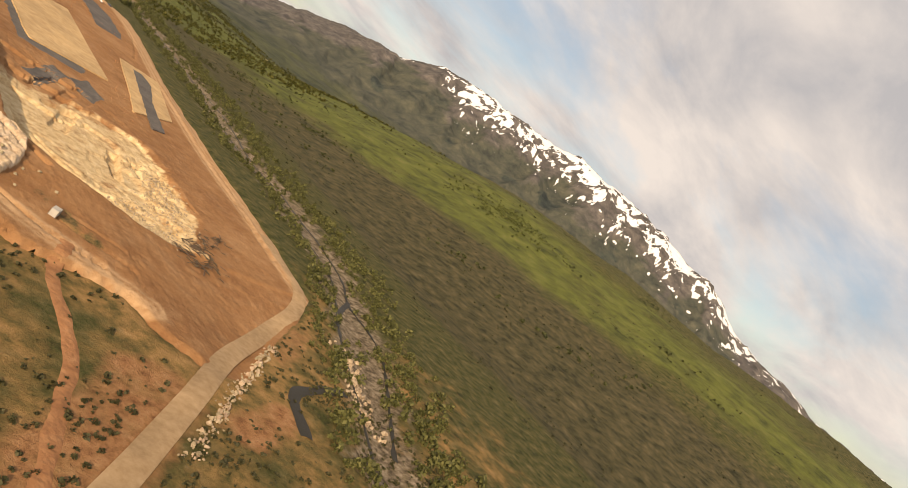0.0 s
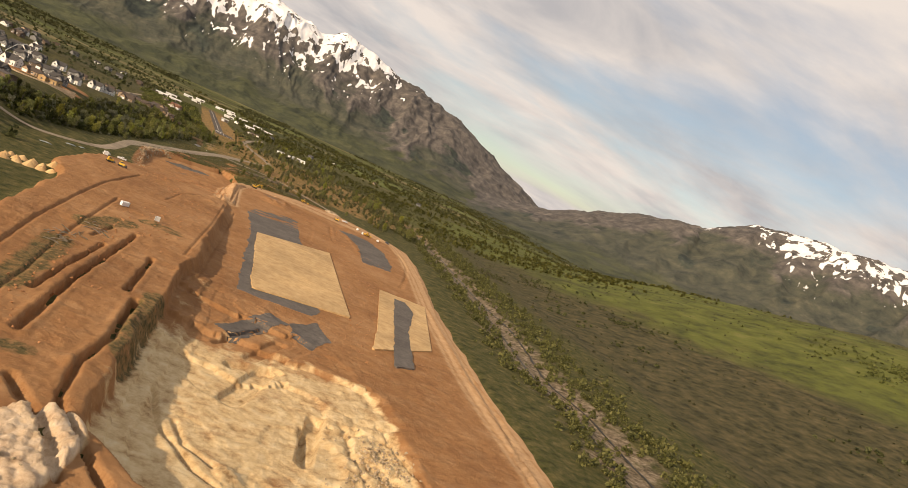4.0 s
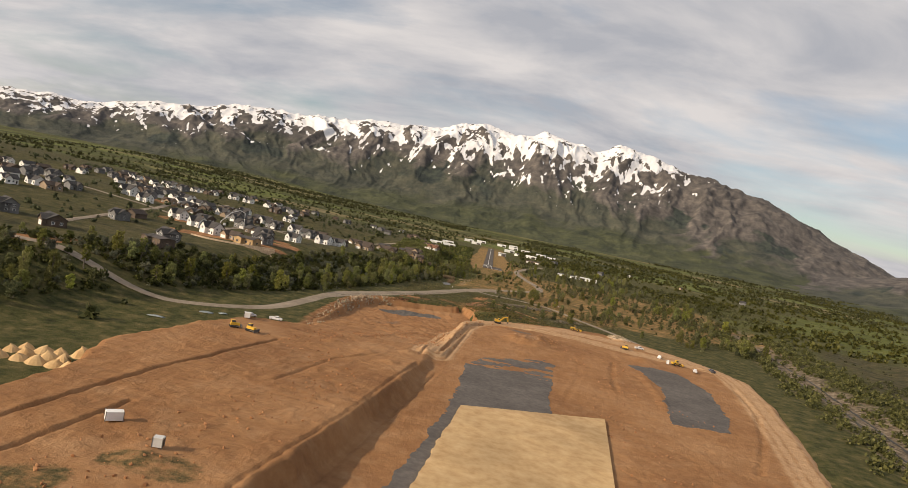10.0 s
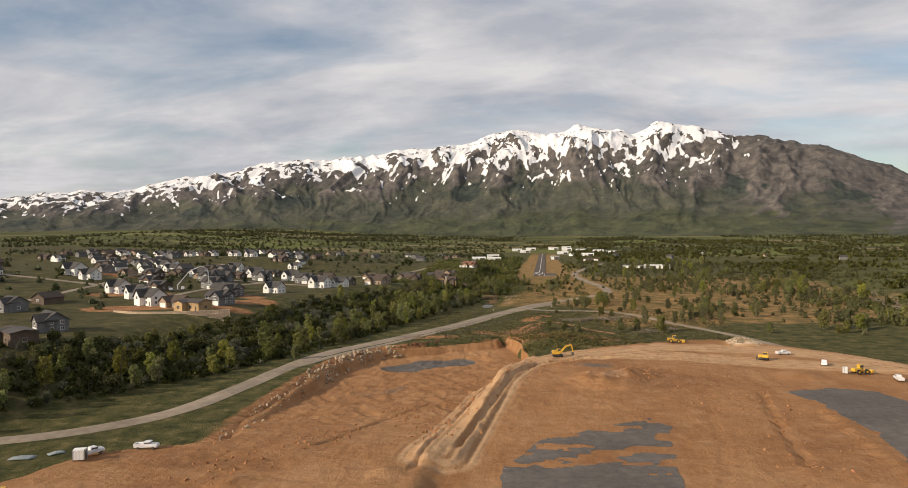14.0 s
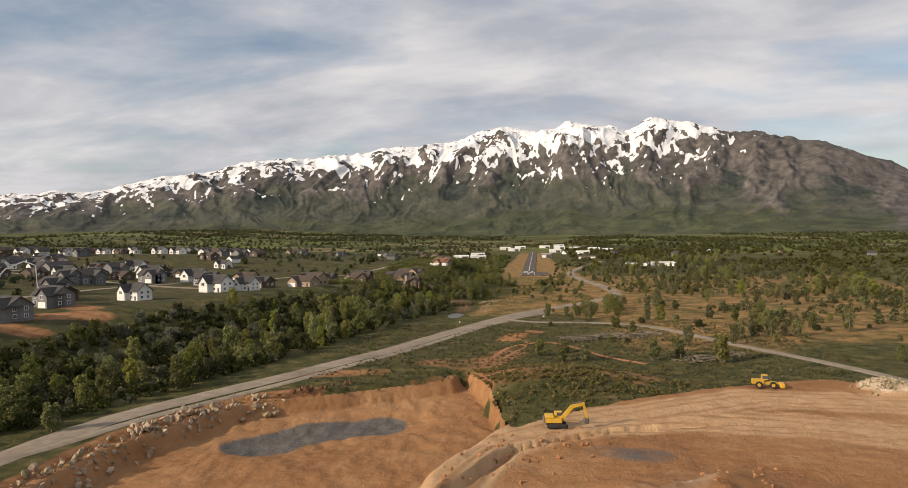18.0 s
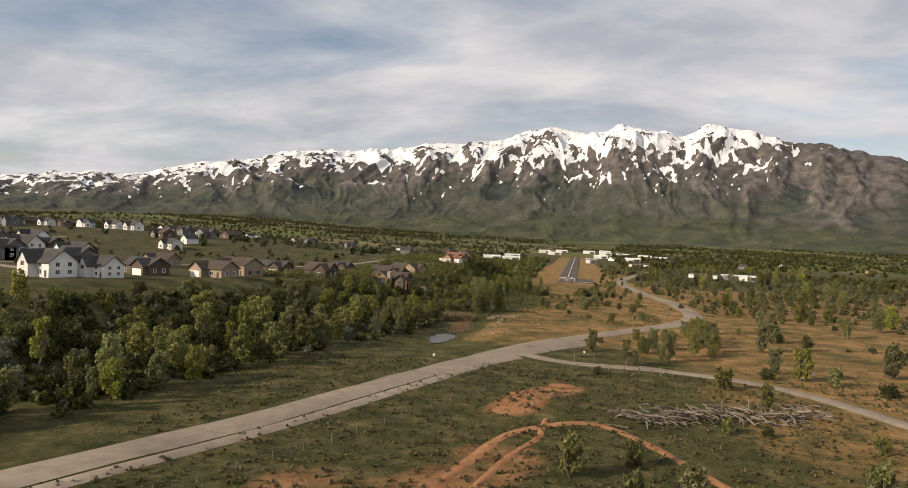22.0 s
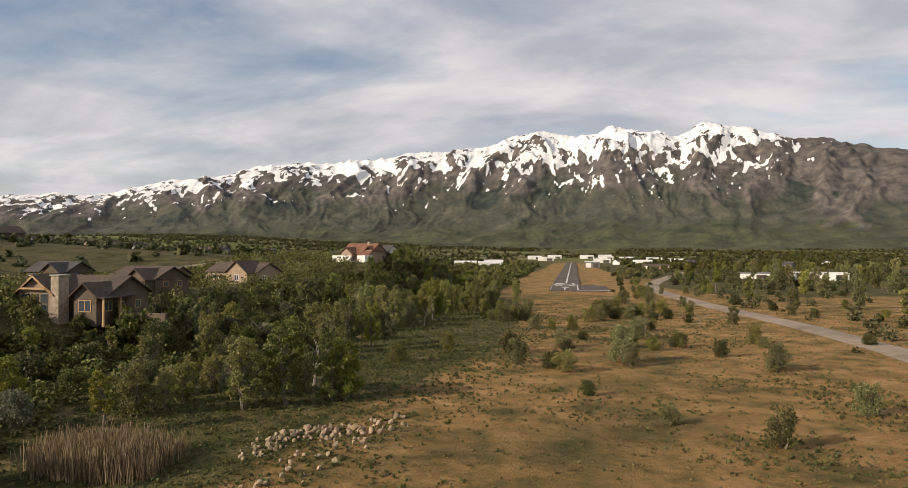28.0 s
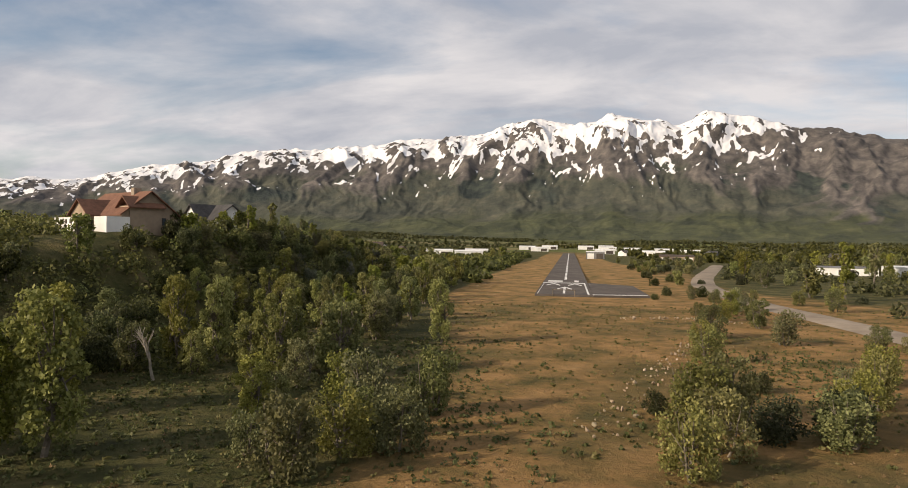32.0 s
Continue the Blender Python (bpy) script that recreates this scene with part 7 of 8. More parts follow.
def flat_strip(name, corners, z, material, parent=None):
    """A flat paved polygon with a shallow edge."""
    bm = bmesh.new()
    top = [bm.verts.new((x, y, z)) for x, y in corners]
    low = [bm.verts.new((x, y, z - 0.5)) for x, y in corners]
    bm.faces.new(top)
    for i in range(len(top)):
        j = (i + 1) % len(top)
        bm.faces.new((top[i], low[i], low[j], top[j]))
    bmesh.ops.recalc_face_normals(bm, faces=bm.faces)
    return part(name, bm, material, parent)


RZ = max(surface(x, y) for x in (-7, 0, 7, 16) for y in range(0, 240, 20)) + 0.12
runway = flat_strip("runway", [(-7.0, 0), (6.9, 0), (6.9, 960), (-7.0, 960)], RZ, RUNWAY)
tagged(runway, "grey asphalt runway with worn white markings", "runway", kind="structure")
tagged(flat_strip("pavement_turn", [(7.0, 0), (20.5, 3), (20, 43), (7.0, 54)], RZ - 0.02, RUNWAY), "asphalt turning pad beside the runway end", "pavement", kind="structure")
flat_strip("edge_line", [(-6.5, 2), (-6.36, 2), (-6.36, 49), (-6.5, 49)], RZ + 0.02, PAINT, runway)
flat_strip("edge_line", [(5.7, 1), (6.2, 1), (6.1, 51), (5.65, 51)], RZ + 0.02, PAINT, runway)
flat_strip("end_line", [(6.9, 1.2), (20, 3.2), (20, 4.6), (6.9, 2.6)], RZ + 0.024, PAINT, runway)
flat_strip("threshold_bar", [(-6.8, 49), (6.0, 49), (6.0, 51.6), (-6.8, 51.6)], RZ + 0.022, PAINT, runway)
flat_strip("number_bar", [(-5.6, 57), (-0.9, 57), (-0.9, 64), (-5.6, 64)], RZ + 0.02, PAINT, runway)
flat_strip("number_bar", [(2.9, 56), (4.3, 56), (4.3, 66), (2.9, 66)], RZ + 0.02, PAINT, runway)
for cx, cy in ((-3.4, 48), (2.9, 48), (0, 31)):
    for s in (-1, 1):
        flat_strip("chevron", [(cx, cy - 3.5), (cx + s * 2.0, cy - 12), (cx + s * 2.0, cy - 8.5), (cx, cy)][:: s], RZ + 0.02, PAINT, runway)
flat_strip("arrow_shaft", [(-0.3, 4), (0.3, 4), (0.3, 27), (-0.3, 27)], RZ + 0.022, PAINT, runway)
for k in range(28):
    y0 = 70 + k * 31
    flat_strip("centre_dash", [(-0.4, y0), (0.4, y0), (0.4, y0 + 25), (-0.4, y0 + 25)], RZ + 0.02, PAINT, runway)

# ---------------------------------------------------------------- machines, vehicles and loose things
YELLOW = mat("machine_yellow", [(0.3, (0.52, 0.30, 0.03)), (0.7, (0.64, 0.40, 0.06))], 0.8, rough=0.5, bump=0.0)
RUBBER = mat("black_rubber", [(0.3, (0.02, 0.02, 0.02)), (0.7, (0.045, 0.042, 0.04))], 2.0, rough=0.9, bump=0.02)
STEEL = mat("dull_steel", [(0.3, (0.10, 0.095, 0.09)), (0.7, (0.19, 0.175, 0.16))], 1.5, rough=0.6, metal=0.3, bump=0.01)
CAR_WHITE = mat("white_car_paint", [(0.3, (0.70, 0.70, 0.70)), (0.7, (0.78, 0.78, 0.78))], 0.5, rough=0.3, bump=0.0, spec=0.6)
CAR_DARK = mat("dark_car_paint", [(0.3, (0.04, 0.045, 0.06)), (0.7, (0.07, 0.075, 0.09))], 0.5, rough=0.3, bump=0.0, spec=0.6)
PALE_ROCK = mat("pale_rock", [(0.25, (0.19, 0.135, 0.085)), (0.5, (0.33, 0.25, 0.17)), (0.75, (0.48, 0.40, 0.29))], 0.6, bump=0.08, spread=0.2)
DRIFTWOOD = mat("grey_driftwood", [(0.3, (0.10, 0.082, 0.062)), (0.7, (0.25, 0.21, 0.165))], 1.6, bump=0.04, spread=0.25)
CARDBOARD = mat("grey_tarpaulin", [(0.3, (0.36, 0.42, 0.44)), (0.7, (0.52, 0.58, 0.60))], 0.6, rough=0.6, bump=0.05)


def tyre(parent, x, y, r, w, name="wheel"):
    bm = bmesh.new()
    cylinder(bm, (x, y - w / 2, r), (x, y + w / 2, r), r, 16)
    bmesh.ops.bevel(bm, geom=[e for e in bm.edges if abs((e.verts[0].co - e.verts[1].co).y) < 1e-5], offset=r * 0.12, segments=1, affect="EDGES")
    wheel = part(name, bm, RUBBER, parent)
    bm = bmesh.new()
    cylinder(bm, (x, y - w / 2 - 0.02, r), (x, y + w / 2 + 0.02, r), r * 0.5, 12)
    part("rim", bm, YELLOW if r > 0.5 else STEEL, wheel)


def excavator():
    root = new("excavator")
    for y in (-1.2, 1.2):
        bm = bmesh.new()
        box(bm, -2.1, y - 0.3, 0.02, 2.1, y + 0.3, 0.95, 0.28)
        part("track", bm, RUBBER, root, "black crawler track")
    boxed("turntable", (-0.9, -0.9, 0.8, 0.9, 0.9, 1.15), STEEL, root)
    bm = bmesh.new()
    box(bm, -2.4, -1.35, 1.15, 1.0, 1.35, 2.1, 0.12)
    box(bm, -2.4, -1.3, 2.08, -0.6, 1.3, 2.6, 0.12)
    part("body", bm, YELLOW, root)
    boxed("cab", (-0.4, 0.35, 2.05, 1.2, 1.35, 3.1), YELLOW, root, "", 0.1)
    boxed("cab_window", (0.1, 0.30, 2.25, 1.24, 1.40, 2.95), GLASS, root, "dark cab glass", 0.05)
    boxed("counterweight", (-2.75, -1.3, 1.2, -2.38, 1.3, 2.2), STEEL, root, "", 0.1)
    bm = bmesh.new()
    beam(bm, (0.9, -0.3, 1.7), (3.2, -0.3, 4.4), 0.5, 0.75)
    beam(bm, (3.0, -0.3, 4.3), (5.6, -0.3, 4.9), 0.45, 0.6)
    part("boom", bm, YELLOW, root)
    bm = bmesh.new()
    beam(bm, (5.4, -0.3, 5.2), (6.1, -0.3, 2.0), 0.4, 0.5)
    part("arm", bm, YELLOW, root)
    bm = bmesh.new()
    cylinder(bm, (1.3, -0.3, 2.6), (3.0, -0.3, 3.7), 0.12)
    cylinder(bm, (3.6, -0.3, 5.0), (5.3, -0.3, 5.4), 0.11)
    part("hydraulic_ram", bm, STEEL, root)
    bm = bmesh.new()
    box(bm, 5.4, -0.85, 0.9, 6.5, 0.25, 2.0, 0.2)
    part("bucket", bm, STEEL, root)
    return tagged(root, "yellow crawler excavator with raised boom on bare earth", "excavator")


def loader(name="wheel_loader", label="yellow wheel loader with raised bucket on the haul road"):
    root = new(name)
    for x in (-1.6, 1.7):
        for y in (-1.1, 1.1):
            tyre(root, x, y, 0.85, 0.65)
    bm = bmesh.new()
    box(bm, -3.2, -1.0, 0.9, -0.2, 1.0, 2.1, 0.18)
    box(bm, -0.3, -0.75, 0.8, 2.3, 0.75, 1.5, 0.12)
    part("body", bm, YELLOW, root)
    boxed("cab", (-0.9, -0.75, 2.0, 0.6, 0.75, 3.3), YELLOW, root, "", 0.1)
    boxed("cab_window", (-0.75, -0.8, 2.3, 0.65, 0.8, 3.1), GLASS, root, "dark cab glass", 0.05)
    for y in (-0.6, 0.6):
        bm = bmesh.new()
        beam(bm, (1.2, y, 1.6), (3.4, y, 1.0), 0.22, 0.4)
        part("lift_arm", bm, YELLOW, root)
    bm = bmesh.new()
    box(bm, 3.2, -1.45, 0.15, 4.5, 1.45, 1.35, 0.25)
    part("bucket", bm, YELLOW, root, "yellow bucket")
    return tagged(root, label, "loader", group="earth-moving machines")


def dozer():
    root = new("bulldozer")
    for y in (-1.0, 1.0):
        bm = bmesh.new()
        box(bm, -1.9, y - 0.3, 0.02, 1.7, y + 0.3, 1.0, 0.3)
        part("track", bm, RUBBER, root)
    bm = bmesh.new()
    box(bm, -1.7, -0.75, 0.8, 2.0, 0.75, 1.9, 0.12)
    part("body", bm, YELLOW, root)
    boxed("cab", (-1.4, -0.7, 1.85, 0.2, 0.7, 3.0), YELLOW, root, "", 0.08)
    boxed("cab_window", (-1.25, -0.74, 2.1, 0.24, 0.74, 2.85), GLASS, root, "", 0.04)
    bm = bmesh.new()
    box(bm, 2.5, -1.9, 0.1, 2.75, 1.9, 1.3, 0.06)
    beam(bm, (0.5, -1.35, 0.6), (2.6, -1.35, 0.6), 0.15, 0.25)
    beam(bm, (0.5, 1.35, 0.6), (2.6, 1.35, 0.6), 0.15, 0.25)
    part("blade", bm, STEEL, root)
    return tagged(root, "yellow bulldozer with lowered blade on bare earth", "bulldozer", group="earth-moving machines")


def pickup(label, paint):
    root = new("pickup_truck")
    for x in (-1.75, 1.8):
        for y in (-0.85, 0.85):
            tyre(root, x, y, 0.38, 0.26)
    bm = bmesh.new()
    box(bm, -2.8, -0.98, 0.45, 2.8, 0.98, 1.05, 0.1)
    box(bm, 1.0, -0.9, 1.03, 2.7, 0.9, 1.25, 0.08)
    for y in (-0.98, 0.84):
        box(bm, -2.8, y, 1.0, -0.5, y + 0.14, 1.4)
    box(bm, -2.85, -0.9, 1.0, -2.7, 0.9, 1.4)
    part("body", bm, paint, root)
    boxed("cab", (-0.5, -0.88, 1.0, 1.2, 0.88, 1.9), paint, root, "", 0.16)
    boxed("window", (-0.42, -0.9, 1.35, 1.22, 0.9, 1.78), GLASS, root, "dark windows", 0.08)
    for y in (-0.7, 0.7):
        boxed("headlight", (2.76, y - 0.15, 0.75, 2.83, y + 0.15, 0.95), TRIM, root)
    return tagged(root, label, "truck")


def site_box(name, label, l, w, h, material, feet=True):
    """A ribbed steel box with door, corner posts and skids."""
    root = new(name)
    bm = bmesh.new()
    box(bm, -l / 2, -w / 2, 0.2, l / 2, w / 2, h, 0.05)
    part("body", bm, material, root)
    for x in (-l / 2, l / 2):
        for y in (-w / 2, w / 2):
            boxed("post", (x - 0.07, y - 0.07, 0.0, x + 0.07, y + 0.07, h + 0.06), STEEL, root)
    for k in range(int(l / 0.8)):
        x = -l / 2 + 0.5 + k * 0.8
        boxed("rib", (x, -w / 2 - 0.04, 0.3, x + 0.2, -w / 2 + 0.01, h - 0.1), material, root)
    boxed("door", (l / 2 - 0.01, -w * 0.3, 0.25, l / 2 + 0.05, w * 0.3, h * 0.85), DARK_TRIM, root)
    return tagged(root, label, "container")


settle(excavator(), 13, -531, 5)


def pump_truck():
    root = new("concrete_pump_truck")
    boxed("chassis", (-4.5, -1.2, 0.7, 4.5, 1.2, 1.3), STEEL, root)
    boxed("cab", (2.6, -1.2, 1.3, 4.5, 1.2, 3.0), CAR_WHITE, root, "white driver's cab", 0.1)
    boxed("hopper", (-4.5, -1.1, 1.3, -2.4, 1.1, 2.4), CAR_WHITE, root, "", 0.1)
    for x in (-3.4, -2.0, 3.2):
        for y in (-1.15, 1.15):
            tyre(root, x, y, 0.5, 0.35)
    joints = [(0.5, 0, 1.3), (0.5, 0, 4.0), (7.5, 0, 12.5), (14.5, 0, 15.5), (18.5, 0, 13.5), (19.0, 0, 4.5)]
    for k, (a, b_) in enumerate(zip(joints, joints[1:])):
        bm = bmesh.new()
        beam(bm, a, b_, 0.5 - 0.05 * k, 0.6 - 0.06 * k)
        part("boom", bm, CAR_WHITE, root)
    return tagged(root, "white concrete pump truck with a raised folding boom", "truck")


settle(pump_truck(), -221, -408, 30)
ld = loader()
settle(ld, 66, -492, -8)
settle(ld, 118, -556, 20, False)
dz = dozer()
settle(dz, 93, -531, 160)
settle(dz, -92, -700, 30, False)
settle(dz, -85, -701, -15, False)
pk = pickup("white pickup truck parked on the site", CAR_WHITE)
settle(pk, 104, -519, 15)
for x, y, yaw in ((112, -540, 70), (126, -566, 80), (-88, -660, 10), (-97, -668, 60)):
    settle(pk, x, y, yaw, False)
settle(pickup("dark pickup truck on the haul road", CAR_DARK), 140, -552, 100)
settle(site_box("site_container", "white steel site container standing on the bench", 3.6, 2.0, 2.2, METAL_WHITE), -73, -819, 35)
settle(site_box("water_tank", "small white tank box beside the weeds", 2.0, 1.8, 2.2, METAL_WHITE), -58, -829, 10)
settle(site_box("site_cabin", "white site cabin by the entrance", 2.6, 2.0, 2.5, METAL_WHITE), -97, -672, 20)
settle(site_box("tool_box", "pale grey box with a dark open end beside the stockpile", 3.4, 2.2, 2.4, CONCRETE), -61, -1079, 55)
settle(site_box("toilet_cabin", "narrow pale portable cabin on the site", 1.3, 1.3, 2.4, METAL_WHITE), 113, -556, 0)


def rock_bm(bm, p, r, rng):
    """One uneven boulder with flat chipped faces."""
    pts = [(1, 0, 0), (-1, 0, 0), (0, 1, 0), (0, -1, 0), (0, 0, 1), (0, 0, -1)]
    turn_ = Euler((rng.uniform(0, 6), rng.uniform(0, 6), rng.uniform(0, 6))).to_matrix()
    vs = []
    for q in pts + [(0.62, 0.62, 0.62), (-0.62, 0.62, 0.5), (0.62, -0.62, 0.55), (-0.6, -0.62, 0.6)]:
        v = turn_ @ Vector(q) * (r * rng.uniform(0.7, 1.15))
        vs.append(bm.verts.new(Vector(p) + Vector((v.x, v.y, v.z * 0.75))))
    return vs


def rock_mesh(rng, r):
    bm = bmesh.new()
    rock_bm(bm, (0, 0, 0), r, rng)
    out = bmesh.ops.convex_hull(bm, input=bm.verts)
    bmesh.ops.delete(bm, geom=[g for g in out["geom_unused"] + out["geom_interior"] if isinstance(g, bmesh.types.BMVert)], context="VERTS")
    me = bpy.data.meshes.new("rock")
    bm.to_mesh(me)
    bm.free()
    me.materials.append(PALE_ROCK)
    return me


rng = random.Random(31)
ROCKS = [rock_mesh(rng, 1.0) for _ in range(8)]


CLOD = mat("damp_red_earth", [(0.3, (0.085, 0.040, 0.020)), (0.7, (0.17, 0.085, 0.042))], 1.2, bump=0.1)
CLODS = []
for me in ROCKS:
    me = me.copy()
    me.materials.clear()
    me.materials.append(CLOD)
    CLODS.append(me)


def rock_field(name, label, line, n, spread, r_lo, r_hi, meshes=None, material=None):
    """Far stones, too small to pick apart singly, as one mesh."""
    pts, verts, faces = smooth_line(line, 1.0), [], []
    for _ in range(n):
        p = rng.choice(pts)
        x, y, r = p.x + rng.gauss(0, spread), p.y + rng.gauss(0, spread), rng.uniform(r_lo, r_hi)
        m = Matrix.LocRotScale((x, y, surface(x, y) + r * 0.25), Euler((rng.uniform(0, 6), rng.uniform(0, 6), rng.uniform(0, 6))), (r, r, r * 0.8))
        me = rng.choice(meshes or ROCKS)
        base = len(verts)
        verts += [m @ v.co for v in me.vertices]
        faces += [[base + i for i in f.vertices] for f in me.polygons]
    me = bpy.data.meshes.new(name)
    me.from_pydata(verts, [], faces)
    me.materials.append(material or PALE_ROCK)
    return tagged(new(name, me), label, "earth" if material else "rocks", kind="stuff")


def rock_row(name, label, line, n, spread, r_lo, r_hi, category="rocks", meshes=None):
    """A bank of boulders; each rock is an object of its own under the bank."""
    root = new(name)
    pts = smooth_line(line, 1.0)
    for _ in range(n):
        p = rng.choice(pts)
        x, y = p.x + rng.gauss(0, spread), p.y + rng.gauss(0, spread)
        r = rng.uniform(r_lo, r_hi) * rng.choice((0.7, 1.0, 1.0, 1.3))
        ob = new("rock", rng.choice(meshes or ROCKS))
        ob.parent = root
        heap = max(0.0, 1 - math.hypot(x - p.x, y - p.y) / (spread * 1.6))
        ob.matrix_basis = Matrix.LocRotScale((x, y, surface(x, y) + r * 0.25 + heap * r * 0.9), Euler((rng.uniform(0, 6), rng.uniform(0, 6), rng.uniform(0, 6))), (r, r * rng.uniform(0.7, 1.2), r * rng.uniform(0.6, 1.0)))
    return tagged(root, label, category)


rock_row("rock_bank", "bank of pale broken rocks along the site's western edge", [(-79, -560), (-78, -536), (-74, -518), (-68, -505), (-60, -497)], 230, 2.1, 0.4, 1.0)
rock_row("edge_rocks", "thin line of rocks on the site's western edge", [(-75, -648), (-78, -621), (-79, -578), (-79, -560)], 90, 1.8, 0.25, 0.6)
rock_row("earth_clods", "big dark red clods of earth beside the pit", [(-57, -493), (-50, -486), (-43, -481)], 22, 1.2, 0.5, 1.0, "earth", CLODS)
rock_row("rubble_heap", "low heap of tan rubble at the edge of the meadow", [(-25, -255), (-22, -248), (-15, -247)], 170, 1.4, 0.14, 0.36)
rock_row("drain_rubble", "strip of pale rubble running down a drain", [(-21, -300), (-21, -284), (-20, -262), (-15, -242)], 130, 1.6, 0.15, 0.4)
rock_row("creek_riprap", "line of white riprap beside the gravel road", [(-53, -1171), (-39, -1157), (-21, -1140), (11, -1111)], 280, 1.2, 0.35, 0.8)
rock_field("creek_shelf", "pale rock shelves beside the creek bed", [(58, -1092), (64, -1101), (52, -1120), (44, -1133), (41, -1146)], 120, 3.0, 0.6, 1.6)
rock_row("field_stones", "scattered pale stones across the dry meadow", [(11, -49), (20, -47), (28, -50)], 60, 0.8, 0.1, 0.28)
rock_row("stone_line", "broken line of pale stones in dry grass", [(16, -78), (11, -95), (6, -110), (3, -122)], 90, 0.9, 0.08, 0.26)
rock_field("gravel_heap", "round heap of pale gravel and stones on the site", [(92, -493), (96, -491), (100, -492)], 260, 2.6, 0.2, 0.55)


def earth_cone(x, y, r, h):
    """A tipped cone of earth with slumped, uneven flanks."""
    bm = bmesh.new()
    top = bm.verts.new((rng.uniform(-0.2, 0.2) * r, rng.uniform(-0.2, 0.2) * r, h))
    rings = []
    for k, u in enumerate((0.28, 0.62, 1.0, 1.15)):
        ring_ = []
        for j in range(14):
            a_ = j * 2 * math.pi / 14
            q = r * u * (1 + 0.22 * noise.noise((math.cos(a_) * 1.3 + x, math.sin(a_) * 1.3 + y, u)))
            ring_.append(bm.verts.new((math.cos(a_) * q, math.sin(a_) * q, max(-0.4, h * (1 - u) ** 0.9 if u < 1 else -0.4) + 0.15 * noise.noise((j, k, x)))))
        rings.append(ring_)
    for j in range(14):
        bm.faces.new((top, rings[0][j], rings[0][(j + 1) % 14]))
        for r0, r1 in zip(rings, rings[1:]):
            bm.faces.new((r0[j], r1[j], r1[(j + 1) % 14], r0[(j + 1) % 14]))
    heap = tagged(part("earth_cone", bm, BASE_SAND, None), "cone of tan earth tipped on the grass", "earth heap", group="tipped heaps of earth")
    heap.matrix_basis = pose(x, y, surface(x, y))


for k in range(13):
    earth_cone(-131 + 5.2 * (k % 5) + rng.uniform(-1, 1), -776 + 6.0 * (k // 5) + rng.uniform(-1, 1), rng.uniform(2.6, 3.6), rng.uniform(2.0, 3.0))
rock_field("pit_blocks", "broken pale blocks lying in the pit", [(-22, -1040), (-2, -1030), (10, -1010), (18, -985), (4, -1045), (-12, -1050)], 700, 5.0, 0.15, 0.75)
rock_field("pile_blocks", "pale blocks on the rubble stockpile", [(-86, -1030), (-78, -1045), (-70, -1062)], 40, 4.5, 0.3, 0.9)

rock_field("loose_earth", "loose lumps of dug earth along the haul tracks", [(-70, -700), (-58, -660), (-44, -630), (-34, -600), (-22, -640), (-16, -590), (-4, -556), (20, -538)], 420, 5.0, 0.15, 0.6, CLODS, EARTH)
rock_field("bench_earth", "lumps of dug earth on the upper bench", [(-88, -1000), (-80, -930), (-66, -860), (-52, -800), (-44, -740), (-60, -700)], 420, 6.0, 0.15, 0.6, CLODS, EARTH)
rock_field("pad_earth", "small heaps of dug earth beside the pads", [(60, -700), (70, -760), (44, -880), (30, -900), (66, -640), (80, -600), (40, -560), (96, -690)], 320, 4.0, 0.15, 0.55, CLODS, EARTH)

LOGS = []
for k in range(6):
    bm = bmesh.new()
    a = Vector((-rng.uniform(1.2, 2.8), 0, 0))
    m_ = Vector((0, rng.uniform(-0.3, 0.3), rng.uniform(0, 0.3)))
    limb(bm, a, m_, 0.2, 0.16, 6)
    limb(bm, m_, Vector((rng.uniform(1.2, 2.8), rng.uniform(-0.5, 0.5), 0.1)), 0.16, 0.07, 6)
    limb(bm, m_, m_ + Vector((rng.uniform(0.5, 1.2), rng.uniform(0.4, 1.0), 0.6)), 0.09, 0.03, 4)
    me = bpy.data.meshes.new("log")
    bm.to_mesh(me)
    bm.free()
    me.materials.append(DRIFTWOOD)
    LOGS.append(me)


BRUSH_WOOD = mat("dark_brushwood", [(0.3, (0.055, 0.038, 0.026)), (0.7, (0.13, 0.095, 0.065))], 1.6, bump=0.04, spread=0.25)
BRUSH = []
for me in LOGS:
    me = me.copy()
    me.materials.clear()
    me.materials.append(BRUSH_WOOD)
    BRUSH.append(me)


def log_pile(name, label, spots, n, sx, sy, z_hi, meshes=None):
    root = new(name)
    meshes = meshes or LOGS
    for _ in range(n):
        cx, cy = rng.choice(spots)
        x, y = cx + rng.gauss(0, sx), cy + rng.gauss(0, sy)
        ob = new("log", rng.choice(meshes))
        ob.parent = root
        s = rng.uniform(0.6, 1.2)
        ob.matrix_basis = Matrix.LocRotScale((x, y, surface(x, y) + 0.15 + rng.random() ** 2 * z_hi), Euler((rng.uniform(-0.4, 0.4), rng.uniform(-0.35, 0.35), rng.uniform(0, 6))), (s, s, s))
    return tagged(root, label, "log pile")


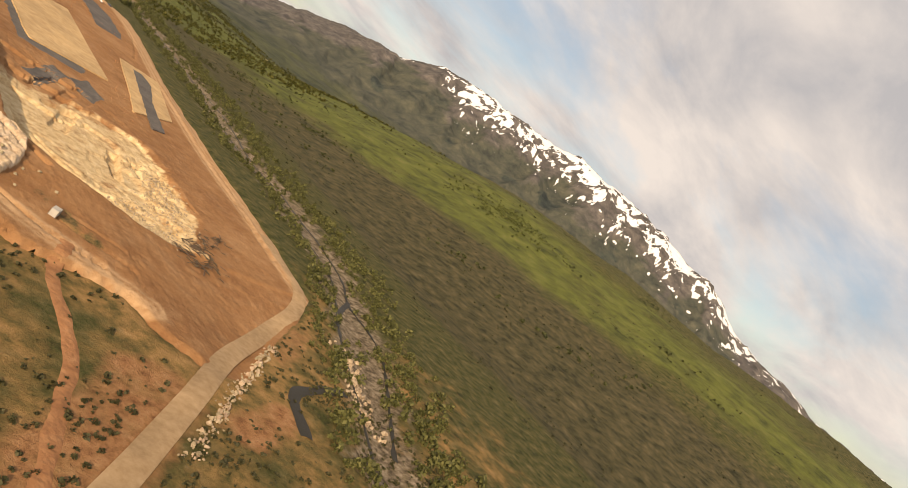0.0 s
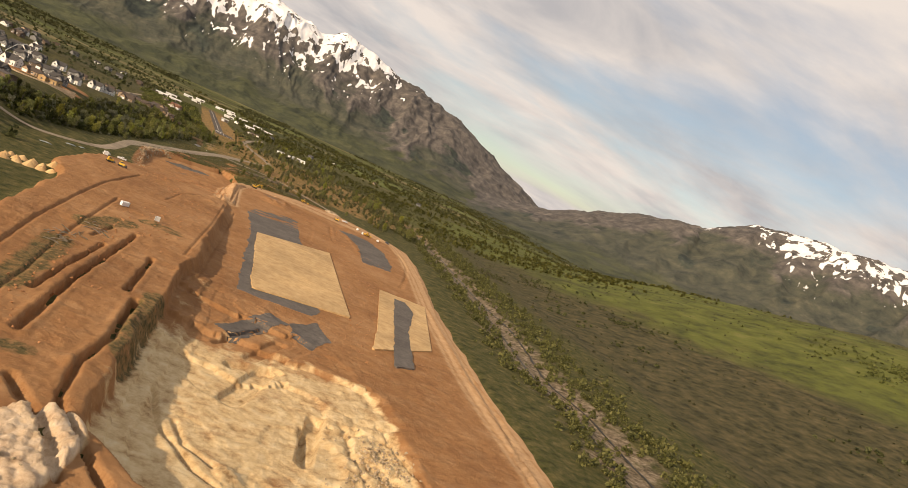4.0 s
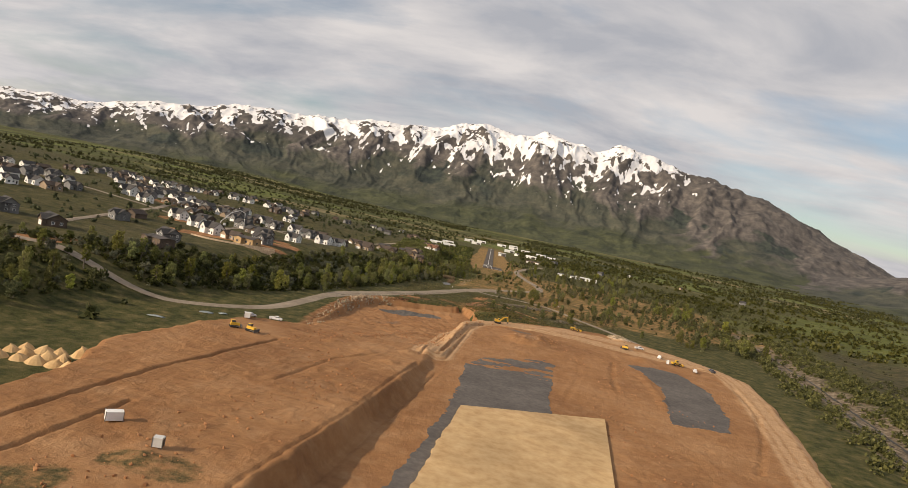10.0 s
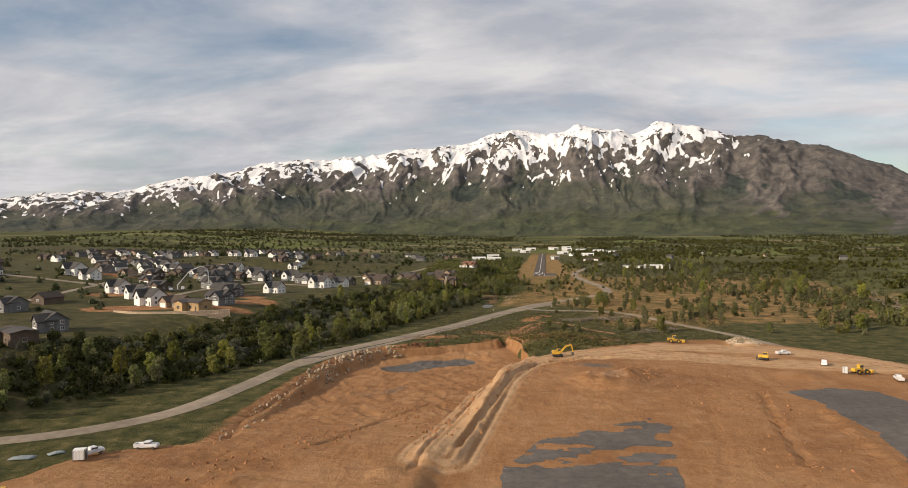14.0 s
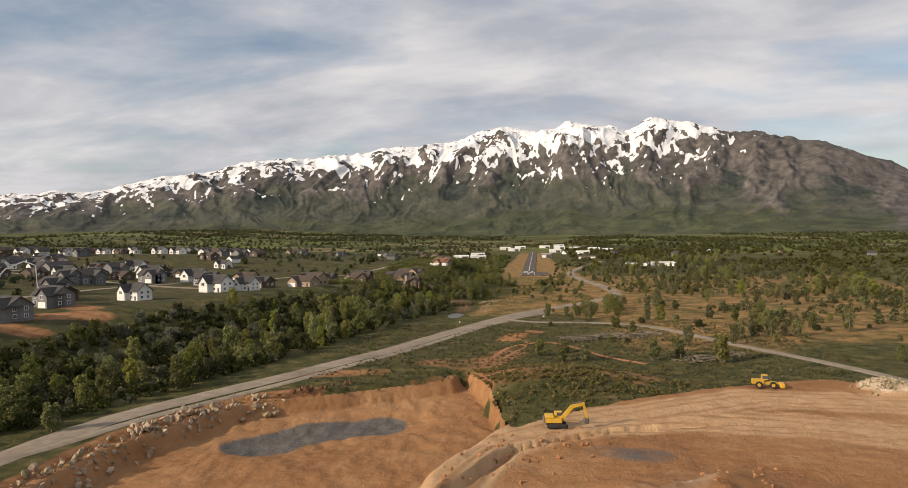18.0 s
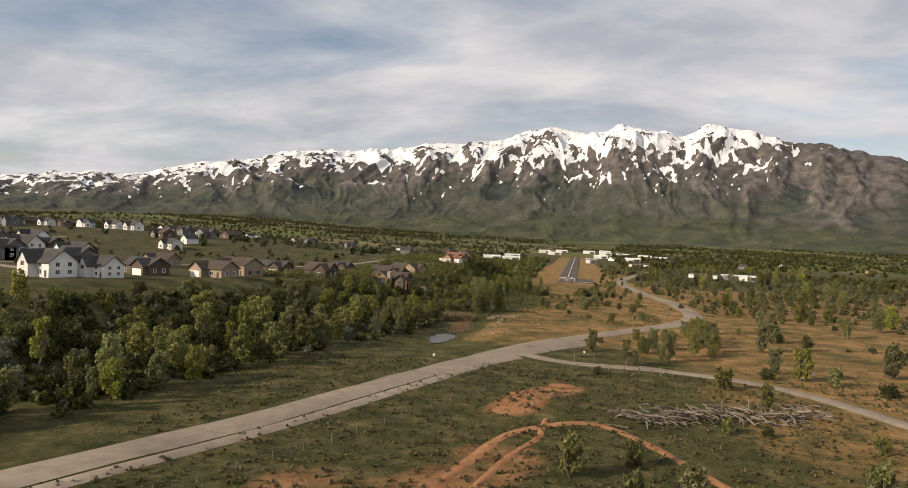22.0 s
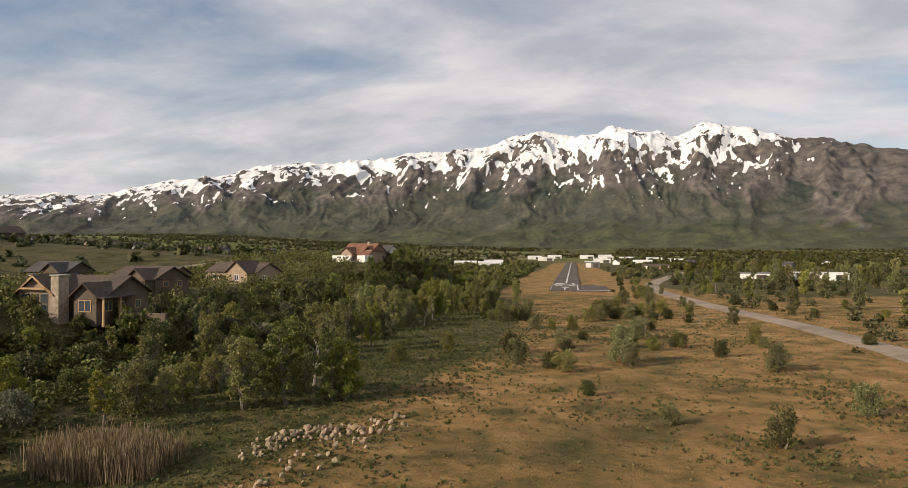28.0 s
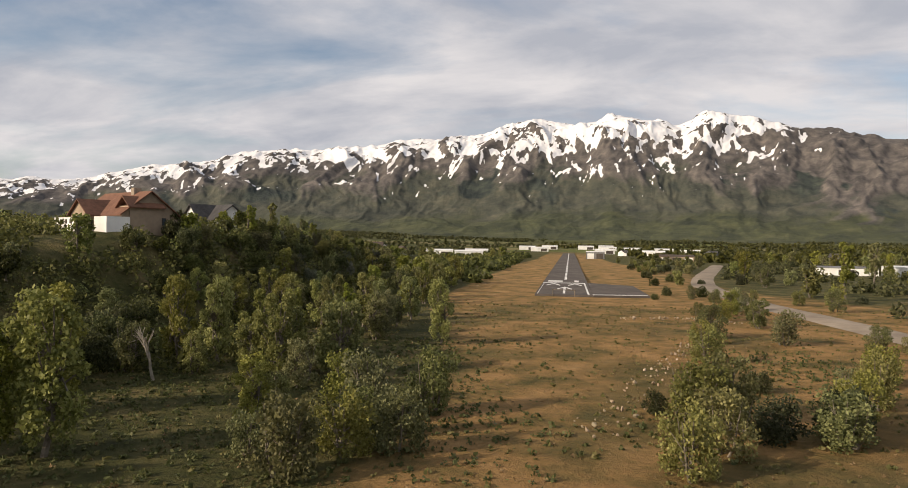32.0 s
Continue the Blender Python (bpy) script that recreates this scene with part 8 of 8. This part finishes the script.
log_pile("log_pile", "long heap of grey uprooted logs and branches", [(20 + k * 4.4, -398 + k * 1.6) for k in range(9)], 210, 2.4, 3.0, 1.4)
log_pile("brush_pile", "dark heap of felled brush and branches on bare earth", [(-4, -1060), (4, -1056), (8, -1050), (16, -1044), (26, -1036), (0, -1068), (8, -1063)], 150, 2.6, 2.6, 1.2, BRUSH)
log_pile("roadside_logs", "bleached driftwood lying by the track", [(60, -440), (66, -436), (74, -430)], 70, 3.0, 2.0, 0.8)
log_pile("cut_branches", "loose cut branches on the bench", [(-86, -905), (-83, -895), (-80, -880)], 40, 2.5, 4.0, 0.5)


# ---- fence, signs and posts at the junction
def fence(points, step, label):
    root = new("fence")
    line = smooth_line(points, step)
    tops = []
    for p in line:
        z = surface(p.x, p.y)
        bm = bmesh.new()
        box(bm, -0.07, -0.07, -0.3, 0.07, 0.07, 1.25, 0.015)
        ob = part("post", bm, DRIFTWOOD, root)
        ob.matrix_basis = Matrix.Translation((p.x, p.y, z))
        tops.append(Vector((p.x, p.y, z)))
    for h in (0.5, 1.0):
        for a, b_ in zip(tops, tops[1:]):
            bm = bmesh.new()
            cylinder(bm, a + Vector((0, 0, h)), b_ + Vector((0, 0, h)), 0.025, 5)
            part("wire", bm, STEEL, root)
    return tagged(root, label, "fence")


fence([(0, -350.5), (10, -348), (22, -349), (32, -350)], 3.2, "white post and wire fence beside the junction")
fence([(-45, -466), (-25, -422), (-9, -384)], 6.0, "thin post and wire fence along the road")


def road_sign(label, w, h, colour):
    root = new("road_sign")
    bm = bmesh.new()
    cylinder(bm, (0, 0, -0.3), (0, 0, 1.9), 0.04, 8)
    part("pole", bm, STEEL, root)
    boxed("panel", (-w / 2, -0.05, 1.3, w / 2, -0.03, 1.3 + h), colour, root, "", 0.01)
    return tagged(root, label, "sign")


settle(road_sign("small white road sign on a thin pole", 0.6, 0.75, TRIM), -27, -352, 10)
settle(road_sign("small white marker sign by the gate", 0.5, 0.6, TRIM), 12, -332, 0)
settle(road_sign("white board sign near the bend", 0.9, 0.7, TRIM), 68, -345, 20)


def gate_frame():
    root = new("gate_frame")
    for x in (-2.6, 2.6):
        bm = bmesh.new()
        cylinder(bm, (x, 0, -0.3), (x, 0, 2.0), 0.1, 8)
        part("post", bm, DRIFTWOOD, root)
    bm = bmesh.new()
    cylinder(bm, (-2.9, 0, 1.85), (2.9, 0, 1.85), 0.09, 8)
    part("crossbar", bm, DRIFTWOOD, root)
    return tagged(root, "rough timber gate frame in dry grass", "gate")


settle(gate_frame(), 28, -352, -12)
settle(gate_frame(), 12, -338, 5, False)

# ---- tarpaulins and sheets beside the site entrance
for x, y, l, w, yaw in ((-118, -664, 6, 3.4, 15), (-112, -660, 4, 2.6, 50), (-128, -690, 7, 2.2, 5)):
    bm = bmesh.new()
    vs = [[bm.verts.new(((i / 6 - 0.5) * l, (j / 4 - 0.5) * w, 0.55 * (1 - ((i - 3) / 3.2) ** 2) * (1 - ((j - 2) / 2.3) ** 2) + 0.12 * noise.noise((i, j, x)) + 0.1)) for j in range(5)] for i in range(7)]
    for i in range(6):
        for j in range(4):
            bm.faces.new((vs[i][j], vs[i + 1][j], vs[i + 1][j + 1], vs[i][j + 1]))
    bmesh.ops.solidify(bm, geom=bm.faces[:], thickness=0.08)
    tarp = tagged(part("tarpaulin", bm, CARDBOARD, None, "", True), "crumpled pale blue-grey tarpaulin over stacked material", "tarpaulin", group="tarpaulins by the entrance")
    tarp.matrix_basis = pose(x, y, surface(x, y) - 0.02, 0, 0, yaw)

# ---- pond and creek water
WATER = bpy.data.materials.new("still_water")
t, b = nodes(WATER)
b.inputs["Base Color"].default_value, b.inputs["Roughness"].default_value = (0.06, 0.06, 0.055, 1), 0.3
relief(t, b, 1.2, 0.02, 3.0)
MUDDY = bpy.data.materials.new("muddy_water")
t, b = nodes(MUDDY)
b.inputs["Base Color"].default_value, b.inputs["Roughness"].default_value, b.inputs["Specular IOR Level"].default_value = (0.030, 0.026, 0.018, 1), 0.5, 0.2
relief(t, b, 1.2, 0.05, 3.0)
px, py = np.meshgrid(np.arange(-52, -18, 0.8), np.arange(-335, -262, 0.8))
keep = np.hypot((px + 35) / 4.2, (py + 301) / 12) + grid_noise(px, py, 8, 91, 3) * 0.3 < 1
pond_z = float(np.min(top_height(px[keep], py[keep]))) + 0.42
tagged(lattice("water_pond", px, py, np.full(px.shape, pond_z), WATER, None, keep), "small dark pond beside the road", "water", kind="structure")
CREEK = [(35, -1160), (78, -1090), (110, -1040), (134, -1000), (152, -930), (160, -880), (160, -840), (176, -780), (190, -720), (206, -630), (222, -530), (236, -420), (250, -300)]
tagged(strip("water_ditch", [(118, -1036), (98, -1052), (77, -1073)], 3.0, MUDDY, 0.4, 4.0, 3, 0.6), "straight dark ditch beside the creek", "water", kind="structure")
tagged(strip("water_pool", [(-6, -1158), (-2, -1147), (4, -1137), (22, -1131), (36, -1129)], 4.5, MUDDY, 0.4, 3.0, 3, 1.6), "dark shallow pool in the creek bed", "water", kind="structure")
for k, (off, wd) in enumerate(((-7, 1.3), (5, 1.7))):
    pts = [(x + off + 9 * noise.noise((y * 0.05, k, 0)) * 2, y) for x, y in CREEK]
    ob = strip("water_creek", pts, wd, MUDDY, 0.35, 3.0, 3, 1.5)
    tagged(ob, "thin braided creek running over gravel", "water", kind="structure")
